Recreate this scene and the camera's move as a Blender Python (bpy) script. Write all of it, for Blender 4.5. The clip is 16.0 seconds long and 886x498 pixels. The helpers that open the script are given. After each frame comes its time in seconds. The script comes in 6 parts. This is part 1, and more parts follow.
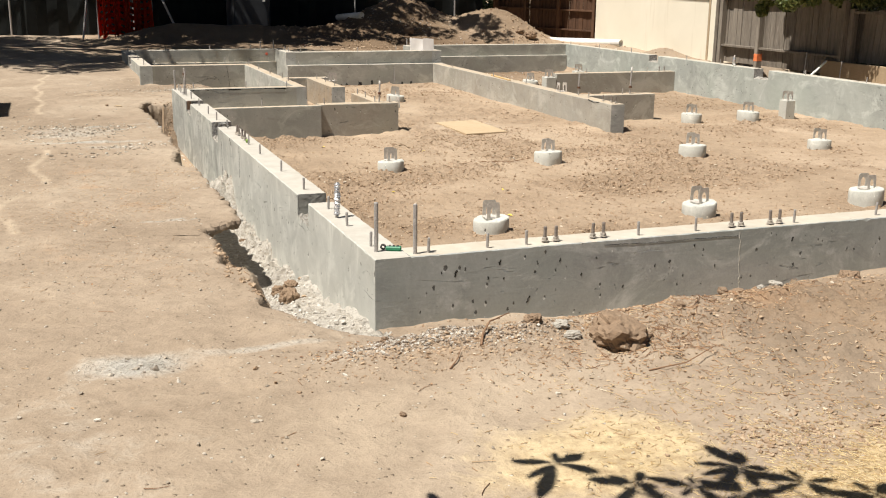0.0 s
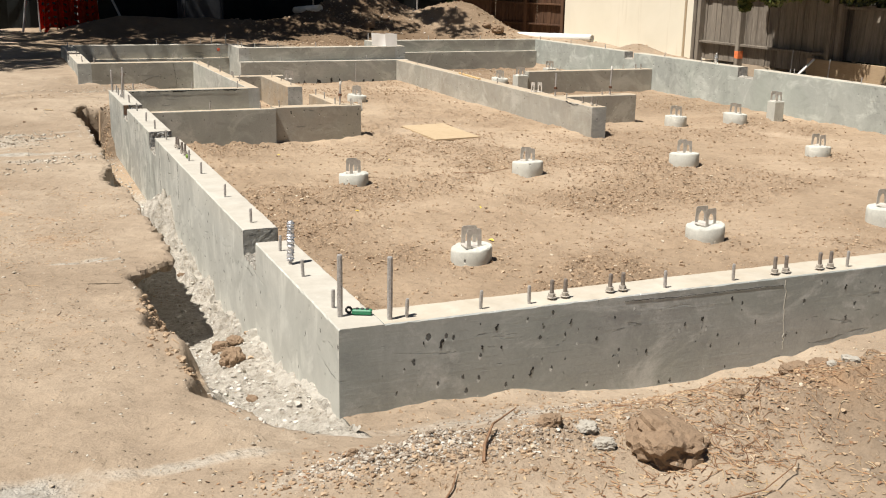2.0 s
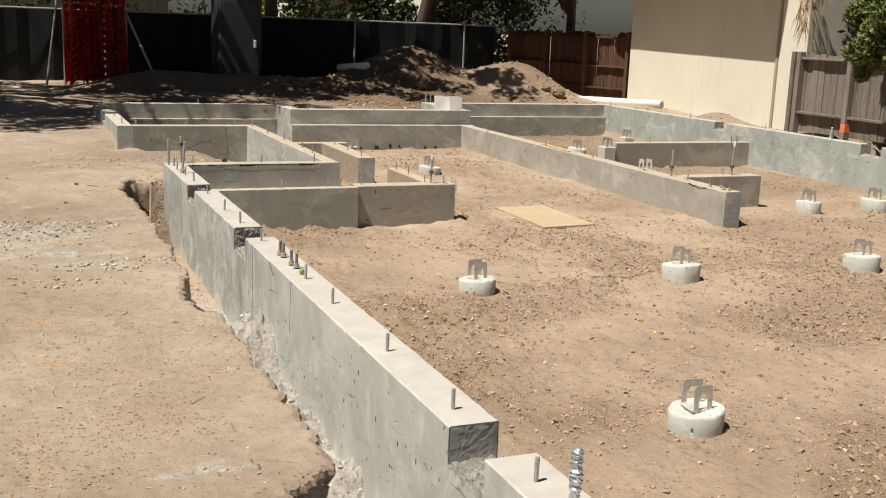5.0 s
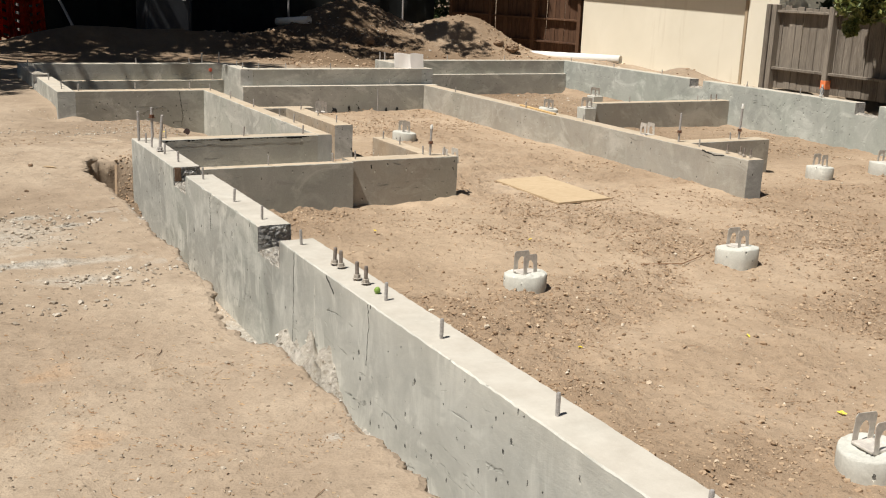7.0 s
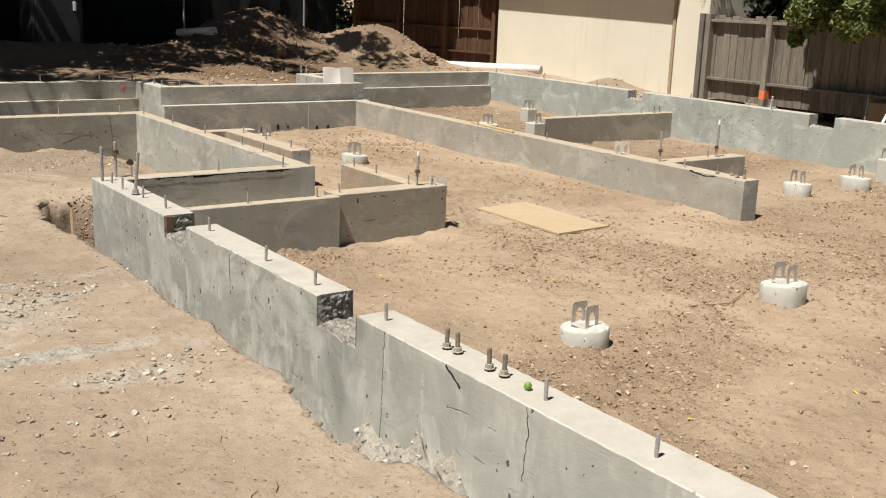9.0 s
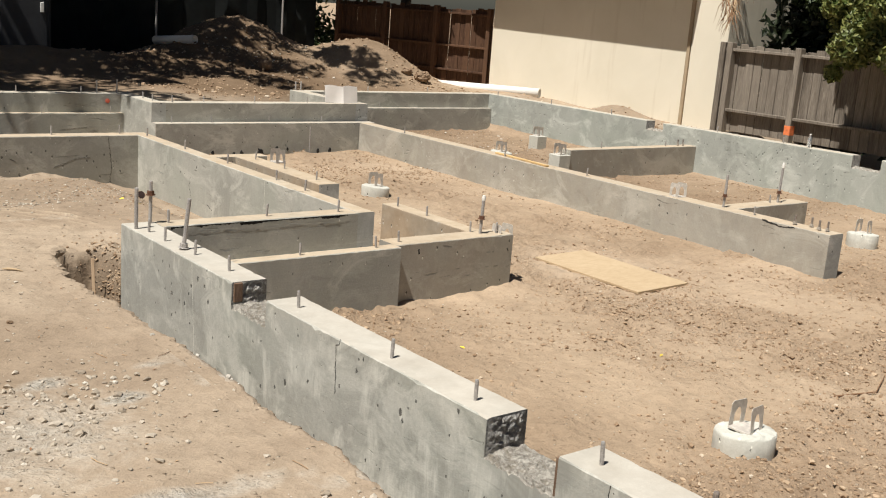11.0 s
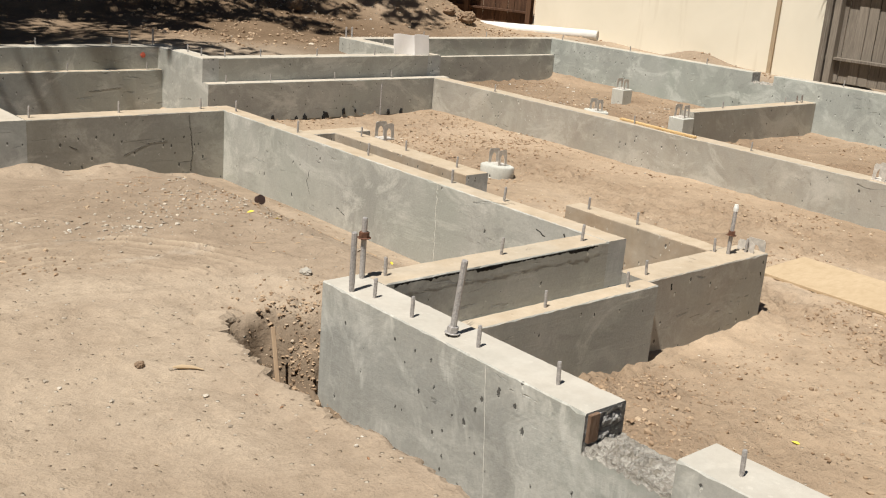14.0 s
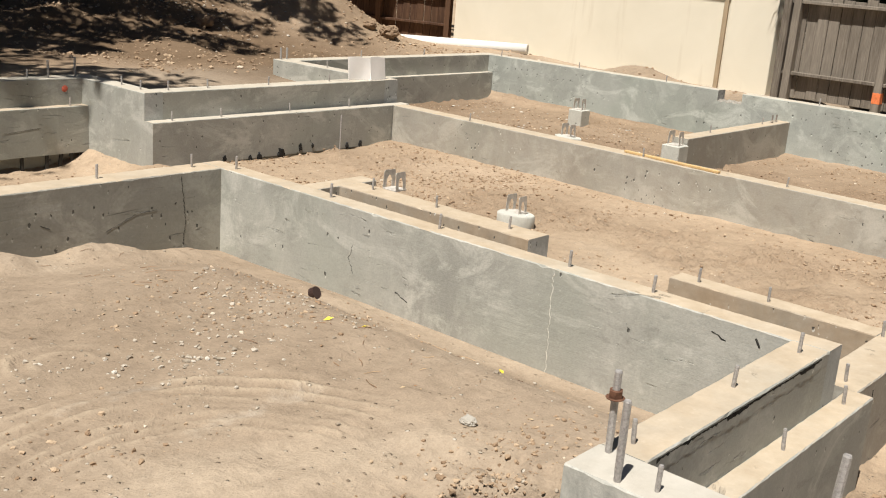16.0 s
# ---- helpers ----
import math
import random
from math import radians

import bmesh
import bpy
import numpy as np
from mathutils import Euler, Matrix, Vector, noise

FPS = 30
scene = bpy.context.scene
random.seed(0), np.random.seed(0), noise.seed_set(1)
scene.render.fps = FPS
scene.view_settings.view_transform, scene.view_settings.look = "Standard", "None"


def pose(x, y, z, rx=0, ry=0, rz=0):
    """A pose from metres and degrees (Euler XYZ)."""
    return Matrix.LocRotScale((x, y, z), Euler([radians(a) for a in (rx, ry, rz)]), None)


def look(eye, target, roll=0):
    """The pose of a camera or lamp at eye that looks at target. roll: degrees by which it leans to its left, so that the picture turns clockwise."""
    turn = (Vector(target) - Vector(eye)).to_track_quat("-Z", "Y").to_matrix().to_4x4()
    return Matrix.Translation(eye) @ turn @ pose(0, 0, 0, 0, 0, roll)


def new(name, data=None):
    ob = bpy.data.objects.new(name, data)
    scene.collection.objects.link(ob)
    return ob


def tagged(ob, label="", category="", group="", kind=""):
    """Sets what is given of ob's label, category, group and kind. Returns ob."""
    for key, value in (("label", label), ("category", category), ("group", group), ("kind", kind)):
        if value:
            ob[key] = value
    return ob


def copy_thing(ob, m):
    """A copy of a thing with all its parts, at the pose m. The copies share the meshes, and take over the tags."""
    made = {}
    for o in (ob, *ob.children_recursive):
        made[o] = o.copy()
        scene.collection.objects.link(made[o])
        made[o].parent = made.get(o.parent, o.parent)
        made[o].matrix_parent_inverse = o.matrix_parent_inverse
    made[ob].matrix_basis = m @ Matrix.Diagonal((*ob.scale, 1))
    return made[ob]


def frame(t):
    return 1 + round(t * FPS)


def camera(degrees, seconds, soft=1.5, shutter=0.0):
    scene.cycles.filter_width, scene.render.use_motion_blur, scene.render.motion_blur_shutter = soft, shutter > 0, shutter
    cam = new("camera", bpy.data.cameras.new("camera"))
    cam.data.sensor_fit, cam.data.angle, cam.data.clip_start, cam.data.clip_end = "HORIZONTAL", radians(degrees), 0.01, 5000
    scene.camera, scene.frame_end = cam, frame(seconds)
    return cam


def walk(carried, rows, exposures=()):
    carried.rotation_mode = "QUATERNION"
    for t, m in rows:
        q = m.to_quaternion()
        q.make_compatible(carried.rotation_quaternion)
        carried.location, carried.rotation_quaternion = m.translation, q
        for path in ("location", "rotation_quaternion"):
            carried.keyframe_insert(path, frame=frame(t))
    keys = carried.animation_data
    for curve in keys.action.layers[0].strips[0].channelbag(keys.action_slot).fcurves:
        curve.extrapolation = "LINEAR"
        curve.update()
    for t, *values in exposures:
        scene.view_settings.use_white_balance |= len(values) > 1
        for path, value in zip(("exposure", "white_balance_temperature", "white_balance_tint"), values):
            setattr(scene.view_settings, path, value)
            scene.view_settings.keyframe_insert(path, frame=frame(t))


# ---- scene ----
cam = camera(45.9, 16.0, soft=1.1)
PATH = [
    (0, (-0.081, 0.035, 1.998), (0.805, 2.371, 1.356), 0.7),
    (0.5, (0.052, 0.152, 1.993), (0.853, 2.514, 1.331), 1.2),
    (1, (0.163, 0.399, 1.981), (1.022, 2.728, 1.281), 1.7),
    (1.5, (0.195, 0.738, 2.009), (1.196, 3.038, 1.409), 1.6),
    (2, (0.250, 1.161, 1.988), (1.226, 3.457, 1.329), 1.0),
    (2.5, (0.266, 1.573, 1.962), (1.287, 3.845, 1.295), 2.9),
    (3, (0.243, 1.958, 1.976), (1.353, 4.199, 1.340), -0.7),
    (3.5, (0.257, 2.335, 1.975), (1.358, 4.600, 1.418), -0.3),
    (4, (0.183, 2.726, 1.960), (1.259, 4.995, 1.366), 1.3),
    (4.5, (0.104, 3.084, 1.953), (1.142, 5.364, 1.333), 1.2),
    (5, (0.036, 3.435, 1.970), (1.017, 5.762, 1.441), 2.2),
    (5.2, (-0.004, 3.598, 1.952), (0.993, 5.912, 1.400), 2.7),
    (7.3, (-0.341, 5.023, 1.962), (0.866, 7.212, 1.320), 1.5),
    (7.5, (-0.351, 5.165, 1.963), (0.872, 7.348, 1.335), 1.1),
    (8, (-0.464, 5.517, 1.966), (0.773, 7.694, 1.339), 2.7),
    (8.2, (-0.547, 5.640, 1.974), (0.762, 7.777, 1.369), 2.5),
    (10.3, (-0.864, 7.055, 2.002), (0.642, 9.051, 1.369), 2.2),
    (10.5, (-0.857, 7.214, 2.010), (0.640, 9.229, 1.411), 2.3),
    (11, (-0.873, 7.628, 2.001), (0.708, 9.585, 1.425), 4.4),
    (11.5, (-0.867, 8.011, 1.998), (0.708, 9.956, 1.374), 4.1),
    (12, (-0.841, 8.430, 1.998), (0.693, 10.415, 1.397), 4.2),
    (12.5, (-0.869, 8.846, 2.005), (0.760, 10.746, 1.378), 3.1),
    (13, (-0.831, 9.279, 1.989), (0.783, 11.184, 1.339), 2.5),
    (13.5, (-0.867, 9.733, 1.976), (0.793, 11.606, 1.351), 5.1),
    (14, (-0.877, 10.156, 1.984), (0.773, 12.000, 1.249), 4.6),
    (14.5, (-0.842, 10.618, 2.002), (0.815, 12.494, 1.378), 3.4),
    (15, (-0.876, 11.077, 1.997), (0.906, 12.824, 1.339), 3.9),
    (15.5, (-0.851, 11.544, 1.978), (0.939, 13.256, 1.260), 2.3),
    (16, (-0.886, 11.969, 1.988), (1.022, 13.557, 1.285), 4.6),
]
EXPOSURES = ((0.0, 0.53), (1.5, 0.51), (3.0, 0.44), (3.5, 0.41), (4.5, 0.33), (5.0, 0.34), (8.0, 0.34), (10.5, 0.35), (13.0, 0.34), (14.5, 0.34), (16.0, 0.41))
walk(cam, [(t, look(eye, target, roll)) for t, eye, target, roll in PATH], EXPOSURES)

K = 1.29                     # metres for one unit of the plan

# ---- light ----
SUN_AZ, SUN_EL = radians(193.0), radians(65.0)
SUN = Vector((math.cos(SUN_AZ) * math.cos(SUN_EL), math.sin(SUN_AZ) * math.cos(SUN_EL), math.sin(SUN_EL)))
world = bpy.data.worlds.new("world")
scene.world = world
world.use_nodes = True
wn = world.node_tree.nodes
sky = wn.new("ShaderNodeTexSky")
sky.sky_type, sky.sun_disc = "NISHITA", False
sky.sun_elevation, sky.sun_rotation = SUN_EL, math.atan2(SUN.x, SUN.y)
wn["Background"].inputs[1].default_value = 0.021
world.node_tree.links.new(sky.outputs[0], wn["Background"].inputs[0])
sun_data = bpy.data.lights.new("sun", "SUN")
sun_data.energy, sun_data.angle, sun_data.color = 5.0, radians(0.53), (1.0, 0.955, 0.88)
sun = new("sun", sun_data)
sun.matrix_world = look(SUN * 60, (0, 0, 0))

# ---- plan ----
TOP, LOW = 0.515, 0.335      # tops of the outer and the inner foundation walls
YARD, CRAWL = 0.37, 0.05     # ground outside and inside


def u(x, y, z=0.0):
    return Vector((x, y, z)) * K


# ---- materials ----
class Nodes:
    def __init__(self, name):
        self.mat = bpy.data.materials.new(name)
        self.mat.use_nodes = True
        self.t = self.mat.node_tree
        self.bsdf = self.t.nodes["Principled BSDF"]
        self.co = self.t.nodes.new("ShaderNodeTexCoord").outputs["Object"]

    def link(self, a, b):
        self.t.links.new(a, b)

    def scaled(self, sx, sy, sz):
        n = self.t.nodes.new("ShaderNodeMapping")
        n.inputs["Scale"].default_value = (sx, sy, sz)
        self.link(self.co, n.inputs["Vector"])
        return n.outputs[0]

    def warped(self, amount, scale):
        """The object's coordinates, pushed about by a fine noise."""
        t = self.t.nodes.new("ShaderNodeTexNoise")
        t.inputs["Scale"].default_value = scale
        self.link(self.co, t.inputs["Vector"])
        m = self.t.nodes.new("ShaderNodeVectorMath")
        m.operation = "MULTIPLY_ADD"
        self.link(t.outputs["Color"], m.inputs[0])
        m.inputs[1].default_value = (amount, amount, amount)
        self.link(self.co, m.inputs[2])
        return m.outputs[0]

    def noise(self, scale, detail=4.0, rough=0.6, vec=None, dist=0.0):
        n = self.t.nodes.new("ShaderNodeTexNoise")
        n.inputs["Scale"].default_value, n.inputs["Detail"].default_value = scale, detail
        n.inputs["Roughness"].default_value, n.inputs["Distortion"].default_value = rough, dist
        self.link(vec or self.co, n.inputs["Vector"])
        return n.outputs["Fac"]

    def voronoi(self, scale, vec=None, feature="F1", out="Distance", rand=1.0):
        n = self.t.nodes.new("ShaderNodeTexVoronoi")
        n.feature = feature
        n.inputs["Scale"].default_value, n.inputs["Randomness"].default_value = scale, rand
        self.link(vec or self.co, n.inputs["Vector"])
        return n.outputs[out]

    def step(self, fac, lo, hi, a=0.0, b=1.0):
        n = self.t.nodes.new("ShaderNodeMapRange")
        n.inputs["From Min"].default_value, n.inputs["From Max"].default_value = lo, hi
        n.inputs["To Min"].default_value, n.inputs["To Max"].default_value = a, b
        self.link(fac, n.inputs["Value"])
        return n.outputs[0]

    def math(self, op, a, b=0.5):
        n = self.t.nodes.new("ShaderNodeMath")
        n.operation = op
        for k, v in enumerate((a, b)):
            if isinstance(v, (int, float)):
                n.inputs[k].default_value = v
            else:
                self.link(v, n.inputs[k])
        return n.outputs[0]

    def ramp(self, fac, *stops):
        n = self.t.nodes.new("ShaderNodeValToRGB")
        e = n.color_ramp.elements
        while len(e) < len(stops):
            e.new(0.5)
        for el, (p, c) in zip(e, stops):
            el.position, el.color = p, (*c, 1)
        self.link(fac, n.inputs[0])
        return n.outputs[0]

    def mix(self, fac, a, b, kind="MIX"):
        n = self.t.nodes.new("ShaderNodeMix")
        n.data_type, n.blend_type = "RGBA", kind
        for s, v in ((n.inputs[0], fac), (n.inputs[6], a), (n.inputs[7], b)):
            if isinstance(v, (int, float)):
                s.default_value = v
            elif isinstance(v, tuple):
                s.default_value = (*v, 1)
            else:
                self.link(v, s)
        return n.outputs[2]

    def bump(self, height, strength=0.5, distance=0.01, prev=None):
        n = self.t.nodes.new("ShaderNodeBump")
        n.inputs["Strength"].default_value, n.inputs["Distance"].default_value = strength, distance
        self.link(height, n.inputs["Height"])
        if prev:
            self.link(prev, n.inputs["Normal"])
        return n.outputs[0]

    def done(self, color, rough=0.9, normal=None, metal=0.0, spec=0.3):
        b = self.bsdf.inputs
        if isinstance(color, tuple):
            b["Base Color"].default_value = (*color, 1)
        else:
            self.link(color, b["Base Color"])
        if isinstance(rough, (int, float)):
            b["Roughness"].default_value = rough
        else:
            self.link(rough, b["Roughness"])
        b["Metallic"].default_value, b["Specular IOR Level"].default_value = metal, spec
        if normal:
            self.link(normal, b["Normal"])
        return self.mat


def dirt_material(name, pale, mid, dark, speck=0.5):
    n = Nodes(name)
    large = n.noise(0.55, 5, 0.62, dist=0.4)
    fine = n.noise(9.0, 6, 0.7)
    grit = n.noise(70.0, 4, 0.75)
    col = n.ramp(large, (0.30, dark), (0.5, mid), (0.68, pale))
    col = n.mix(n.step(fine, 0.42, 0.66), col, n.mix(0.5, col, mid), "MIX")
    col = n.mix(0.55, col, n.ramp(grit, (0.25, (0.35, 0.33, 0.31)), (0.5, (0.5, 0.5, 0.5)), (0.8, (0.68, 0.66, 0.62))), "OVERLAY")
    cells = n.voronoi(38.0)
    tint = n.voronoi(38.0, out="Color")
    sep = n.t.nodes.new("ShaderNodeSeparateColor")
    n.link(tint, sep.inputs[0])
    pick = n.math("MULTIPLY", n.step(cells, 0.34, 0.2), n.step(sep.outputs[0], 0.86, 0.9))
    col = n.mix(n.math("MULTIPLY", pick, speck), col, n.ramp(sep.outputs[1], (0.0, (0.12, 0.085, 0.055)), (0.45, (0.3, 0.24, 0.17)), (1.0, (0.62, 0.57, 0.48))))
    bp = n.bump(fine, 0.35, 0.05)
    bp = n.bump(grit, 0.55, 0.012, bp)
    bp = n.bump(n.math("MULTIPLY", pick, 1.0), 0.5, 0.01, bp)
    return n.done(col, 0.95, bp, spec=0.1)


def concrete_material(name, tone=1.0, pits=0.5, dusty=True, bloom=False, mud=0.0, tops=((0.44, 0.385, 0.305), (0.555, 0.505, 0.425)), tint=(1.0, 0.987, 0.895)):
    n = Nodes(name)
    big = n.noise(0.9, 5, 0.62, dist=0.8)
    blotch = n.noise(3.4, 6, 0.68, dist=0.6)
    streak = n.noise(1.0, 5, 0.7, n.scaled(3.2, 3.2, 0.7), 0.6)
    grain = n.noise(75.0, 5, 0.7)
    board = n.noise(1.0, 5, 0.72, n.scaled(1.3, 1.3, 30.0), 0.2)
    c = lambda v: tuple(v * tone * k for k in tint)
    col = n.ramp(big, (0.3, c(0.29)), (0.5, c(0.36)), (0.7, c(0.43)))
    col = n.mix(n.step(blotch, 0.52, 0.68, 0, 0.6), col, c(0.52))
    col = n.mix(n.step(blotch, 0.44, 0.3, 0, 0.45), col, c(0.24))
    col = n.mix(n.step(streak, 0.56, 0.74, 0, 0.4), col, c(0.56))
    col = n.mix(n.step(board, 0.42, 0.7, 0, 0.08), col, c(0.27))
    col = n.mix(0.4, col, n.ramp(grain, (0.3, (0.38, 0.38, 0.38)), (0.7, (0.62, 0.62, 0.62))), "OVERLAY")
    col = n.mix(n.step(n.noise(0.7, 4, 0.6, dist=0.7), 0.45, 0.62, 0, 0.35), col, tuple(0.32 * tone * k for k in (0.93 * tint[0], 1.015 * tint[1], 0.955 * tint[2])))
    scuff = n.noise(1.0, 7, 0.7, n.scaled(1.7, 1.7, 2.6), 0.9)
    col = n.mix(n.math("MULTIPLY", n.step(scuff, 0.52, 0.62), n.step(grain, 0.3, 0.6, 0.4, 0.72)), col, c(0.57))
    col = n.mix(n.step(n.noise(1.0, 6, 0.72, n.scaled(1.6, 1.6, 2.6), 0.8), 0.40, 0.34, 0, 0.35), col, c(0.22))
    if mud:
        wash = n.step(n.noise(2.2, 5, 0.65, dist=0.6), 0.3, 0.65, mud * 0.5, mud)
        col = n.mix(wash, col, n.ramp(n.noise(11.0, 5, 0.7), (0.3, (0.30, 0.225, 0.15)), (0.7, (0.42, 0.33, 0.235))))
    if bloom:
        pos = n.t.nodes.new("ShaderNodeSeparateXYZ")
        n.link(n.co, pos.inputs[0])
        zone = n.step(n.math("ADD", pos.outputs[1], n.math("MULTIPLY", n.math("SUBTRACT", big, 0.5), 4.0)), 10.4, 8.6)
        # damp stain that hangs like a tongue below one notch
        wob = n.math("MULTIPLY", n.math("SUBTRACT", n.noise(5.0, 3, 0.6), 0.5), 0.12)
        away = n.math("ABSOLUTE", n.math("SUBTRACT", n.math("ADD", pos.outputs[1], wob), 7.66 * K), 0.0)
        tongue = n.step(n.math("SUBTRACT", away, n.step(pos.outputs[2], 0.12, 0.55, 0.0, 0.19)), 0.02, -0.03)
        col = n.mix(n.math("MULTIPLY", zone, 0.75), col, n.ramp(blotch, (0.3, c(0.44)), (0.5, c(0.53)), (0.7, c(0.6))))
        col = n.mix(n.math("MULTIPLY", tongue, 0.6), col, c(0.27))
        hairs = n.noise(1.0, 4, 0.7, n.scaled(26.0, 26.0, 5.0), 0.5)
        brush = n.math("MULTIPLY", n.step(n.noise(1.0, 4, 0.6, n.scaled(3.0, 3.0, 2.4), 1.4), 0.52, 0.62), n.step(hairs, 0.36, 0.62, 0.15, 0.75))
        col = n.mix(brush, col, c(0.64))
    # ragged air holes, taller than wide: shade painted inside, lit lower rim painted pale
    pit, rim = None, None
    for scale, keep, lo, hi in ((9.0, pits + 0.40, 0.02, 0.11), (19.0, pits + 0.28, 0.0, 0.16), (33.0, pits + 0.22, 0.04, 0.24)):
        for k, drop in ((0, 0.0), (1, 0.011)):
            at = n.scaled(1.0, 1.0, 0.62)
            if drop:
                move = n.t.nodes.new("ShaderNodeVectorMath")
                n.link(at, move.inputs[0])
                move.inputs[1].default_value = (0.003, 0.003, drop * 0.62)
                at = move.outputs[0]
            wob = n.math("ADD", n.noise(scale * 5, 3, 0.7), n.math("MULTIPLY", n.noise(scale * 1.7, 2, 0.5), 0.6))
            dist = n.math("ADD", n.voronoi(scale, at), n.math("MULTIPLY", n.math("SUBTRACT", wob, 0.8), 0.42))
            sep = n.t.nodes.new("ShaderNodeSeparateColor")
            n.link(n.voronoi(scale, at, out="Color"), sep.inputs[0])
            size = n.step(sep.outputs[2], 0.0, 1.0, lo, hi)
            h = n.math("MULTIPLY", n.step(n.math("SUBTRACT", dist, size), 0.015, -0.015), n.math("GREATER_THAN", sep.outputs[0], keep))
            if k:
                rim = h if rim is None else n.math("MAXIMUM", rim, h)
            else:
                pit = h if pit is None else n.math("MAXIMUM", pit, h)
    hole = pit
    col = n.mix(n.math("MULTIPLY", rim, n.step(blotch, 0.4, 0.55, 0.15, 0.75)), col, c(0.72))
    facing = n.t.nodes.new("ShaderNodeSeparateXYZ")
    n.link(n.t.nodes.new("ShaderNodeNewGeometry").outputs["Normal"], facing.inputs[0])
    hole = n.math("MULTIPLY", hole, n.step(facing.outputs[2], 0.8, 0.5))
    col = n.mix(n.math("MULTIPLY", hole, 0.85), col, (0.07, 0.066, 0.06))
    if dusty:
        geo = n.t.nodes.new("ShaderNodeNewGeometry")
        nz = n.t.nodes.new("ShaderNodeSeparateXYZ")
        n.link(geo.outputs["Normal"], nz.inputs[0])
        dust = n.math("MULTIPLY", n.step(nz.outputs[2], 0.75, 0.95), n.step(n.noise(2.6, 5, 0.65), 0.25, 0.6, 0.6, 1.0))
        col = n.mix(dust, col, n.ramp(n.noise(7.0, 6, 0.7), (0.3, tops[0]), (0.7, tops[1])))
    drag = n.math("MULTIPLY", n.step(n.noise(1.0, 5, 0.65, n.scaled(3.5, 3.5, 20.0), 1.2), 0.635, 0.68), n.step(n.noise(1.4, 3, 0.6), 0.48, 0.58))
    col = n.mix(n.math("MULTIPLY", drag, 0.45), col, c(0.15))
    bp = n.bump(board, 0.16, 0.008)
    bp = n.bump(n.math("SUBTRACT", 1.0, drag), 0.8, 0.012, bp)
    bp = n.bump(grain, 0.3, 0.004, bp)
    bp = n.bump(n.math("SUBTRACT", 1.0, hole), 1.0, 0.015, bp)
    return n.done(col, n.step(big, 0.3, 0.7, 0.92, 0.78), bp, spec=0.2)


def broken_material(name, a, b, c):
    """The rough face where concrete was broken or cast against foam: dark matrix with pale stones."""
    n = Nodes(name)
    f, g = n.noise(26.0, 6, 0.75, dist=0.8), n.noise(90.0, 4, 0.7)
    col = n.ramp(f, (0.36, a), (0.5, b), (0.62, c))
    sep = n.t.nodes.new("ShaderNodeSeparateColor")
    n.link(n.voronoi(55.0, out="Color"), sep.inputs[0])
    stone = n.math("MULTIPLY", n.step(n.voronoi(55.0), 0.4, 0.28), n.math("GREATER_THAN", sep.outputs[0], 0.7))
    col = n.mix(n.math("MULTIPLY", stone, 0.7), col, c)
    bp = n.bump(f, 1.0, 0.03)
    bp = n.bump(stone, 0.8, 0.01, bp)
    return n.done(col, 0.95, n.bump(g, 0.8, 0.008, bp), spec=0.1)


def wood_material(name, a, b, c, scale=(3.0, 3.0, 0.5), rough=0.85):
    n = Nodes(name)
    info = n.t.nodes.new("ShaderNodeObjectInfo")
    grain = n.noise(6.0, 6, 0.7, n.scaled(*[s * 3 for s in scale]), 0.3)
    big = n.noise(1.3, 3, 0.6)
    col = n.ramp(grain, (0.25, a), (0.5, b), (0.75, c))
    streak = n.noise(1.0, 5, 0.7, n.scaled(9.0, 9.0, 0.55), 0.3)
    col = n.mix(n.step(streak, 0.52, 0.66, 0, 0.75), col, a)
    col = n.mix(n.step(streak, 0.42, 0.3, 0, 0.6), col, c)
    col = n.mix(n.step(big, 0.4, 0.7, 0, 0.4), col, a)
    col = n.mix(n.step(info.outputs["Random"], 0, 1, 0, 0.35), col, c)
    return n.done(col, rough, n.bump(grain, 0.5, 0.006), spec=0.2)


def plain_material(name, color, rough=0.6, metal=0.0, var=0.15, scale=18.0, spec=0.4):
    n = Nodes(name)
    f = n.noise(scale, 5, 0.65)
    lo = tuple(v * (1 - var) for v in color)
    hi = tuple(min(1.0, v * (1 + var)) for v in color)
    return n.done(n.ramp(f, (0.3, lo), (0.7, hi)), n.step(f, 0.3, 0.7, max(0.05, rough - 0.1), min(1, rough + 0.1)), n.bump(f, 0.15, 0.003), metal, spec)


def leaf_material(name, a, b):
    n = Nodes(name)
    g = n.t.nodes.new("ShaderNodeNewGeometry")
    n.bsdf.inputs["Transmission Weight"].default_value = 0.0
    col = n.ramp(g.outputs["Random Per Island"], (0.0, a), (1.0, b))
    return n.done(col, 0.5, None, spec=0.4)


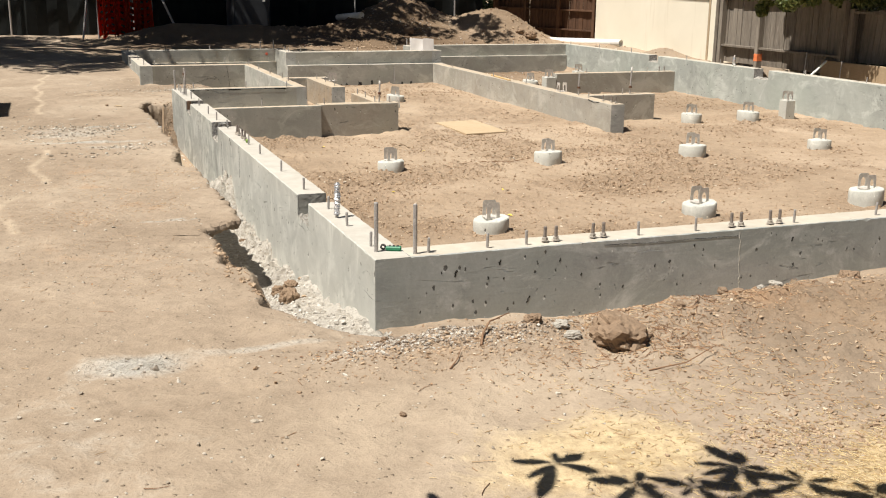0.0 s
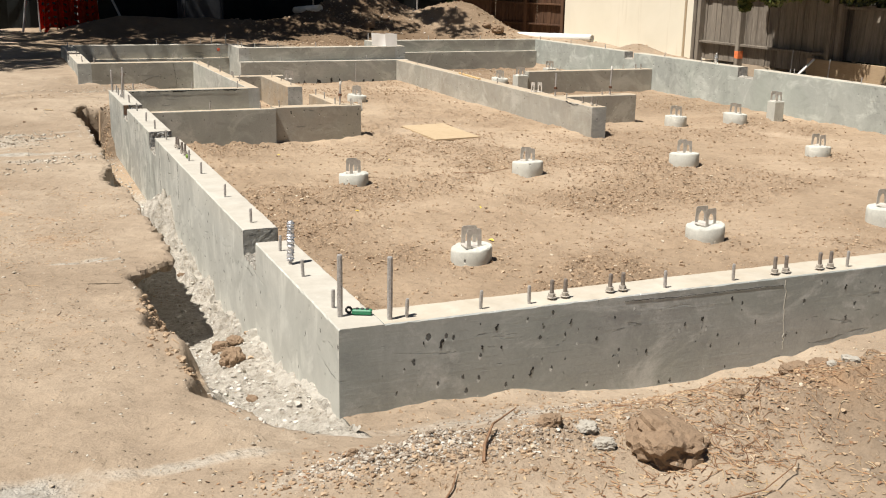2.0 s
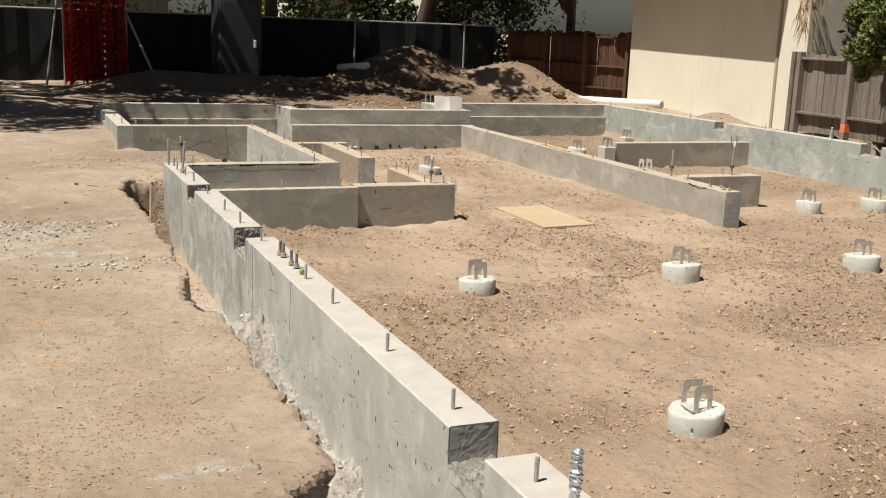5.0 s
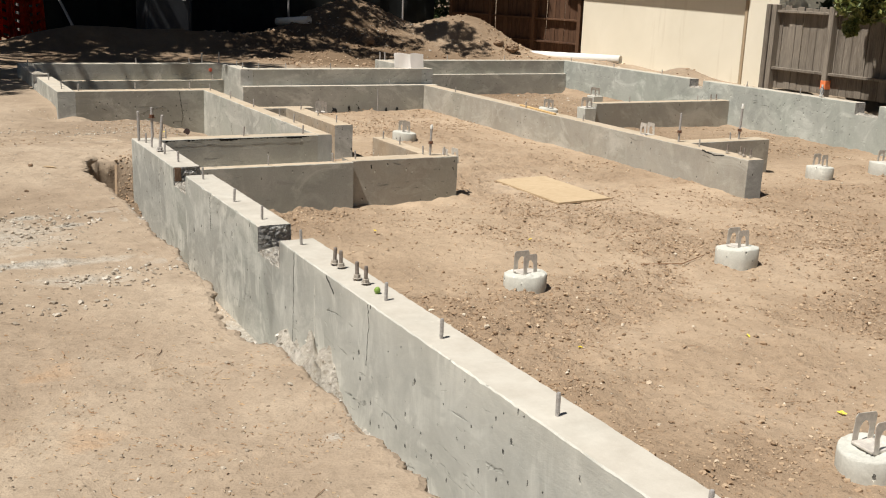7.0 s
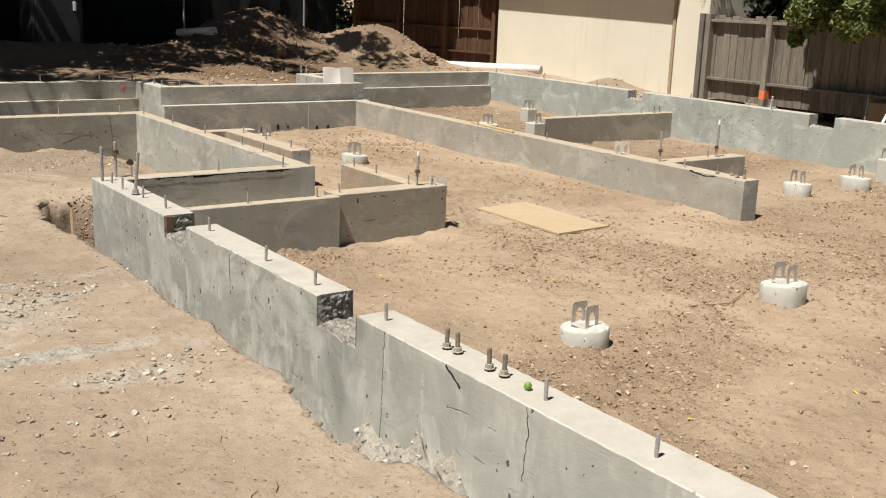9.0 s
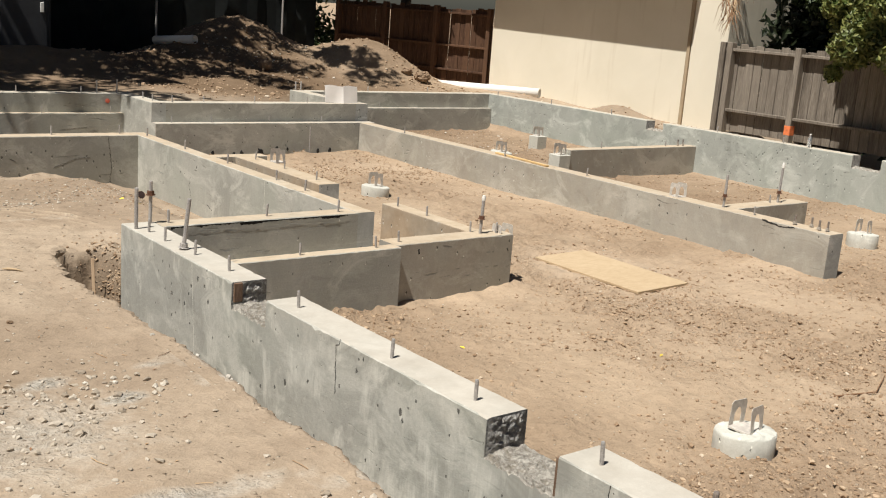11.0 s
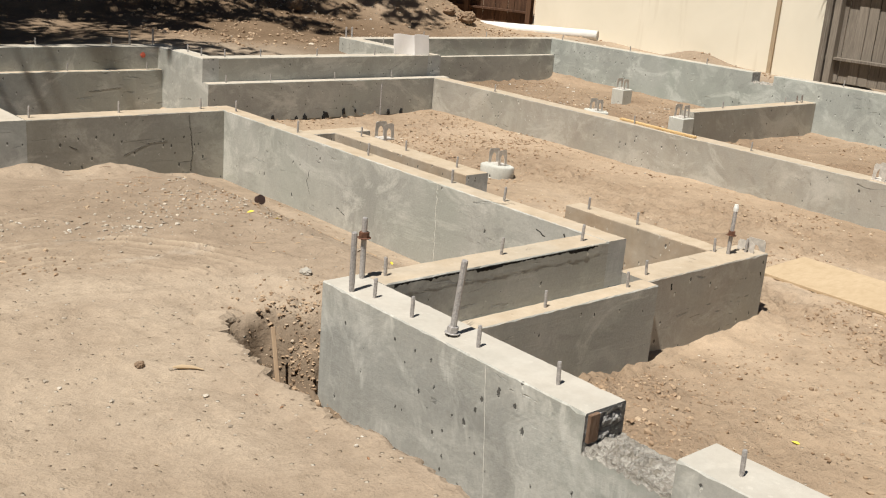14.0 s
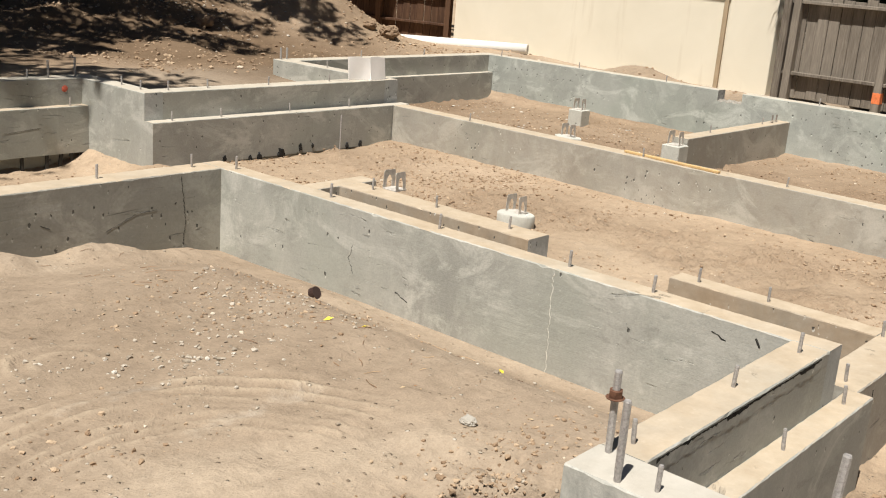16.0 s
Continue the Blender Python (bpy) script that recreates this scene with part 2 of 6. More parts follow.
def ground_material():
    """Dirt whose loose soil, pale dust and straw follow the attributes of the ground's mesh."""
    n = Nodes("yard dirt")

    def attr(name):
        a = n.t.nodes.new("ShaderNodeAttribute")
        a.attribute_name = name
        return a.outputs["Fac"]

    large = n.noise(0.6, 5, 0.62, dist=0.5)
    mid = n.noise(4.5, 5, 0.68, dist=0.3)
    fine = n.noise(16.0, 6, 0.72)
    grit = n.noise(110.0, 3, 0.75)
    yard = n.ramp(large, (0.30, (0.262, 0.202, 0.146)), (0.5, (0.335, 0.264, 0.195)), (0.68, (0.412, 0.335, 0.254)))
    soil = n.ramp(large, (0.30, (0.295, 0.22, 0.152)), (0.5, (0.37, 0.28, 0.196)), (0.7, (0.44, 0.342, 0.248)))
    soft = lambda a, lo=0.35, hi=0.65: n.step(n.math("ADD", a, n.math("MULTIPLY", n.math("SUBTRACT", mid, 0.5), 0.9)), lo, hi)
    col = n.mix(soft(attr("soil")), yard, soil)
    col = n.mix(n.math("MULTIPLY", soft(attr("straw")), 0.7), col, n.ramp(fine, (0.35, (0.40, 0.29, 0.15)), (0.65, (0.62, 0.49, 0.28))))
    col = n.mix(n.math("MULTIPLY", soft(attr("rust")), 0.55), col, (0.42, 0.24, 0.12))
    col = n.mix(n.math("MULTIPLY", soft(attr("pale"), 0.3, 0.8), 0.8), col, n.ramp(n.noise(24.0, 6, 0.75), (0.34, (0.33, 0.305, 0.26)), (0.5, (0.5, 0.475, 0.425)), (0.66, (0.65, 0.62, 0.565))))
    col = n.mix(0.35, col, n.ramp(mid, (0.28, (0.36, 0.35, 0.34)), (0.5, (0.5, 0.5, 0.5)), (0.75, (0.62, 0.62, 0.61))), "OVERLAY")
    col = n.mix(0.6, col, n.ramp(fine, (0.25, (0.36, 0.35, 0.33)), (0.5, (0.5, 0.5, 0.5)), (0.78, (0.62, 0.61, 0.6))), "OVERLAY")
    col = n.mix(0.38, col, n.ramp(grit, (0.25, (0.3, 0.29, 0.28)), (0.5, (0.5, 0.5, 0.5)), (0.8, (0.7, 0.69, 0.67))), "OVERLAY")
    tint = n.voronoi(42.0, out="Color")
    sep = n.t.nodes.new("ShaderNodeSeparateColor")
    n.link(tint, sep.inputs[0])
    pick = n.math("MULTIPLY", n.step(n.voronoi(42.0), 0.34, 0.2), n.step(sep.outputs[0], 0.84, 0.9))
    col = n.mix(n.math("MULTIPLY", pick, 0.7), col, n.ramp(sep.outputs[1], (0.0, (0.13, 0.09, 0.06)), (0.5, (0.34, 0.27, 0.19)), (1.0, (0.66, 0.61, 0.52))))
    col = n.mix(n.math("MULTIPLY", attr("sand"), n.step(mid, 0.3, 0.6, 0.15, 0.55)), col, (0.58, 0.475, 0.35))
    # multiplies the dirt colour down by the ground's darkening attribute
    col = n.mix(n.math("MULTIPLY", attr("darker"), 0.85), col, n.mix(1.0, col, (0.33, 0.285, 0.245), "MULTIPLY"))
    crumb = n.math("SUBTRACT", 1.0, n.voronoi(34.0, n.warped(0.03, 30.0)))
    loose = n.step(n.math("ADD", attr("loose"), n.math("MULTIPLY", n.math("SUBTRACT", mid, 0.5), 1.2)), 0.1, 1.15)
    col = n.mix(n.math("MULTIPLY", loose, n.step(fine, 0.35, 0.6, 0.5, 0.14)), col, (0.30, 0.205, 0.132))
    bp = n.bump(mid, 0.45, 0.05)
    bp = n.bump(fine, 0.4, 0.025, bp)
    bp = n.bump(n.math("MULTIPLY", crumb, loose), 0.4, 0.02, bp)
    bp = n.bump(grit, 0.35, 0.008, bp)
    bp = n.bump(n.math("MULTIPLY", n.noise(24.0, 6, 0.75), soft(attr("pale"), 0.45, 0.9)), 0.8, 0.04, bp)
    bp = n.bump(n.math("MULTIPLY", grit, loose), 0.5, 0.014, bp)
    bp = n.bump(pick, 0.7, 0.014, bp)
    return n.done(col, 0.95, bp, spec=0.08)


DIRT = ground_material()
SOIL = dirt_material("clod soil", (0.38, 0.28, 0.19), (0.28, 0.2, 0.135), (0.19, 0.13, 0.088))
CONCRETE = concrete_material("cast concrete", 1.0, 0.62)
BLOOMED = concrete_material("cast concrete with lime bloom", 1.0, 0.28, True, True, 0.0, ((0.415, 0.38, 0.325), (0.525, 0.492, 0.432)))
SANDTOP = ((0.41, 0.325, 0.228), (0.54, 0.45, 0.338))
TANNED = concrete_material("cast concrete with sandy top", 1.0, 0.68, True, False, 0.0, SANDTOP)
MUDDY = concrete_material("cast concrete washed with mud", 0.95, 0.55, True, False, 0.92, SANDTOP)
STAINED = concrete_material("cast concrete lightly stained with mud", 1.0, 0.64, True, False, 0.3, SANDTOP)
# front faces: brightened and cooled to offset the tan bounce that falls on them
FRONTED = concrete_material("brightened grey cast concrete with board marks", 1.1, 0.54, tint=(0.975, 0.995, 0.965))
# darker copy of the cast concrete; the wing front's shade is in its tone
SHADED = concrete_material("shaded dark cast concrete", 0.8, 0.58, True, False, 0.12, SANDTOP)
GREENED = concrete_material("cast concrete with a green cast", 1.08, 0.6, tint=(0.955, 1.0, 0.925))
BROKEN = broken_material("broken face", (0.24, 0.232, 0.222), (0.37, 0.36, 0.345), (0.54, 0.525, 0.49))
ROUGH = broken_material("rough notch floor", (0.31, 0.28, 0.23), (0.42, 0.39, 0.345), (0.58, 0.55, 0.49))
STEEL = plain_material("galvanised steel", (0.40, 0.38, 0.365), 0.5, 0.3, 0.35, 90)
RUST = plain_material("rusty steel", (0.16, 0.08, 0.05), 0.75, 0.4, 0.4, 40)
PVC = plain_material("white plastic", (0.8, 0.79, 0.75), 0.45, 0, 0.05, 6)


# ---- mesh helpers ----
def finish(name, bm, mat, smooth=False):
    me = bpy.data.meshes.new(name)
    bm.to_mesh(me)
    bm.free()
    if mat:
        me.materials.append(mat)
    if smooth:
        me.polygons.foreach_set("use_smooth", [True] * len(me.polygons))
    return me


def part(name, bm, mat, parent, label="", smooth=False):
    ob = new(name, finish(name, bm, mat, smooth))
    ob.parent = parent
    return tagged(ob, label)


def thing(name, bm, mat, label="", category="", group="", kind="", smooth=False):
    return tagged(new(name, finish(name, bm, mat, smooth)), label, category, group, kind)


def from_arrays(name, verts, faces, mat, smooth=False):
    me = bpy.data.meshes.new(name)
    verts, faces = np.asarray(verts, np.float32), np.asarray(faces, np.int32)
    k = faces.shape[1]
    me.vertices.add(len(verts))
    me.vertices.foreach_set("co", verts.ravel())
    me.loops.add(faces.size)
    me.loops.foreach_set("vertex_index", faces.ravel())
    me.polygons.add(len(faces))
    me.polygons.foreach_set("loop_start", np.arange(0, faces.size, k, dtype=np.int32))
    me.polygons.foreach_set("use_smooth", np.full(len(faces), smooth))
    me.update(calc_edges=True)
    me.validate()
    if mat:
        me.materials.append(mat)
    return new(name, me)


def box(bm, x0, x1, y0, y1, z0, z1, bevel=0.0, m=None):
    vs = bmesh.ops.create_cube(bm, size=1)["verts"]
    for v in vs:
        v.co = Vector(((x0 + x1) / 2 + v.co.x * (x1 - x0), (y0 + y1) / 2 + v.co.y * (y1 - y0), (z0 + z1) / 2 + v.co.z * (z1 - z0)))
    if bevel:
        es = list({e for v in vs for e in v.link_edges})
        vs = list({v for f in bmesh.ops.bevel(bm, geom=es, offset=bevel, segments=1, affect="EDGES")["faces"] for v in f.verts} | {v for v in vs if v.is_valid})
    if m:
        bmesh.ops.transform(bm, matrix=m, verts=[v for v in vs if v.is_valid])
    return vs


def tube(bm, pts, r, sides=8, caps=True):
    pts = [Vector(p) for p in pts]
    rad = r if isinstance(r, (list, tuple)) else [r] * len(pts)
    rings = []
    for k, p in enumerate(pts):
        d = (pts[min(k + 1, len(pts) - 1)] - pts[max(k - 1, 0)]).normalized()
        side = d.cross(Vector((0, 0, 1)) if abs(d.z) < 0.9 else Vector((1, 0, 0))).normalized()
        up = side.cross(d)
        rings.append([bm.verts.new(p + rad[k] * (math.cos(a) * side + math.sin(a) * up)) for a in [2 * math.pi * j / sides for j in range(sides)]])
    for a, b in zip(rings, rings[1:]):
        for j in range(sides):
            bm.faces.new((a[j], a[(j + 1) % sides], b[(j + 1) % sides], b[j]))
    if caps:
        bm.faces.new(rings[0][::-1])
        bm.faces.new(rings[-1])
    return rings


def hash2(ix, iy, seed):
    h = (ix.astype(np.int64) * 374761393 + iy.astype(np.int64) * 668265263 + seed * 144269) & 0xFFFFFFFF
    h = ((h ^ (h >> 13)) * 1274126177) & 0xFFFFFFFF
    return ((h ^ (h >> 16)) & 0xFFFF) / 65535.0


def value_noise(x, y, seed):
    ix, iy = np.floor(x), np.floor(y)
    fx, fy = x - ix, y - iy
    fx, fy = fx * fx * (3 - 2 * fx), fy * fy * (3 - 2 * fy)
    a, b = hash2(ix, iy, seed), hash2(ix + 1, iy, seed)
    c, d = hash2(ix, iy + 1, seed), hash2(ix + 1, iy + 1, seed)
    return (a + (b - a) * fx) * (1 - fy) + (c + (d - c) * fx) * fy - 0.5


def fbm(x, y, scale, octaves=4, gain=0.55, seed=1):
    out, amp = 0.0, 1.0
    for k in range(octaves):
        out = out + amp * value_noise(x * scale, y * scale, seed + k)
        scale, amp = scale * 2.03, amp * gain
    return out


def smooth(a, b, x):
    t = np.clip((x - a) / (b - a), 0, 1)
    return t * t * (3 - 2 * t)


# ---- ground ----
ROOMS = ((1.13, 8.36, 3.79, 10.28), (2.29, 8.36, 10.2, 15.2), (1.075, 3.285, 13.14, 15.95), (5.525, 8.36, 15.0, 16.475))


def inner_depth(x, y):
    d = np.full(np.shape(x), -99.0)
    for x0, x1, y0, y1 in ROOMS:
        d = np.maximum(d, np.minimum(np.minimum(x - x0, x1 - x), np.minimum(y - y0, y1 - y)))
    return d


def bump_at(x, y, cx, cy, rx, ry, amp, p=1.0):
    return amp * np.exp(-(((x - cx) / rx) ** 2 + ((y - cy) / ry) ** 2) ** p)


def ruts(x, y):
    """Fine ridges that a wheel swept in wide arcs across the corner of the yard, with two small swirls."""
    wob = 0.02 * fbm(x, y, 2.5, 2, 0.5, 91)
    out = 0.0
    for cx, cy, r0, r1, pitch, x0, x1, y0 in ((0.56, 10.85, 0.38, 0.56, 0.045, 0.2, 1.3, 10.95), (0.56, 10.85, 0.55, 0.78, 0.058, 0.1, 1.35, 10.95), (0.72, 11.78, 0.04, 0.2, 0.07, 0.4, 1.1, 11.75)):
        r = np.hypot(x - cx, y - cy) + wob
        zone = smooth(r0, r0 + 0.05, r) * smooth(r1, r1 - 0.05, r) * smooth(y0 - 0.05, y0 + 0.1, y) * smooth(x0, x0 + 0.2, x) * smooth(x1, x1 - 0.25, x)
        out = out + zone * np.sin(2 * np.pi * r / pitch) * (0.6 + 1.2 * fbm(x, y, 4.0, 2, 0.5, 92))
    return out


def crumbled(x, y):
    """Where the dug floor lies loose and crumbly, from 0 to 1."""
    w = smooth(-0.15, 0.4, fbm(x, y, 1.3, 3, 0.6, 4))
    for cx, cy in ((2.45, 5.82), (3.94, 5.79), (5.34, 5.80), (2.50, 8.0), (3.92, 8.02), (5.31, 7.93), (1.75, 4.6)):
        w = np.maximum(w, bump_at(x, y, cx, cy, 0.4, 0.33, 0.8))
    for cx, cy in ((1.75, 8.7), (2.3, 9.5), (1.6, 7.5), (3.1, 8.8), (1.8, 6.4), (3.0, 6.7)):
        w = np.maximum(w, bump_at(x, y, cx, cy, 0.55, 0.5, 0.6))
    return w * (1 - bump_at(x, y, 4.065, 10.14, 0.42, 0.6, 1.0, 3.0))


def ground_height(x, y):
    """Height of the ground over a place of the plan, both in plan units."""
    inside = smooth(-0.05, 0.05, inner_depth(x, y))
    n1 = fbm(x, y, 0.8, 4, 0.5, 11)
    n2 = fbm(x, y, 6.0, 4, 0.6, 23)
    h = YARD + 0.03 * n1 + 0.010 * n2
    # front: a bank of spoil that falls to the wall
    h = h + bump_at(x, y, 3.6, 2.75, 1.5, 0.55, 0.14) + bump_at(x, y, 2.0, 3.05, 0.9, 0.22, 0.05)
    low = 0.28 - 0.10 * np.exp(-((x - 2.3) / 0.75) ** 2) - 0.035 * smooth(1.7, 1.1, x)
    f = smooth(3.05, 3.68, y) * smooth(0.6, 1.1, x) * smooth(4.2, 3.9, y)
    h = h + f * (low - h) + f * 0.02 * n2
    # trench beside the long wall, its crust undercut near the front
    n3 = fbm(x, y, 19.0, 3, 0.6, 29)
    edge = 0.275 + 0.05 * fbm(x * 0 + 3.1, y, 1.7, 3, 0.6, 5) + 0.11 * smooth(6.82, 6.95, y) * smooth(7.5, 7.3, y)
    edge = edge + 0.05 * smooth(9.7, 9.9, y) + 0.02 * fbm(x, y, 9.0, 3, 0.6, 8)
    lip = np.interp(y, (3.44, 3.5, 3.63, 3.73, 3.85, 4.12, 4.25, 4.4, 4.6, 5.1, 5.9, 6.05), (0.02, 0.25, 0.27, 0.39, 0.43, 0.40, 0.43, 0.49, 0.45, 0.45, 0.45, 0.28))
    edge = np.where(y < 6.05, lip + 0.03 * fbm(x, y, 9.0, 3, 0.6, 8), edge)
    run = smooth(3.43, 3.47, y) * smooth(10.46, 10.36, y + 0.03 * n2)
    d = 1.06 - x
    drop = smooth(edge + 0.008, edge - 0.022, d) * run * (d > -0.1 - 0.2 * smooth(10.34, 10.36, y) * (y < 10.7))
    drop = drop * smooth(-0.28, -0.12, d) * np.where(y < 3.73, smooth(-0.03, 0.04, d), 1.0)
    bed = 0.07 + 0.05 * np.clip(1 - d / 0.22, 0, 1) + 0.03 * n2 + 0.02 * n3
    bed = bed + 0.10 * smooth(4.5, 3.9, y) + 0.05 * smooth(3.8, 3.5, y)
    bed = bed - 0.10 * smooth(4.7, 5.2, y) - 0.16 * smooth(7.3, 7.9, y)
    deep = smooth(6.8, 6.95, y) * smooth(7.6, 7.4, y)
    spill = smooth(0.13 + 0.05 * deep, 0.05 + 0.05 * deep, d + 0.04 * n2 + 0.03 * n3) * smooth(4.75, 5.0, y) * smooth(7.75, 7.5, y)
    bed = bed - 0.14 * deep + spill * (0.03 + 0.26 * deep + 0.09 * np.clip(n2, -0.6, 1) + 0.07 * n3)
    # the slope of broken earth under the lip
    bank = (0.36 - 1.7 * (x - (1.06 - edge)) + 0.07 * n2 + 0.05 * n3) * smooth(5.08, 4.9, y) * smooth(3.7, 3.9, y)
    bed = np.maximum(bed, bank)
    # the pit at the wall's corner: deep under its lip, crumbled towards the wall
    bed = bed + smooth(10.02, 10.14, y) * (np.interp(x, (0.72, 0.80, 0.9, 1.05), (-0.22, -0.17, -0.04, 0.10)) + 0.06 * n2 + 0.05 * n3 - bed)
    h = h + drop * (np.minimum(bed, h) - h)
    q = np.hypot((x - 0.965) / 0.2, (y - 10.46) / 0.17) + 0.16 * fbm(x, y, 8.0, 3, 0.6, 97)
    h = h - 0.07 * bump_at(x, y, 1.02, 10.62, 0.22, 0.16, 1.0)
    low = -0.2 + 0.42 * smooth(0.9, 1.12, x) + 0.12 * smooth(10.45, 10.62, y) + 0.05 * n2 + 0.05 * n3
    h = h + smooth(1.04, 0.88, q) * (np.minimum(low, h) - h)
    h = h + bump_at(x, y, 1.08, 10.56, 0.3, 0.15, 1.0) * (0.02 + 0.05 * fbm(x, y, 16.0, 3, 0.6, 98))
    # rubble left on the front bank
    h = h + bump_at(x, y, 1.06, 3.11, 0.25, 0.08, 1.0, 2.0) * (0.018 + 0.025 * n3) + bump_at(x, y, 1.4, 3.02, 0.12, 0.05, 1.0, 2.0) * (0.02 + 0.03 * n3)
    h = h + bump_at(x, y, 2.2, 2.6, 0.8, 0.55, 1.0, 2.0) * 0.012 * n3 + bump_at(x, y, 2.5, 2.8, 0.9, 0.5, 1.0, 2.0) * (0.03 * fbm(x, y, 7.0, 4, 0.65, 33) + 0.04 * np.clip(fbm(x, y, 15.0, 2, 0.6, 34) - 0.1, 0, 1))
    # wheel ruts swept across the corner of the yard
    h = h + 0.0065 * ruts(x, y) + 0.012 * smooth(10.6, 10.9, y) * smooth(13.0, 12.6, y) * fbm(x * 0.6, y * 1.6, 3.0, 4, 0.6, 93)
    # yard in the corner behind the long wall
    f = smooth(1.55, 2.2, x) * smooth(10.2, 10.5, y) * smooth(13.3, 13.0, y)
    h = h + f * (0.13 - h)
    f = smooth(12.2, 13.0, y) * smooth(0.4, 1.0, x) * (x < 2.3) * (y < 13.15)
    h = h + f * (np.minimum(h, 0.27 - 0.12 * (x - 1.0)) - h)
    # loose earth heaped against the wing wall
    heap = bump_at(x, y, 1.15, 13.0, 0.16, 0.12, 0.05) + bump_at(x, y, 1.62, 13.0, 0.2, 0.14, 0.07) + bump_at(x, y, 2.0, 13.0, 0.14, 0.12, 0.04) + bump_at(x, y, 2.12, 12.2, 0.08, 0.5, 0.03)
    h = h + heap * (1 + 0.6 * n2)
    # back yard
    back = smooth(15.9, 17.0, y)
    h = h + back * (0.04 + 0.06 * n1)
    h = h + bump_at(x, y, 6.85, 20.6, 1.2, 1.2, 0.74, 0.9) + bump_at(x, y, 6.1, 19.6, 1.0, 1.0, 0.24) + bump_at(x, y, 5.3, 18.9, 1.1, 0.9, 0.16)
    h = h + bump_at(x, y, 8.15, 19.0, 0.8, 0.8, 0.56, 1.0) + bump_at(x, y, 3.4, 19.6, 1.4, 0.7, 0.3) + bump_at(x, y, 1.8, 19.6, 0.9, 0.6, 0.2)
    rough = bump_at(x, y, 5.9, 19.6, 1.6, 1.8, 1.0, 2.0)
    h = h + rough * (0.09 * fbm(x, y, 2.3, 4, 0.6, 41) + 0.07 * n2)
    h = h + bump_at(x, y, 9.55, 15.2, 0.3, 0.42, 0.15) + bump_at(x, y, 9.3, 16.9, 0.3, 0.5, 0.05)
    # excavated floor inside the walls
    c1, c2 = fbm(x, y, 1.1, 3, 0.5, 51), fbm(x, y, 7.5, 4, 0.62, 61)
    clods = 0.6 * crumbled(x, y)
    c3 = np.clip(fbm(x, y, 13.0, 3, 0.6, 81) - 0.05, 0.0, 1.0)
    floor = CRAWL + 0.02 * c1 + (0.010 + 0.035 * clods) * c2 + 0.075 * clods * c3
    dd = inner_depth(x, y)
    floor = floor + 0.012 * smooth(0.35, 0.08, dd) * (0.3 + c2) - 0.03 * bump_at(x, y, 2.6, 10.1, 1.0, 0.5, 1.0)
    floor = floor - 0.11 * smooth(14.9, 15.03, y + 0.05 * c2) * smooth(3.25, 3.6, x) * smooth(5.35, 4.9, x) * (y < 15.2)
    floor = floor - 0.13 * smooth(14.6, 15.5, y) * smooth(3.3, 3.0, x)
    return h + inside * (floor - h)


def axis(*spans):
    out = [spans[0][0]]
    for a, b, s in spans:
        n = max(1, int(round((b - a) / s)))
        out += list(a + (b - a) * (np.arange(n) + 1) / n)
    return np.array(out)


gx = axis((-400, -60, 40), (-60, -12, 6), (-12, -3, 0.5), (-3, -1.0, 0.06), (-1.0, 0.0, 0.02), (0.0, 2.4, 0.0125), (2.4, 5.4, 0.021), (5.4, 10, 0.045), (10, 16, 0.4), (16, 70, 6), (70, 400, 40))
gy = axis((-400, -60, 40), (-60, -8, 5), (-8, 0.5, 0.4), (0.5, 2.2, 0.04), (2.2, 2.8, 0.022), (2.8, 5.6, 0.015), (5.6, 7.0, 0.022), (7.0, 9.6, 0.027), (9.6, 12.2, 0.0125), (12.2, 13.5, 0.03), (13.5, 22, 0.055), (22, 32, 0.4), (32, 80, 6), (80, 400, 40))
GX, GY = np.meshgrid(gx, gy)
GZ = ground_height(GX, GY)
nx, ny = len(gx), len(gy)
idx = np.arange(nx * ny).reshape(ny, nx)
quads = np.stack((idx[:-1, :-1], idx[:-1, 1:], idx[1:, 1:], idx[1:, :-1]), -1).reshape(-1, 4)
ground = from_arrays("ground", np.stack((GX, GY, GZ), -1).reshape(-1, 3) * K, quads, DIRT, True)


def ground_attribute(name, values):
    a = ground.data.attributes.new(name, "FLOAT", "POINT")
    a.data.foreach_set("value", np.clip(values, 0, 1).astype(np.float32).ravel())


in_trench = smooth(0.36, 0.24, GZ) * (GX < 1.07) * (GX > 0.4) * (GY > 3.44) * (GY < 9.6)
pale = in_trench * smooth(0.40, 0.25, 1.06 - GX) * smooth(9.0, 7.6, GY)
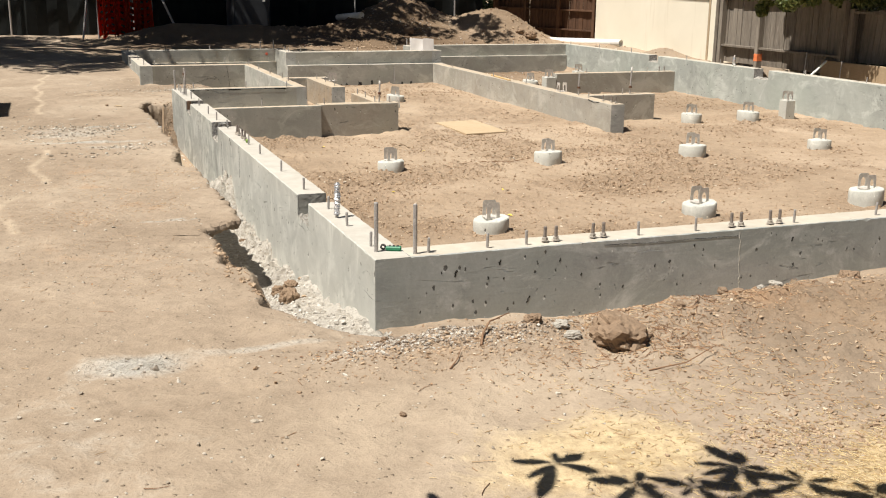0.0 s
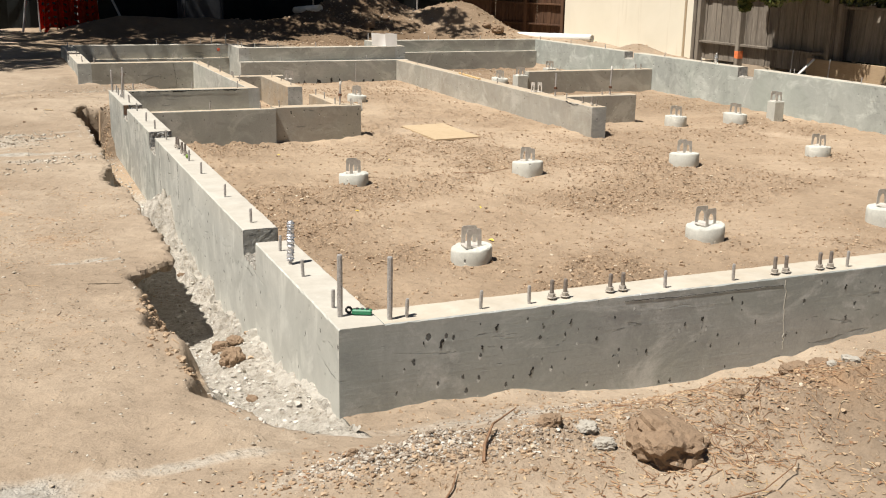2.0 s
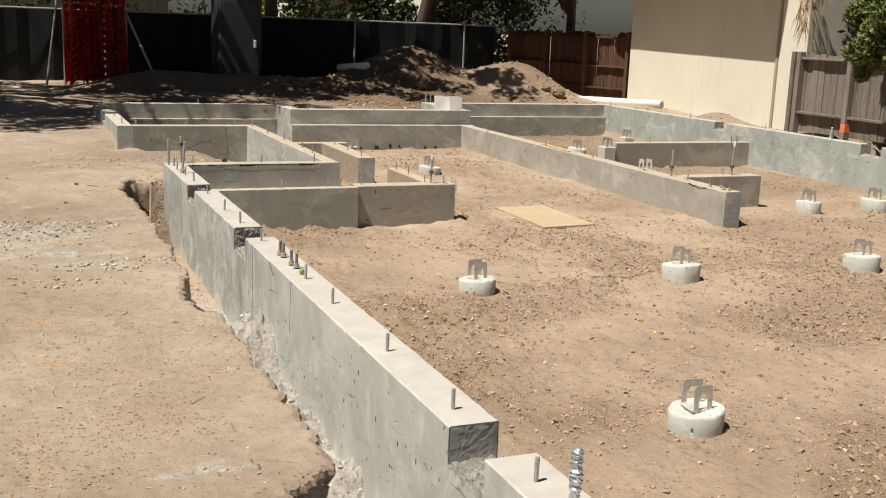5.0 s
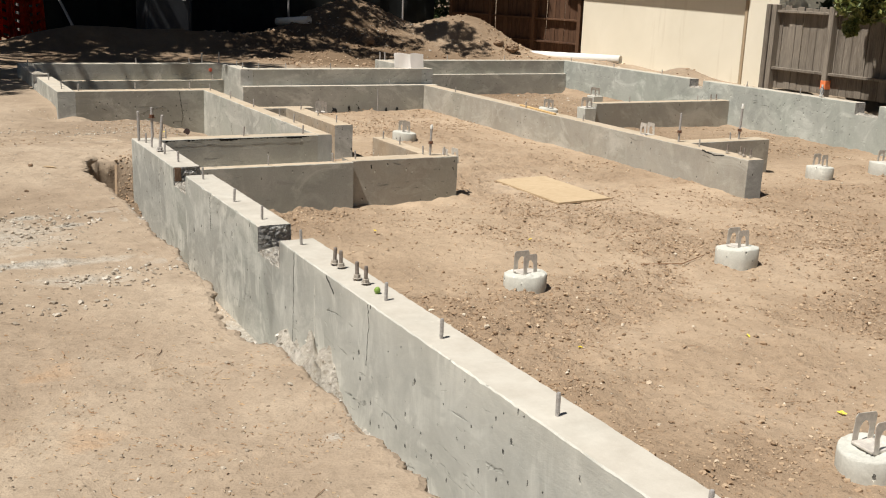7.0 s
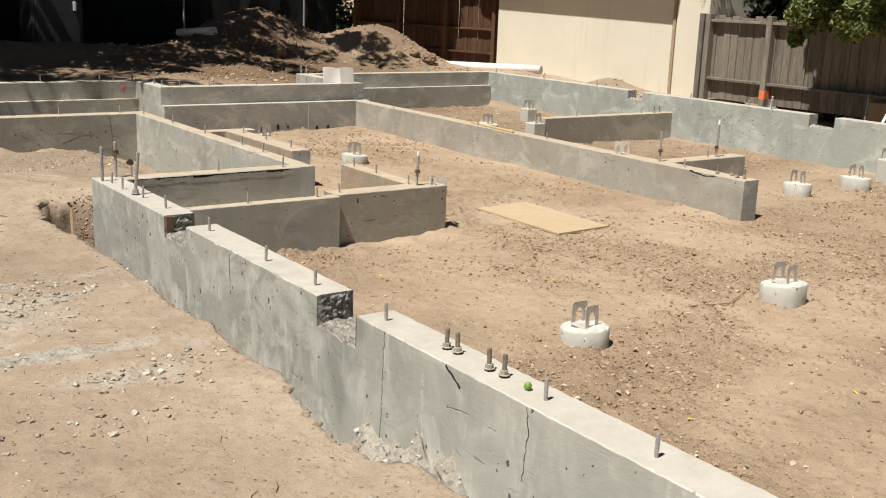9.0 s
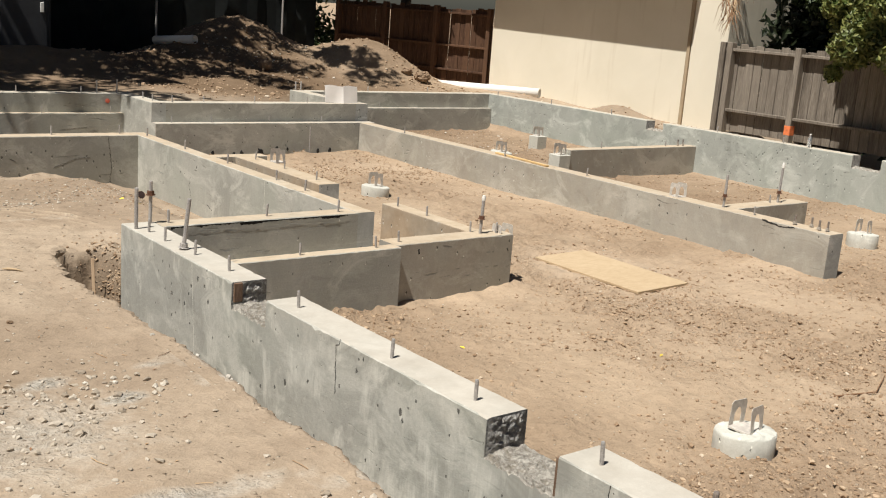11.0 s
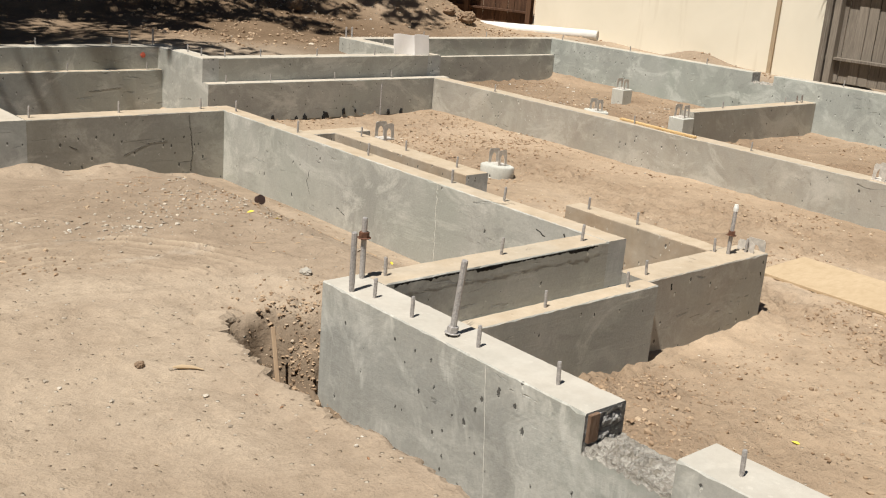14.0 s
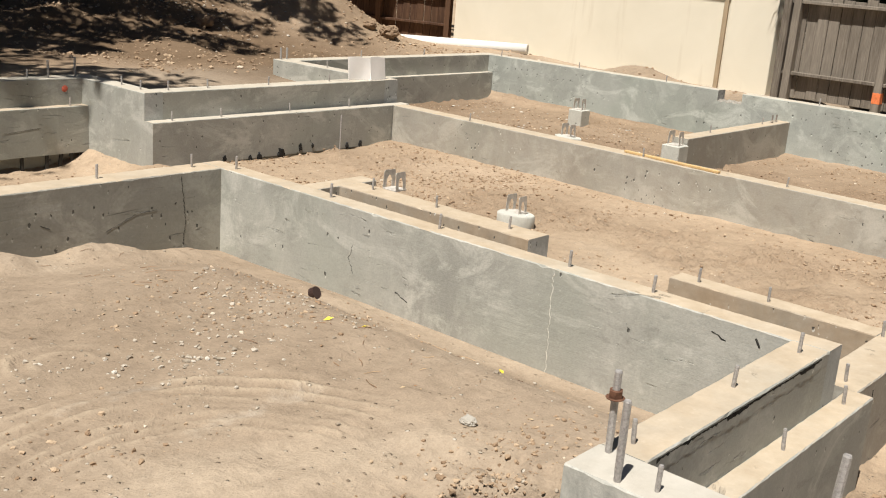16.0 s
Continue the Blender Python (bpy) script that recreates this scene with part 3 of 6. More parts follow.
for cx, cy, rx, ry, a in ((0.13, 3.25, 0.2, 0.12, 1.0), (0.55, 3.3, 0.3, 0.05, 0.6), (0.78, 3.1, 0.2, 0.1, 0.5), (0.1, 8.6, 0.45, 0.5, 0.6), (-0.1, 2.7, 0.5, 1.0, 0.34), (0.44, 8.74, 0.09, 0.05, 1.0), (0.27, 8.95, 0.1, 0.05, 0.9), (0.62, 8.95, 0.1, 0.04, 0.6), (0.8, 8.75, 0.14, 0.06, 0.7), (0.7, 7.95, 0.2, 0.05, 0.5), (0.2, 8.05, 0.5, 0.08, 0.8), (0.35, 7.75, 0.25, 0.1, 0.6),
                          (1.5, 3.45, 0.5, 0.12, 0.6), (0.54, 5.27, 0.1, 0.05, 0.95), (0.38, 5.24, 0.1, 0.03, 0.7), (0.71, 6.07, 0.06, 0.03, 0.7), (0.14, 9.5, 0.06, 0.04, 0.7), (0.75, 8.9, 0.15, 0.2, 0.5), (0.9, 11.2, 0.5, 0.12, 0.35), (0.75, 11.5, 0.4, 0.05, 0.4)):
    pale = np.maximum(pale, bump_at(GX, GY, cx, cy, rx, ry, a))
soil = smooth(-0.02, 0.02, inner_depth(GX, GY)) * (0.95 - 0.35 * bump_at(GX, GY, 3.9, 9.9, 1.3, 1.2, 1.0) - 0.35 * bump_at(GX, GY, 4.0, 12.2, 0.8, 1.3, 1.0))
soil = np.maximum(soil, 0.9 * smooth(16.4, 17.2, GY) * smooth(-1.0, 1.5, GX))
soil = np.maximum(soil, 0.75 * in_trench)
soil = np.maximum(soil, bump_at(GX, GY, 3.0, 2.75, 1.2, 0.6, 0.7))
soil = np.maximum(soil, bump_at(GX, GY, 1.15, 3.05, 0.35, 0.16, 0.6))
sand = np.clip(ruts(GX, GY), 0, 1)
for (x0, y0), (x1, y1) in (((-0.01, 14.75), (-0.15, 12.34)), ((-0.15, 12.34), (-0.12, 9.97)), ((-0.11, 7.73), (-0.16, 7.12)), ((-0.16, 7.12), (-0.13, 6.48)), ((-0.21, 6.16), (-0.31, 5.95)), ((-0.31, 5.95), (-0.37, 5.68)), ((-0.37, 5.68), (-0.25, 5.19))):
    s = np.clip(((GX - x0) * (x1 - x0) + (GY - y0) * (y1 - y0)) / ((x1 - x0) ** 2 + (y1 - y0) ** 2), 0, 1)
    off = np.hypot(GX - x0 - s * (x1 - x0) - 0.03 * np.sin(GY * 6), GY - y0 - s * (y1 - y0))
    sand = np.maximum(sand, 0.9 * smooth(0.035, 0.012, off))
sand = np.maximum(sand, smooth(0, 0.05, inner_depth(GX, GY)) * np.maximum(bump_at(GX, GY, 3.2, 8.9, 1.5, 1.4, 0.35), bump_at(GX, GY, 4.2, 12.0, 0.7, 1.5, 0.3)))
sand = np.maximum(sand, np.maximum(bump_at(GX, GY, 0.95, 2.5, 0.8, 0.45, 0.45), bump_at(GX, GY, 0.2, 2.4, 0.6, 0.7, 0.25)))
ground_attribute("sand", sand)
# darker dirt on the heaps, back strip, bank, yard patches and dug floor
darker = np.maximum(bump_at(GX, GY, 6.0, 18.8, 2.6, 3.0, 1.0, 2.5), 0.8 * smooth(16.7, 17.6, GY) * smooth(6.9, 5.9, GX) * smooth(0.3, 1.6, GX)) * (1 - bump_at(GX, GY, 8.15, 19.0, 0.9, 0.9, 1.0, 2.0))
darker = np.maximum(darker, np.maximum(bump_at(GX, GY, 2.6, 2.65, 0.95, 0.5, 0.42, 2.0), bump_at(GX, GY, 8.15, 19.0, 1.1, 1.1, 0.6, 2.0)))
darker = darker + bump_at(GX, GY, 0.05, 6.4, 0.4, 0.9, 0.16) + bump_at(GX, GY, -0.1, 9.4, 0.7, 1.1, 0.24)
# the last two terms put the shade inside both pits into the colour
ground_attribute("darker", darker + smooth(0, 0.05, inner_depth(GX, GY)) * (0.42 * smooth(8.2, 4.4, GY) + 0.16 * smooth(2.6, 1.6, GX) * (GY < 10.2)) * (0.5 + 0.6 * crumbled(GX, GY)) + 0.35 * smooth(10.4, 11.0, GY) * smooth(5.5, 5.8, GX) * smooth(0, 0.05, inner_depth(GX, GY)) + 0.9 * bump_at(GX, GY, 0.95, 10.3, 0.25, 0.5, 1.0, 2.0) * smooth(0.35, 0.28, GZ) + 0.7 * bump_at(GX, GY, 0.7, 4.9, 0.12, 0.5, 1.0, 2.0) * smooth(0.36, 0.3, GZ))
ground_attribute("pale", pale)
ground_attribute("soil", soil)
ground_attribute("loose", crumbled(GX, GY) * smooth(-0.02, 0.04, inner_depth(GX, GY)) + 0.8 * bump_at(GX, GY, 1.7, 2.95, 0.9, 0.2, 1.0, 2.0) + 0.6 * bump_at(GX, GY, 2.9, 2.9, 0.9, 0.35, 1.0, 2.0))
ground_attribute("straw", np.maximum(bump_at(GX, GY, 2.0, 1.75, 0.7, 0.38, 0.9), bump_at(GX, GY, 1.2, 2.2, 0.4, 0.28, 0.85)))
RUSTY = ((0.03, 5.56, 0.12, 0.08), (0.3, 5.74, 0.1, 0.08), (0.45, 5.62, 0.1, 0.07), (0.76, 5.95, 0.08, 0.09), (0.08, 6.3, 0.16, 0.16), (0.05, 5.32, 0.12, 0.06), (0.58, 6.66, 0.14, 0.1), (0.45, 6.13, 0.16, 0.1), (0.1, 6.8, 0.2, 0.2), (-0.05, 4.7, 0.2, 0.2), (0.3, 4.4, 0.15, 0.15))
rust = sum(bump_at(GX, GY, a, b, 1.4 * c, 1.4 * d, 0.36) for a, b, c, d in RUSTY)
ground_attribute("rust", np.minimum(rust, 0.5) + bump_at(GX, GY, 2.35, 3.0, 0.35, 0.25, 0.45) + bump_at(GX, GY, 0.85, 3.1, 0.2, 0.1, 0.5))
tagged(ground, "dry tan dirt yard with a trench and spoil heaps", "ground", kind="structure")


# ---- foundation walls ----
def wall(name, x0, x1, y0, y1, top, notches=(), bottom=-0.35, label="", mat=None, skew=0.0):
    """A cast wall between two plan corners; notches: (from, to, floor) along its longer side; skew: sideways shift of its far end."""
    along_x = (x1 - x0) > (y1 - y0)
    s0, s1 = (x0, x1) if along_x else (y0, y1)
    w0, w1 = (y0, y1) if along_x else (x0, x1)
    cuts = sorted({s0, s1, *[c for n in notches for c in n[:2]]})
    rnd = random.Random(name)
    stations = []
    for a, b in zip(cuts, cuts[1:]):
        floor = next((n[2] for n in notches if n[0] <= a + 1e-6 and b <= n[1] + 1e-6), None)
        k = max(1, int((b - a) / (0.025 if floor is None else 0.011)))
        stations += [(a + (b - a) * j / k, floor) for j in range(k + 1)]
    bm = bmesh.new()
    rings = []
    for s, floor in stations:
        e = lambda: 0.0025 + 0.0025 * rnd.random() + (0.010 * rnd.random() if rnd.random() < 0.04 else 0)
        a, b, c, d = e(), e(), e(), e()
        t = top + 0.0007 * rnd.uniform(-1, 1)
        mid = t
        if floor is not None:
            t = floor + 0.007 * rnd.uniform(-1, 1)
            mid = floor + 0.012 + 0.01 * rnd.uniform(-1, 1)
        prof = [(w0, bottom), (w0, t - a), (w0 + b, t), ((w0 + w1) / 2, mid), (w1 - c, t), (w1, t - d), (w1, bottom)]
        off = skew * (s - s0) / (s1 - s0)
        rings.append([bm.verts.new(Vector((s, w + off, z) if along_x else (w + off, s, z)) * K) for w, z in prof])
    for a, b, sa, sb in zip(rings, rings[1:], stations, stations[1:]):
        for j in range(6):
            f = bm.faces.new((a[j], a[j + 1], b[j + 1], b[j]))
            if sa[0] == sb[0]:
                f.material_index = 1
            elif sa[1] is not None and 0 < j < 5:
                f.material_index = 2
    bm.faces.new(rings[0])
    bm.faces.new(rings[-1][::-1])
    bmesh.ops.remove_doubles(bm, verts=bm.verts, dist=1e-5)
    bmesh.ops.recalc_face_normals(bm, faces=bm.faces)
    ob = thing(name, bm, mat or CONCRETE, label or "grey cast concrete foundation wall with a smooth top", "foundation wall", kind="structure")
    ob.data.materials.append(BROKEN)
    ob.data.materials.append(ROUGH)
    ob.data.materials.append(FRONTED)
    # ends that face the front take the brightened concrete too
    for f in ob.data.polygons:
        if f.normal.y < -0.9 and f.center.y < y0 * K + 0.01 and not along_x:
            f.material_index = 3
    return ob


W = 0.145
wall("wall_left", 1.06, 1.06 + W, 3.715, 10.35, TOP, ((4.80, 5.025, 0.405), (7.555, 7.825, 0.405), (9.02, 9.28, 0.42)),
     label="long grey concrete foundation wall with three vent notches", mat=BLOOMED)
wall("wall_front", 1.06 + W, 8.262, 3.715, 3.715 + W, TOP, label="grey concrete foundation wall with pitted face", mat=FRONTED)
wall("wall_return", 1.06 + W, 2.245, 10.232, 10.35, TOP, mat=TANNED)
wall("wall_inset", 2.245, 2.345, 10.232, 13.21, TOP, mat=TANNED)
wall("wall_wing_front", 1.145, 2.245, 13.07, 13.21, TOP, mat=SHADED)
wall("wall_wing_side", 1.0, 1.145, 13.07, 16.03, TOP, ((14.4, 14.65, 0.42),))
wall("wall_back_wing", 1.145, 3.21, 15.88, 16.03, TOP)
wall("wall_back_jog", 3.21, 3.35, 15.13, 16.03, TOP)
wall("wall_back", 3.35, 5.45, 15.13, 15.28, TOP)
wall("wall_back_jog_far", 5.45, 5.6, 15.13, 16.51, TOP)
wall("wall_back_far", 5.6, 8.34, 16.36, 16.51, TOP)
wall("wall_right", 8.262, 8.402, 3.715, 16.51, TOP, ((13.40, 13.64, 0.42), (10.83, 11.12, 0.40)), mat=GREENED, skew=0.08)
wall("wall_ledge_wing", 1.145, 3.21, 15.80, 15.88, LOW, bottom=0.012, mat=TANNED)
wall("wall_ledge_back", 3.21, 5.6, 15.035, 15.13, LOW, bottom=0.03, mat=CONCRETE, skew=-0.045)
wall("wall_ledge_far", 5.6, 8.335, 16.29, 16.36, LOW)
wall("wall_low_cross", 1.06 + W, 2.47, 10.15, 10.232, LOW, label="low concrete ledge wall below the taller wall", mat=TANNED)
wall("wall_low_cross_end", 2.47, 3.29, 10.198, 10.35, LOW, mat=STAINED)
wall("wall_low_stub", 3.07, 3.18, 10.35, 11.19, LOW, mat=MUDDY)
wall("wall_low_stub_far", 3.03, 3.19, 11.88, 13.1, LOW, mat=MUDDY)
wall("wall_low_link", 2.335, 3.30, 13.1, 13.22, LOW, mat=STAINED)
wall("wall_inner", 5.345, 5.5, 9.47, 11.19, LOW, label="low concrete inner foundation wall with a joint", mat=STAINED)
wall("wall_inner_long", 5.358, 5.5, 11.19, 14.985, LOW, label="long low concrete inner foundation wall", mat=STAINED, skew=0.055)
wall("wall_inner_stub", 5.5, 6.37, 10.30, 10.45, LOW, mat=STAINED)
wall("wall_inner_far", 6.45, 8.318, 12.92, 13.05, LOW, mat=STAINED)


def broken_face(host, x0, x1, y, z0, z1, seed, out=0.014, mat=None):
    """Rough torn concrete on the end of a notch, facing the front, a skin over the cast face."""
    bm = bmesh.new()
    nx_, nz_ = 22, 16
    rows = []
    for i in range(nx_ + 1):
        row = []
        for j in range(nz_ + 1):
            a, b = i / nx_, j / nz_
            p = Vector((x0 + (x1 - x0) * a, y, z0 + (z1 - z0) * b)) * K
            rim = min(1.0, 5 * min(a, 1 - a, 1.2 - b))
            k = noise.fractal(Vector((p.x * 38, seed, p.z * 38)), 0.7, 2.0, 4)
            p.y -= 0.003 + out * rim * max(0.0, 0.45 + 0.75 * k)
            p.z -= 0.008 * (b > 0.9) * abs(k) * rim
            row.append(bm.verts.new(p))
        rows.append(row)
    for a, b in zip(rows, rows[1:]):
        for j in range(nz_):
            bm.faces.new((a[j], b[j], b[j + 1], a[j + 1]))
    return part("broken_face", bm, mat or BROKEN, bpy.data.objects[host], "rough torn concrete with exposed stones")


def broken_floor(host, x0, x1, y0, y1, z, seed):
    """Crumbled concrete on the floor of a notch."""
    bm = bmesh.new()
    nx_, ny_ = 22, 30
    rows = []
    for i in range(nx_ + 1):
        row = []
        for j in range(ny_ + 1):
            a, b = i / nx_, j / ny_
            p = Vector((x0 + (x1 - x0) * a, y0 + (y1 - y0) * b, z)) * K
            k = noise.fractal(Vector((p.x * 30, p.y * 30, seed)), 0.7, 2.0, 4)
            p.z += 0.004 + 0.013 * k * min(1.0, 6 * min(a, 1 - a) + 0.3)
            p.z -= 0.03 * (a in (0.0, 1.0))
            row.append(bm.verts.new(p))
        rows.append(row)
    for a, b in zip(rows, rows[1:]):
        for j in range(ny_):
            bm.faces.new((a[j], b[j], b[j + 1], a[j + 1]))
    return part("broken_floor", bm, ROUGH, bpy.data.objects[host], "crumbled pale concrete")


for k, (y0, y1, z) in enumerate(((4.80, 5.025, 0.405), (7.555, 7.825, 0.405), (9.02, 9.28, 0.42))):
    broken_face("wall_left", 1.064, 1.201, y1, z + 0.004, TOP - 0.002, 3 + k, *((0.002, CONCRETE) if k == 0 else ()))
    broken_floor("wall_left", 1.063, 1.202, y0 + 0.002, y1 - 0.004, z + 0.008, 8 + k)
FORM = wood_material("old form strip", (0.10, 0.06, 0.04), (0.19, 0.12, 0.08), (0.30, 0.21, 0.145), (4, 4, 1))
for x0, x1, y0, y1, z0, z1 in ((1.062, 1.072, 7.556, 7.566, 0.40, TOP - 0.004), (1.066, 1.1, 9.268, 9.279, 0.44, TOP - 0.003), (1.07, 1.2, 7.557, 7.564, 0.47, 0.49)):
    bm = bmesh.new()
    box(bm, x0 * K, x1 * K, y0 * K, y1 * K, z0 * K, z1 * K, 0.002)
    part("form_strip", bm, FORM, bpy.data.objects["wall_left"], "brown strip of old formwork")


def height_at(x, y):
    return float(ground_height(np.array([float(x)]), np.array([float(y)]))[0])


# ---- anchor bolts ----
def rod_mesh(bm, h, r, pitch=0.0045, z0=-0.02):
    """A threaded rod that stands at the origin."""
    pts, rad = [(0, 0, z0), (0, 0, h * 0.12)], [r * 0.92, r * 0.92]
    k = max(4, int((h * 0.86) / pitch))
    for j in range(k):
        pts.append((0, 0, h * (0.14 + 0.85 * j / k)))
        rad.append(r * (1.015 if j % 2 else 0.975))
    pts.append((0, 0, h))
    rad.append(r * 0.8)
    tube(bm, pts, rad, 8)


def nut_mesh(bm, z, r, h):
    for sides, rr, a, b in ((12, r * 1.35, z - 0.004, z), (6, r, z, z + h)):
        tube(bm, [(0, 0, a), (0, 0, a + 0.001), (0, 0, b - 0.001), (0, 0, b)], [rr * 0.94, rr, rr, rr * 0.94], sides)


def bolt_kind(h, r, nut, mat, label):
    e = tagged(new("anchor_bolt"), label, "bolt", "anchor bolts in the wall tops")
    bm = bmesh.new()
    rod_mesh(bm, h, r)
    part("shank", bm, mat, e)
    if nut is not None:
        bm = bmesh.new()
        nut_mesh(bm, nut, r * 1.75, r * 1.7)
        part("nut", bm, DUSTY, e, "dusty brown hexagonal nut on a washer")
    return e


DUSTY = plain_material("dusty zinc", (0.40, 0.36, 0.31), 0.8, 0.1, 0.3, 70)
PLAIN = bolt_kind(0.078, 0.0075, None, STEEL, "short galvanised threaded bolt cast into the wall top")
NUTTED = bolt_kind(0.085, 0.009, 0.012, plain_material("dull brown steel", (0.24, 0.205, 0.18), 0.6, 0.3, 0.35, 60), "short dull threaded bolt with a nut")
turns = random.Random(4)


def put(kind, x, y, z, tilt=3.0, s=1.0):
    m = pose(x * K, y * K, z * K, turns.uniform(-tilt, tilt), turns.uniform(-tilt, tilt), turns.uniform(0, 360))
    o = copy_thing(kind, m)
    return o


plain = [(1.29, 3.755), (1.54, 3.755), (1.71, 3.75), (2.23, 3.75), (2.51, 3.745), (3.03, 3.75), (3.5, 3.76), (4.0, 3.76), (4.6, 3.76),
         (1.105, 3.92), (1.11, 4.29), (1.12, 4.65), (1.12, 5.14), (1.12, 5.68), (1.12, 6.29), (1.125, 6.69), (1.12, 7.47), (1.115, 7.94), (1.11, 8.33), (1.12, 8.90),
         (1.125, 9.43), (1.115, 9.71), (1.10, 9.97), (1.105, 10.15), (1.26, 10.30), (1.76, 10.30), (2.16, 10.29), (2.30, 10.85), (2.31, 11.19), (2.30, 11.79),
         (2.29, 12.39), (2.29, 13.02), (1.66, 13.15), (2.14, 13.15), (1.18, 13.13), (1.07, 13.31), (1.07, 14.1), (1.07, 15.0), (1.07, 15.7),
         (2.25, 15.95), (2.85, 15.95), (3.28, 15.5), (3.28, 15.28), (3.44, 15.2), (3.76, 15.2), (4.3, 15.2), (4.9, 15.2), (5.53, 15.9),
         (6.5, 16.47), (7.4, 16.47), (8.35, 16.2), (8.35, 15.2), (8.35, 14.2), (8.35, 12.7), (8.35, 11.9), (8.35, 10.2), (8.35, 9.2), (8.35, 8.3), (8.35, 7.4)]
bolts = [put(PLAIN, x, y, TOP) for x, y in plain]
low_plain = [(1.89, 10.19), (2.34, 10.195), (2.53, 10.26), (3.08, 10.33), (3.21, 10.26), (3.11, 10.78), (3.11, 11.08), (3.11, 12.05), (3.12, 12.51), (3.12, 12.95), (2.7, 13.16),
             (2.44, 15.83), (3.09, 15.83), (3.38, 15.07), (3.78, 15.07), (4.4, 15.07), (5.0, 15.07), (5.42, 12.7), (5.42, 11.7), (5.42, 10.1), (5.42, 14.2), (6.94, 12.99), (7.9, 12.99), (6.0, 10.38), (6.6, 16.35)]
bolts += [put(PLAIN, x, y, LOW) for x, y in low_plain]
for x, y in ((1.80, 3.765), (1.85, 3.765), (2.02, 3.765), (2.07, 3.765), (2.70, 3.755), (2.75, 3.755), (2.90, 3.75), (2.95, 3.75), (1.135, 6.88), (1.13, 6.94), (1.135, 7.10), (1.13, 7.15)):
    put(NUTTED, x, y, TOP, 2.0)
for x, y in ((5.42, 9.60), (5.44, 9.55), (5.42, 9.78), (8.1, 12.99), (8.18, 12.99)):
    put(NUTTED, x, y, LOW, 2.0)
for kind in (PLAIN, NUTTED):
    kind.matrix_basis = pose(0, 0, 0)
PLAIN.matrix_basis = pose(8.35 * K, 6.4 * K, TOP * K)
NUTTED.matrix_basis = pose(5.46 * K, 9.68 * K, LOW * K)


# ---- tall hold-down rods ----
def tall_rod(x, y, z, h, r=0.0115, nut=None, lean=(0, 0), label="tall threaded steel hold-down rod", cap=None):
    e = tagged(new("hold_down_rod"), label, "rod", "hold-down rods")
    bm = bmesh.new()
    rod_mesh(bm, h, r, 0.0028)
    part("shank", bm, STEEL, e)
    if nut is not None:
        bm = bmesh.new()
        nut_mesh(bm, nut, r * 1.8, r * 1.9)
        part("nut", bm, RUST if nut > 0.05 else STEEL, e, "hexagonal nut")
    if cap:
        bm = bmesh.new()
        tube(bm, [(0, 0, h * 0.9), (0, 0, h * 0.97), (0, 0, h * 1.04)], [r * 1.2, r * 1.25, r * 0.9], 8)
        part("tip", bm, cap, e, "white painted tip")
    e.matrix_basis = pose(x * K, y * K, z * K, lean[0], lean[1], 0)
    return e


tall_rod(1.10, 3.83, TOP, 0.255)
tall_rod(1.235, 3.755, TOP, 0.255)
tall_rod(1.08, 10.23, TOP, 0.235)
tall_rod(1.18, 10.315, TOP, 0.25, nut=0.17, label="tall threaded steel rod with a rusty coupling nut")
tall_rod(1.11, 9.81, TOP, 0.275, nut=0.012, lean=(2, 5), label="leaning threaded steel rod with a base nut")
tall_rod(3.11, 10.28, LOW, 0.27, nut=0.11, lean=(0, 2), cap=PVC, label="tall threaded rod with a white tip")
tall_rod(5.44, 10.375, LOW, 0.30, r=0.012, nut=0.1, lean=(0, 1), label="tall threaded rod with a dark coupling nut")
tall_rod(6.09, 10.375, LOW, 0.37, r=0.012, nut=0.09, lean=(0, 2), cap=PVC, label="tall threaded rod with a white tip")
tall_rod(4.79, 14.93, -0.02, 0.42, r=0.008, label="thin steel rod in the dirt by the ledge")
tall_rod(3.0, 15.95, TOP, 0.15, r=0.011)
tall_rod(3.2, 15.95, TOP, 0.17, r=0.011)
tall_rod(5.5, 16.47, TOP, 0.13, r=0.012)
tall_rod(5.57, 16.47, TOP, 0.13, r=0.012)


def wrapped_rod(x, y, h):
    e = tagged(new("wrapped_rod"), "threaded rod wrapped in crumpled silver tape", "rod")
    bm = bmesh.new()
    rod_mesh(bm, h, 0.01)
    part("shank", bm, STEEL, e)
    bm = bmesh.new()
    rnd = random.Random(7)
    pts = [(0, 0, h * (0.08 + 0.94 * j / 34)) for j in range(35)]
    tube(bm, pts, [0.014 + 0.007 * rnd.random() for _ in pts], 9)
    for v in bm.verts:
        v.co.x += rnd.uniform(-0.003, 0.003)
        v.co.y += rnd.uniform(-0.003, 0.003)
    part("wrapping", bm, plain_material("silver tape", (0.72, 0.72, 0.74), 0.22, 0.7, 0.15, 90), e, "crumpled shiny silver tape")
    e.matrix_basis = pose(x * K, y * K, TOP * K, -2, 2, 0)


wrapped_rod(1.11, 4.46, 0.2)

# ---- concrete piers with post bases ----
PIER = concrete_material("pier concrete", 1.5, 0.58, False)


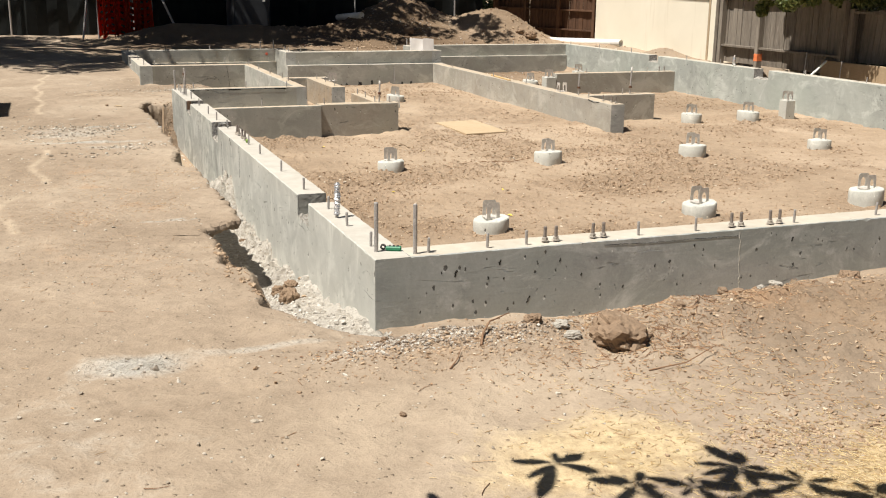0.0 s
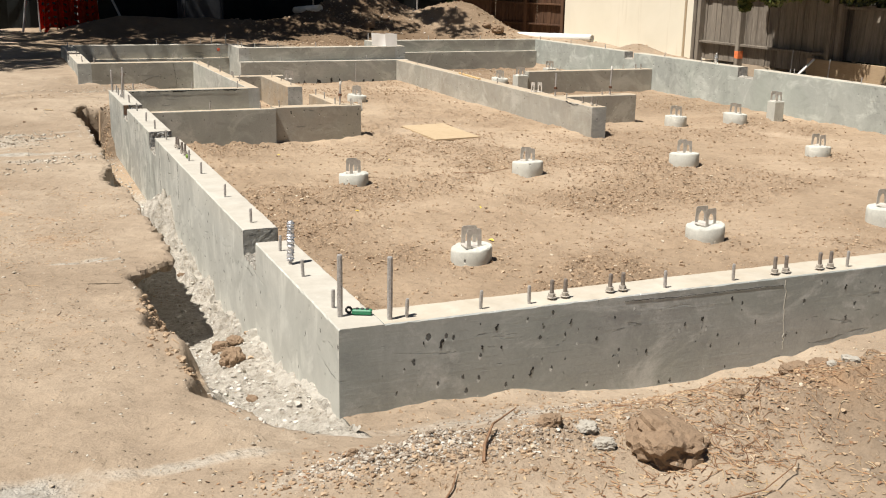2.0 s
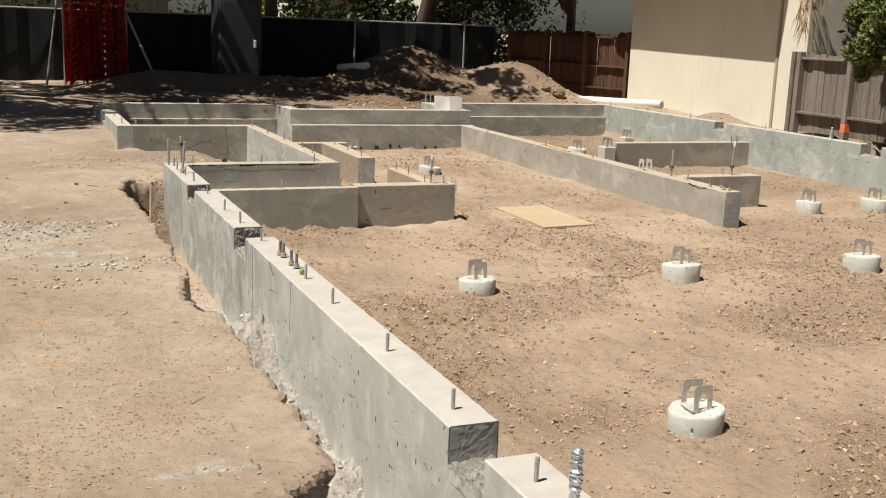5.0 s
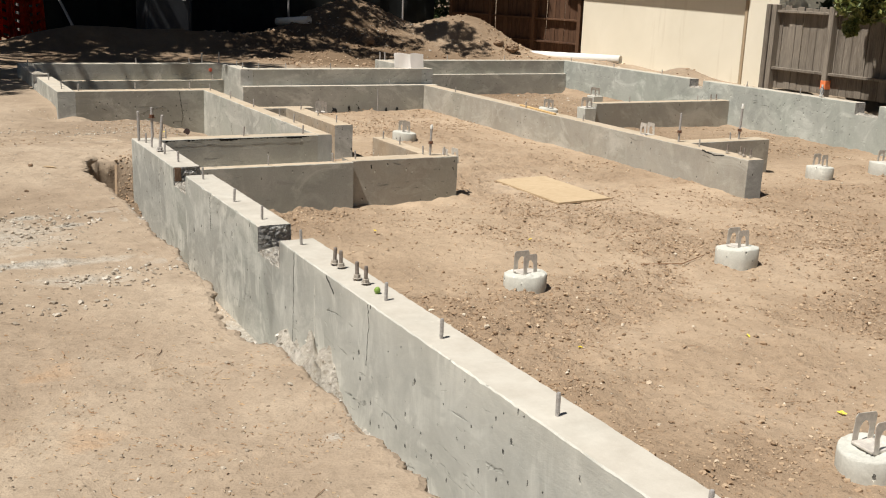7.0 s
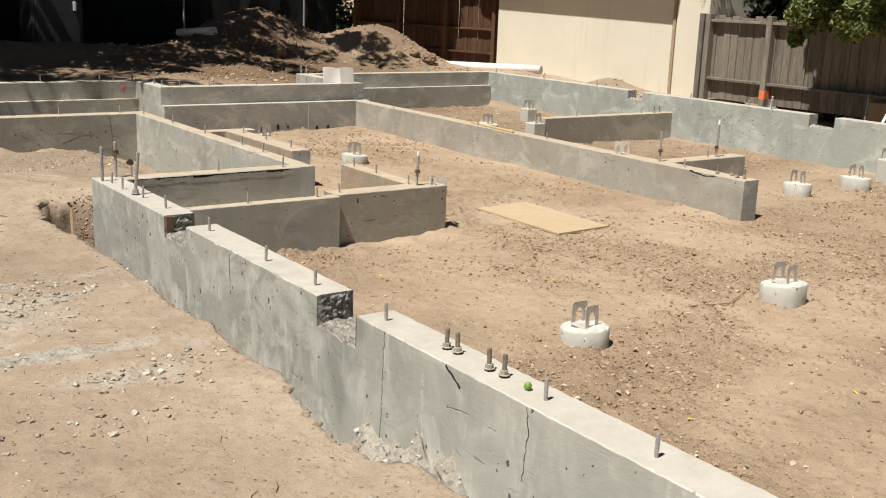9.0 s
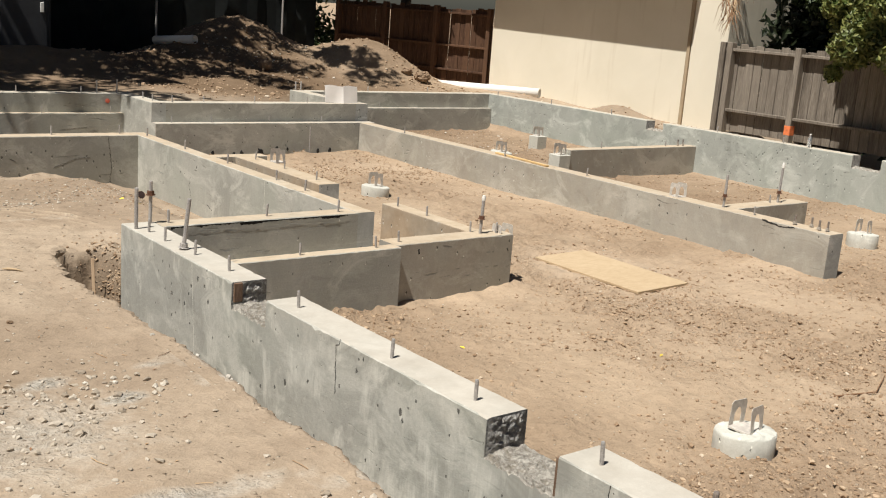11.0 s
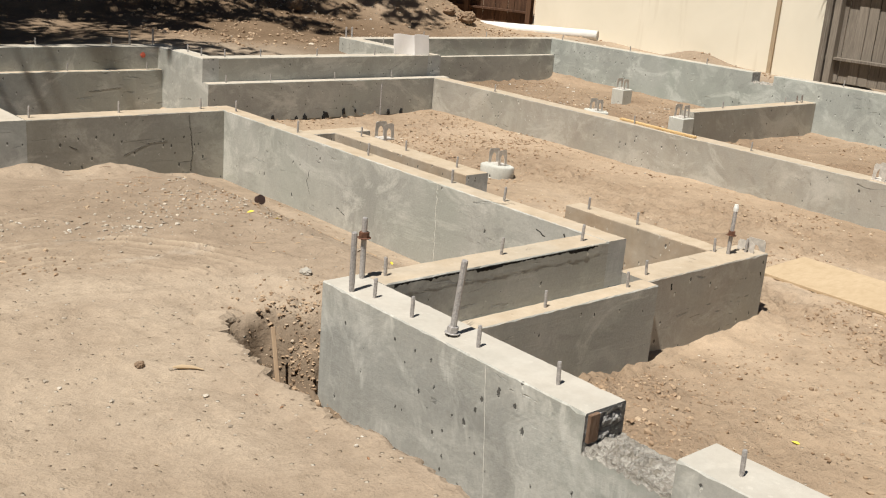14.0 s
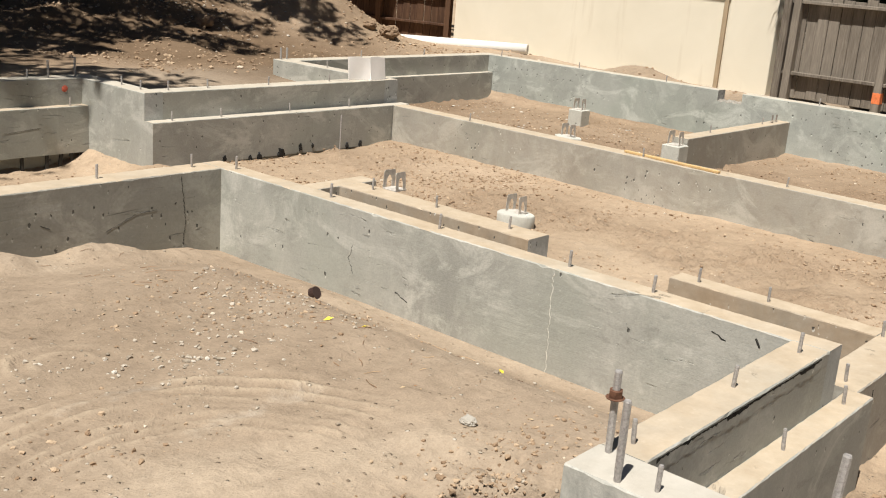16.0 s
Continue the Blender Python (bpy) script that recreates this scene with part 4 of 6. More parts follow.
def strap_mesh(w, h, t):
    """A flat strap with an arched opening and two nail holes, standing on its feet."""
    bm = bmesh.new()
    leg = w * 0.27
    outer = [(-w / 2, 0), (-w / 2, h * 0.9), (-w * 0.4, h), (w * 0.4, h), (w / 2, h * 0.9), (w / 2, 0)]
    inner = [(w / 2 - leg, 0), (w / 2 - leg, h * 0.5), (w * 0.12, h * 0.68), (0, h * 0.74), (-w * 0.12, h * 0.68), (-w / 2 + leg, h * 0.5), (-w / 2 + leg, 0)]
    f = bm.faces.new([bm.verts.new((x, 0, z)) for x, z in outer + inner])
    ex = bmesh.ops.extrude_face_region(bm, geom=[f])["geom"]
    for v in ex:
        if isinstance(v, bmesh.types.BMVert):
            v.co.y += t
    bmesh.ops.triangulate(bm, faces=bm.faces)
    bmesh.ops.recalc_face_normals(bm, faces=bm.faces)
    return bm


BRACKET = plain_material("dull zinc", (0.56, 0.52, 0.47), 0.55, 0.15, 0.25, 30)


def post_base(parent, at, turn):
    """The two straps and the plate of a post base, under a pier or a wall stub."""
    bm = bmesh.new()
    box(bm, -0.06, 0.06, -0.058, 0.058, 0.0, 0.012, 0.002)
    plate = part("post_base", bm, BRACKET, parent, "bent zinc plate with two upright straps")
    plate.matrix_basis = at @ pose(0, 0, 0, 0, 0, turn)
    for k, y in enumerate((-0.06, 0.056)):
        s = part("strap", strap_mesh(0.11, 0.135, 0.003), BRACKET, plate)
        s.matrix_basis = pose(0.0, y, 0.0, (-4, 3)[k], 0, (6, -3)[k])
    return plate


def pier(x, y, r=0.155, top=0.145, turn=0.0, seed=0):
    e = tagged(new("concrete_pier"), "round pale concrete pier with a zinc post base", "pier", "piers on the crawl-space floor")
    rnd = random.Random(seed + 90)
    bm = bmesh.new()
    n = 30
    h = top * K
    lev = [(-0.35, 1.0), (h * 0.5, 1.0), (h - 0.012, 1.0), (h - 0.003, 0.965), (h + 0.002, 0.8), (h, 0.35)]
    wob = [rnd.uniform(-0.012, 0.012) for _ in range(n)]
    rings = []
    for z, f in lev:
        rings.append([bm.verts.new((r * f * (1 + 0.4 * wob[j] + 0.06 * math.cos(2 * math.pi * j / n * 2)) * math.cos(2 * math.pi * j / n),
                                    r * f * (1 + 0.4 * wob[j]) * math.sin(2 * math.pi * j / n),
                                    z + (rnd.uniform(-0.004, 0.004) if z > h * 0.8 else 0) + (0.012 * math.cos(2 * math.pi * (j / n) + seed) if z > h * 0.8 else 0))) for j in range(n)])
    for a, b in zip(rings, rings[1:]):
        for j in range(n):
            bm.faces.new((a[j], a[(j + 1) % n], b[(j + 1) % n], b[j]))
    bm.faces.new(rings[-1])
    bm.normal_update()
    for f in bm.faces:
        f.smooth = abs(f.normal.z) < 0.5
    part("footing", bm, PIER, e, "pale rough-rimmed concrete cylinder")
    post_base(e, pose(0, 0, h - 0.002), turn)
    e.matrix_basis = pose(x * K, y * K, 0, 0, 0, seed * 37 % 360)
    e.children[1].matrix_basis = pose(0, 0, h - 0.002, 0, 0, turn - seed * 37 % 360)
    return e


PIERS = ((2.45, 5.82), (3.94, 5.79), (5.34, 5.80), (2.50, 8.0), (3.92, 8.02), (5.31, 7.93), (6.75, 7.98), (6.66, 9.98), (7.37, 9.92), (4.08, 12.72), (6.62, 14.1), (6.85, 5.85))
for k, (x, y) in enumerate(PIERS):
    pier(x, y, 0.138 + 0.008 * (k % 3), 0.142 + 0.01 * ((k * 7) % 3 - 1), (k * 53) % 11 - 5, k)


def square_pier(x, y, w, z, label, bracket=True):
    e = tagged(new("concrete_pad"), label, "pier")
    bm = bmesh.new()
    box(bm, -w / 2, w / 2, -w / 2, w / 2, -0.4, z * K, 0.006)
    part("pad", bm, PIER, e)
    if bracket:
        post_base(e, pose(0, 0, z * K - 0.002), 0)
    e.matrix_basis = pose(x * K, y * K, 0)


square_pier(7.98, 10.02, 0.165, 0.25, "square concrete pad against the wall with a post base")
square_pier(6.36, 12.97, 0.19, 0.29, "square concrete pad at the wall end with a post base")
square_pier(7.75, 14.75, 0.19, 0.2, "square concrete pad with a post base and gap")
for x, y, z, t in ((3.265, 10.27, 0.28, 90), (5.44, 10.79, LOW, 90), (3.34, 13.0, 0.30, 0)):
    e = tagged(new("post_bracket"), "zinc post bracket cast into the concrete", "bracket", "loose post brackets")
    post_base(e, pose(0, 0, -0.004), 0)
    e.matrix_basis = pose(x * K, y * K, z * K, 0, 0, t)

# ---- things lying about ----
OSB = wood_material("plywood", (0.40, 0.295, 0.18), (0.48, 0.365, 0.235), (0.54, 0.425, 0.285), (0.5, 2.0, 2.0))
LATH = wood_material("new lath", (0.50, 0.33, 0.15), (0.62, 0.43, 0.21), (0.7, 0.5, 0.28), (4, 0.6, 4))
bm = bmesh.new()
box(bm, -0.29, 0.29, -0.55, 0.55, -0.012, 0.009, 0.003)
ply = thing("plywood_sheet", bm, OSB, "tan plywood offcut lying flat on the dirt", "plywood")
ply.matrix_basis = pose(4.065 * K, 10.14 * K, 0.045 * K + 0.022, 0.6, -0.8, 1.0)
bm = bmesh.new()
box(bm, -0.02, 0.02, -0.47, 0.47, 0, 0.018, 0.002)
lath = thing("wood_lath", bm, LATH, "thin yellow wood lath lying on the wall top", "lath")
lath.matrix_basis = pose(5.43 * K, 12.5 * K, LOW * K + 0.002, 0, 0, -5)


def pipe(name, a, b, r, label, mat, wall_t=0.006):
    """An open pipe with a wall thickness, from one plan point to another."""
    a, b = u(*a), u(*b)
    bm = bmesh.new()
    o = tube(bm, [a, a.lerp(b, 0.5), b], r, 20, False)
    i = tube(bm, [a, a.lerp(b, 0.5), b], r - wall_t, 20, False)
    for k in (0, -1):
        for j in range(20):
            bm.faces.new((o[k][j], o[k][(j + 1) % 20], i[k][(j + 1) % 20], i[k][j]))
    bmesh.ops.recalc_face_normals(bm, faces=bm.faces)
    return thing(name, bm, mat, label, "pipe", smooth=True)


pipe("plastic_pipe", (9.0, 18.3, 0.455), (9.7, 16.85, height_at(9.7, 16.85) + 0.062), 0.085, "long white plastic drain pipe on the ground", PVC)
pipe("plastic_pipe", (5.28, 19.95, height_at(5.28, 19.95) + 0.07), (5.56, 19.28, height_at(5.56, 19.28) + 0.065), 0.075, "short white plastic pipe on a dirt heap", PVC)

# white folded card on the wall corner
bm = bmesh.new()
CARD_W, CARD_H = 0.235, 0.225
for x0, x1, y0, y1, curl in ((0.0, CARD_W, 0.085, 0.0, 0.03), (CARD_W, 2 * CARD_W, 0.0, 0.02, -0.006)):
    rows = []
    for i in range(9):
        a = i / 8
        rows.append([bm.verts.new((x0 + (x1 - x0) * a, y0 + (y1 - y0) * a + curl * math.sin(math.pi * a) * (1 - b) + 0.03 * b, CARD_H * b * (1 + 0.03 * math.sin(5 * a)))) for b in (0, 0.33, 0.66, 1.0)])
    for r0, r1 in zip(rows, rows[1:]):
        for j in range(3):
            bm.faces.new((r0[j], r1[j], r1[j + 1], r0[j + 1]))
bmesh.ops.remove_doubles(bm, verts=bm.verts, dist=1e-4)
bmesh.ops.solidify(bm, geom=bm.faces[:], thickness=0.004)
card = thing("folded_card", bm, plain_material("white card", (0.8, 0.77, 0.74), 0.7, 0, 0.06, 5), "white folded cardboard sheet standing on the wall", "cardboard")
card.matrix_basis = pose(5.13 * K, 15.155 * K, TOP * K + 0.002, 0, 0, 0)


def green_tool():
    """A green hand tool with a dark ring at one end."""
    green, dark = plain_material("green plastic", (0.03, 0.2, 0.1), 0.4, 0, 0.2, 40), plain_material("black rubber", (0.02, 0.025, 0.025), 0.6, 0, 0.2, 40)
    e = tagged(new("hand_tool"), "small green plastic hand tool with black ring", "tool")
    bm = bmesh.new()
    box(bm, -0.035, 0.045, -0.014, 0.014, 0.0, 0.022, 0.005)
    part("handle", bm, green, e)
    bm = bmesh.new()
    for k in range(3):
        box(bm, -0.02 + 0.02 * k, -0.008 + 0.02 * k, -0.009, 0.009, 0.022, 0.026, 0.002)
    part("grip", bm, dark, e, "dark ribbed grip")
    bm = bmesh.new()
    tube(bm, [(-0.048 + 0.011 * math.cos(a), 0.004, 0.016 + 0.011 * math.sin(a)) for a in [j * math.pi / 7 for j in range(15)]], 0.005, 6)
    part("ring", bm, dark, e, "black rubber ring")
    e.matrix_basis = pose(1.165 * K, 3.825 * K, TOP * K + 0.002, 0, 0, -25)


green_tool()
bm = bmesh.new()
bmesh.ops.create_icosphere(bm, subdivisions=3, radius=0.014)
for v in bm.verts:
    v.co.z *= 1.1
    v.co += v.co.normalized() * 0.004 * max(0, v.co.z / 0.02) ** 3
fig = thing("green_fruit", bm, plain_material("green rind", (0.2, 0.32, 0.06), 0.45, 0, 0.2, 60), "small green round fruit on the wall top", "fruit", smooth=True)
fig.matrix_basis = pose(1.13 * K, 6.77 * K, TOP * K + 0.014, 20, 0, 0)


def bottle(x, y, z):
    mat = bpy.data.materials.new("clear plastic")
    mat.use_nodes = True
    b = mat.node_tree.nodes["Principled BSDF"].inputs
    b["Base Color"].default_value, b["Roughness"].default_value, b["Transmission Weight"].default_value = (0.9, 0.95, 1.0, 1), 0.12, 0.85
    e = tagged(new("water_bottle"), "clear plastic water bottle standing on the wall", "bottle")
    bm = bmesh.new()
    prof = [(0.0, 0.03), (0.01, 0.033), (0.05, 0.032), (0.09, 0.033), (0.13, 0.031), (0.165, 0.014), (0.18, 0.013)]
    tube(bm, [(0, 0, h) for h, _ in prof], [r for _, r in prof], 16)
    part("body", bm, mat, e, smooth=True)
    bm = bmesh.new()
    tube(bm, [(0, 0, 0.178), (0, 0, 0.181), (0, 0, 0.195), (0, 0, 0.197)], [0.013, 0.0155, 0.0155, 0.014], 16)
    part("cap", bm, PVC, e, "white screw cap")
    e.matrix_basis = pose(x * K, y * K, z * K) @ Matrix.Scale(0.85, 4)


bottle(8.36, 11.62, TOP)

# ---- stakes ----
for x, y, z, h, lean, mat, label in ((8.9, 10.9, 0.4, 0.42, (0, 2), STEEL, "thin steel stake by the fence"), (9.2, 10.6, 0.4, 0.3, (2, 1), STEEL, "short steel stake by the fence")):
    bm = bmesh.new()
    tube(bm, [(0, 0, -0.1), (0, 0, h * 0.5), (0.004, 0, h)], [0.009, 0.009, 0.008], 8)
    s = thing("stake", bm, mat, label, "stake", "stakes")
    s.matrix_basis = pose(x * K, y * K, z * K, *lean, 0)
bm = bmesh.new()
box(bm, -0.009, 0.009, -0.005, 0.005, -0.15, 0.2, 0.002)
st = thing("wood_stake", bm, wood_material("weathered stake", (0.3, 0.2, 0.12), (0.42, 0.3, 0.2), (0.5, 0.38, 0.26)), "weathered wood stake standing in the pit", "stake")
a, b = Vector(u(0.975, 10.455, 0.18)), Vector(u(0.988, 10.51, 0.33))
st.matrix_basis = Matrix.Translation(a) @ (b - a).to_track_quat("Z", "Y").to_matrix().to_4x4()
for (ax, ay, az, bx, by, bz) in ((8.7, 10.6, 0.42, 9.1, 10.75, 0.62),):
    bm = bmesh.new()
    a, b = u(ax, ay, az), u(bx, by, bz)
    tube(bm, [a, b], 0.018, 10)
    thing("plastic_tube", bm, PVC, "short white plastic tube leaning on the dirt", "pipe")

# ---- stones, clods and litter ----
CUBE = np.array([(x, y, z) for x in (-1, 1) for y in (-1, 1) for z in (-1, 1)], float) * 0.58
AXES = np.array([(1, 0, 0), (-1, 0, 0), (0, 1, 0), (0, -1, 0), (0, 0, 1), (0, 0, -1)], float)
BASE = np.vstack((CUBE, AXES))
SIDES = (((4, 6, 7, 5), 8), ((0, 1, 3, 2), 9), ((2, 3, 7, 6), 10), ((0, 4, 5, 1), 11), ((1, 5, 7, 3), 12), ((0, 2, 6, 4), 13))
TRIS = np.array([(q[k], q[(k + 1) % 4], c) for q, c in SIDES for k in range(4)])


def scatter(name, places, sizes, mat, label, category, flat=0.7, sink=0.25, seed=1):
    """Many small stones over the ground, as one mesh."""
    rng = np.random.default_rng(seed)
    n = len(places)
    v = BASE[None] * (1 + rng.uniform(-0.45, 0.45, (n, 14, 1))) * np.array([1, 1, flat])
    v = v * rng.uniform(0.7, 1.3, (n, 1, 3))
    a = rng.uniform(0, 2 * math.pi, n)
    ca, sa = np.cos(a)[:, None], np.sin(a)[:, None]
    v = np.stack((v[..., 0] * ca - v[..., 1] * sa, v[..., 0] * sa + v[..., 1] * ca, v[..., 2]), -1)
    v = v * sizes[:, None, None]
    z = ground_height(places[:, 0], places[:, 1])
    base = np.stack((places[:, 0], places[:, 1], z), -1) * K
    base[:, 2] += sizes * flat * (0.6 - sink)
    faces = (TRIS[None] + 14 * np.arange(n)[:, None, None]).reshape(-1, 3)
    ob = from_arrays(name, (v + base[:, None]).reshape(-1, 3), faces, mat)
    return tagged(ob, label, category, kind="stuff")


def area(n, x0, x1, y0, y1, seed, cluster=0.0, scale=2.0, key=None):
    rng = np.random.default_rng(seed)
    p = np.stack((rng.uniform(x0, x1, n * 4), rng.uniform(y0, y1, n * 4)), -1)
    if cluster:
        w = fbm(p[:, 0], p[:, 1], scale, 3, 0.6, key or seed + 3)
        p = p[np.argsort(-(w + rng.normal(0, 1.0 / cluster, len(w))))]
    return p[:n]


def spot(n, cx, cy, rx, ry, seed):
    rng = np.random.default_rng(seed)
    return np.stack((rng.normal(cx, rx, n), rng.normal(cy, ry, n)), -1)


def sizes(n, lo, hi, seed, p=2.2):
    return lo + (hi - lo) * np.random.default_rng(seed).random(n) ** p


def stone_material(name, stops):
    n = Nodes(name)
    g = n.t.nodes.new("ShaderNodeNewGeometry")
    f = n.noise(60.0, 4, 0.7)
    col = n.ramp(g.outputs["Random Per Island"], *stops)
    col = n.mix(0.4, col, n.ramp(f, (0.3, (0.35, 0.35, 0.35)), (0.7, (0.65, 0.65, 0.65))), "OVERLAY")
    return n.done(col, 0.92, n.bump(f, 0.5, 0.006), spec=0.15)


CLOD = stone_material("soil crumbs", ((0.0, (0.25, 0.172, 0.11)), (0.5, (0.36, 0.258, 0.17)), (0.96, (0.47, 0.355, 0.245)), (1.0, (0.6, 0.53, 0.43))))
GRAVEL = stone_material("pale gravel", ((0.0, (0.27, 0.225, 0.175)), (0.5, (0.41, 0.355, 0.285)), (0.9, (0.5, 0.45, 0.38)), (1.0, (0.6, 0.56, 0.49))))
RUBBLE = stone_material("mixed gravel", ((0.0, (0.15, 0.11, 0.08)), (0.5, (0.31, 0.255, 0.2)), (0.85, (0.44, 0.4, 0.345)), (1.0, (0.6, 0.57, 0.51))))
SPILL = stone_material("concrete crumbs", ((0.0, (0.30, 0.27, 0.225)), (0.5, (0.48, 0.45, 0.40)), (1.0, (0.68, 0.65, 0.59))))

p = np.vstack((area(16000, 1.25, 5.2, 3.9, 10.1, 1, 3.5, 1.3, 4), spot(900, 1.75, 4.6, 0.3, 0.3, 16), area(5000, 5.2, 8.2, 3.9, 10.1, 7, 8.0, 1.3, 4), area(6500, 1.25, 8.2, 3.9, 10.1, 8)))
q = area(32000, 1.25, 5.2, 3.9, 10.1, 17, 2.5, 1.3, 4)
scatter("fine_crumbs", q, sizes(len(q), 0.002, 0.007, 18, 2.0), CLOD, "fine brown crumbs of soil on the floor", "soil", seed=19)
p = np.vstack((p, area(1500, 1.22, 1.5, 3.9, 10.1, 9), area(1200, 1.22, 5.0, 3.87, 4.2, 10), *[spot(160, x, y, 0.17, 0.17, 200 + k) for k, (x, y) in enumerate(PIERS)]))
p = np.vstack((p, area(4200, 2.4, 5.3, 10.4, 15.0, 2, 4.0), area(4200, 5.55, 8.2, 10.5, 16.2, 3, 3.0), area(900, 1.2, 3.1, 13.3, 15.7, 4), area(2600, 3.2, 5.4, 13.2, 15.0, 91, 2.0), area(2600, 5.55, 8.2, 11.5, 16.2, 92, 2.0)))
scatter("soil_clods", p, sizes(len(p), 0.003, 0.0155, 5, 3.6), CLOD, "brown crumbs and clods of soil on the floor", "soil", seed=6)
p = np.vstack((area(1000, -0.8, 0.95, 2.4, 10.5, 11), area(260, 0.0, 2.1, 10.4, 13.0, 12), spot(420, 1.45, 11.85, 0.22, 0.22, 78), spot(260, 1.0, 11.6, 0.12, 0.1, 79), spot(160, 0.45, 11.75, 0.15, 0.06, 80), area(300, -0.5, 1.4, 1.0, 3.2, 13)))
scatter("yard_pebbles", p, sizes(len(p), 0.002, 0.0115, 14, 3.6), GRAVEL, "scattered small pale pebbles on the yard", "pebbles", seed=15)
p = np.vstack((spot(198, 0.12, 8.6, 0.22, 0.16, 21), spot(90, 0.38, 7.75, 0.12, 0.09, 22), spot(72, 0.18, 7.42, 0.2, 0.07, 23), spot(72, 0.42, 8.75, 0.1, 0.08, 24), spot(132, -0.3, 8.9, 0.25, 0.25, 25), spot(24, 0.12, 3.2, 0.08, 0.06, 26), spot(120, 0.1, 8.95, 0.12, 0.08, 20), spot(72, 0.4, 8.9, 0.1, 0.06, 19), spot(66, 0.62, 7.85, 0.14, 0.05, 18), spot(96, 0.0, 8.2, 0.12, 0.2, 17)))
scatter("gravel_patch", p, sizes(len(p), 0.003, 0.0165, 27, 2.3), GRAVEL, "patch of loose pale gravel on the dirt", "gravel", seed=28)
p = np.vstack((spot(3600, 1.05, 3.11, 0.13, 0.045, 32), spot(900, 1.35, 3.02, 0.1, 0.04, 39), spot(700, 1.75, 3.42, 0.3, 0.06, 38)))
scatter("front_crumbs", p, sizes(len(p), 0.0015, 0.0075, 35, 2.2), RUBBLE, "grey and dark gravel spilled on the front bank", "rubble", seed=36)
p = np.vstack((area(1800, 0.78, 1.05, 3.85, 10.0, 31), area(700, 0.72, 1.05, 3.5, 5.1, 29)))
scatter("concrete_crumbs", p, sizes(len(p), 0.002, 0.014, 33, 4.0), SPILL, "crumbled spilled concrete along the trench", "rubble", seed=34)
p = np.vstack((area(5200, 1.6, 4.2, 2.0, 3.65, 41, 3.0), spot(2200, 1.2, 3.04, 0.28, 0.09, 42), area(900, 1.1, 3.6, 3.4, 3.7, 48), spot(900, 1.78, 2.12, 0.14, 0.06, 40), spot(450, 1.25, 10.62, 0.2, 0.1, 43), spot(600, 1.06, 10.52, 0.06, 0.06, 44), spot(500, 1.45, 11.95, 0.25, 0.2, 45), spot(300, 1.75, 11.9, 0.2, 0.3, 49), spot(120, 0.5, 11.3, 0.15, 0.1, 50)))
scatter("spoil_clods", p, sizes(len(p), 0.002, 0.0105, 46, 4.2), CLOD, "crumbled brown spoil on the bank", "soil", seed=47)
p = np.vstack((spot(420, 0.66, 4.58, 0.035, 0.2, 36), spot(60, 0.66, 3.98, 0.02, 0.05, 34), spot(420, 1.0, 10.42, 0.06, 0.06, 37), spot(420, 0.95, 10.15, 0.07, 0.13, 35), spot(60, 0.60, 4.3, 0.02, 0.1, 38)))
scatter("pit_clods", p, sizes(len(p), 0.003, 0.016, 40, 3.2), CLOD, "broken clods of earth at the edge of the pits", "soil", seed=41)
p = np.vstack((area(5200, 4.0, 9.0, 16.6, 20.8, 51, 1.0), area(300, 8.6, 9.8, 13.8, 17.0, 52)))
scatter("heap_clods", p, sizes(len(p), 0.004, 0.032, 53, 4.0), CLOD, "clods and pale stones on the spoil heaps", "soil", seed=54)


def clod(x, y, size, seed, label="large brown clod of dry earth", flat=0.75, dz=0.0, mat=None, name="earth_clod", cat="clod"):
    bm = bmesh.new()
    bmesh.ops.create_icosphere(bm, subdivisions=4, radius=1.0)
    for v in bm.verts:
        d = v.co.normalized()
        k = 1 + 0.3 * noise.fractal(d * 1.4 + Vector((seed * 3.1, 0, 0)), 0.65, 2.0, 6)
        k = min(k, 0.86 / max(0.05, abs(d.z)), 1.0 / max(0.05, abs(d.x * 0.8 + d.y * 0.6)), 1.02 / max(0.05, abs(d.y * 0.8 - d.x * 0.6)))
        k += 0.07 * noise.fractal(d * 5 + Vector((seed, 0, 0)), 0.7, 2.0, 5)
        v.co = Vector((d.x * k, d.y * k * 0.85, d.z * k * flat)) * size
    o = thing(name, bm, mat or SOIL, label, cat, "large clods")
    o.matrix_basis = pose(x * K, y * K, height_at(x, y) * K + size * flat * 0.45 + dz, seed * 13 % 20, 0, seed * 67 % 360)
    return o


clod(1.64, 2.87, 0.145, 1, "large brown clod of earth on the front bank", 0.6, -0.025)
for k, (x, y, s) in enumerate(((0.95, 5.02, 0.045), (0.92, 4.88, 0.05), (0.965, 4.8, 0.045), (0.93, 4.66, 0.07), (0.9, 4.2, 0.03), (0.98, 6.2, 0.025), (0.96, 7.5, 0.03), (2.37, 3.24, 0.05), (2.57, 3.35, 0.055), (2.71, 3.27, 0.035), (2.86, 3.19, 0.06), (2.95, 3.3, 0.05), (3.35, 3.3, 0.05), (3.6, 3.45, 0.06), (1.95, 3.0, 0.03), (1.73, 2.84, 0.025), (1.4, 3.03, 0.04), (0.94, 4.72, 0.04), (2.2, 3.1, 0.025), (2.3, 3.3, 0.022), (0.8, 2.6, 0.014), (0.92, 3.15, 0.02),
                               (1.95, 4.95, 0.035), (3.07, 5.22, 0.03), (3.0, 5.6, 0.022), (1.75, 4.95, 0.02), (0.35, 9.55, 0.014), (0.46, 10.33, 0.018))):
    clod(x, y, s, k + 3)
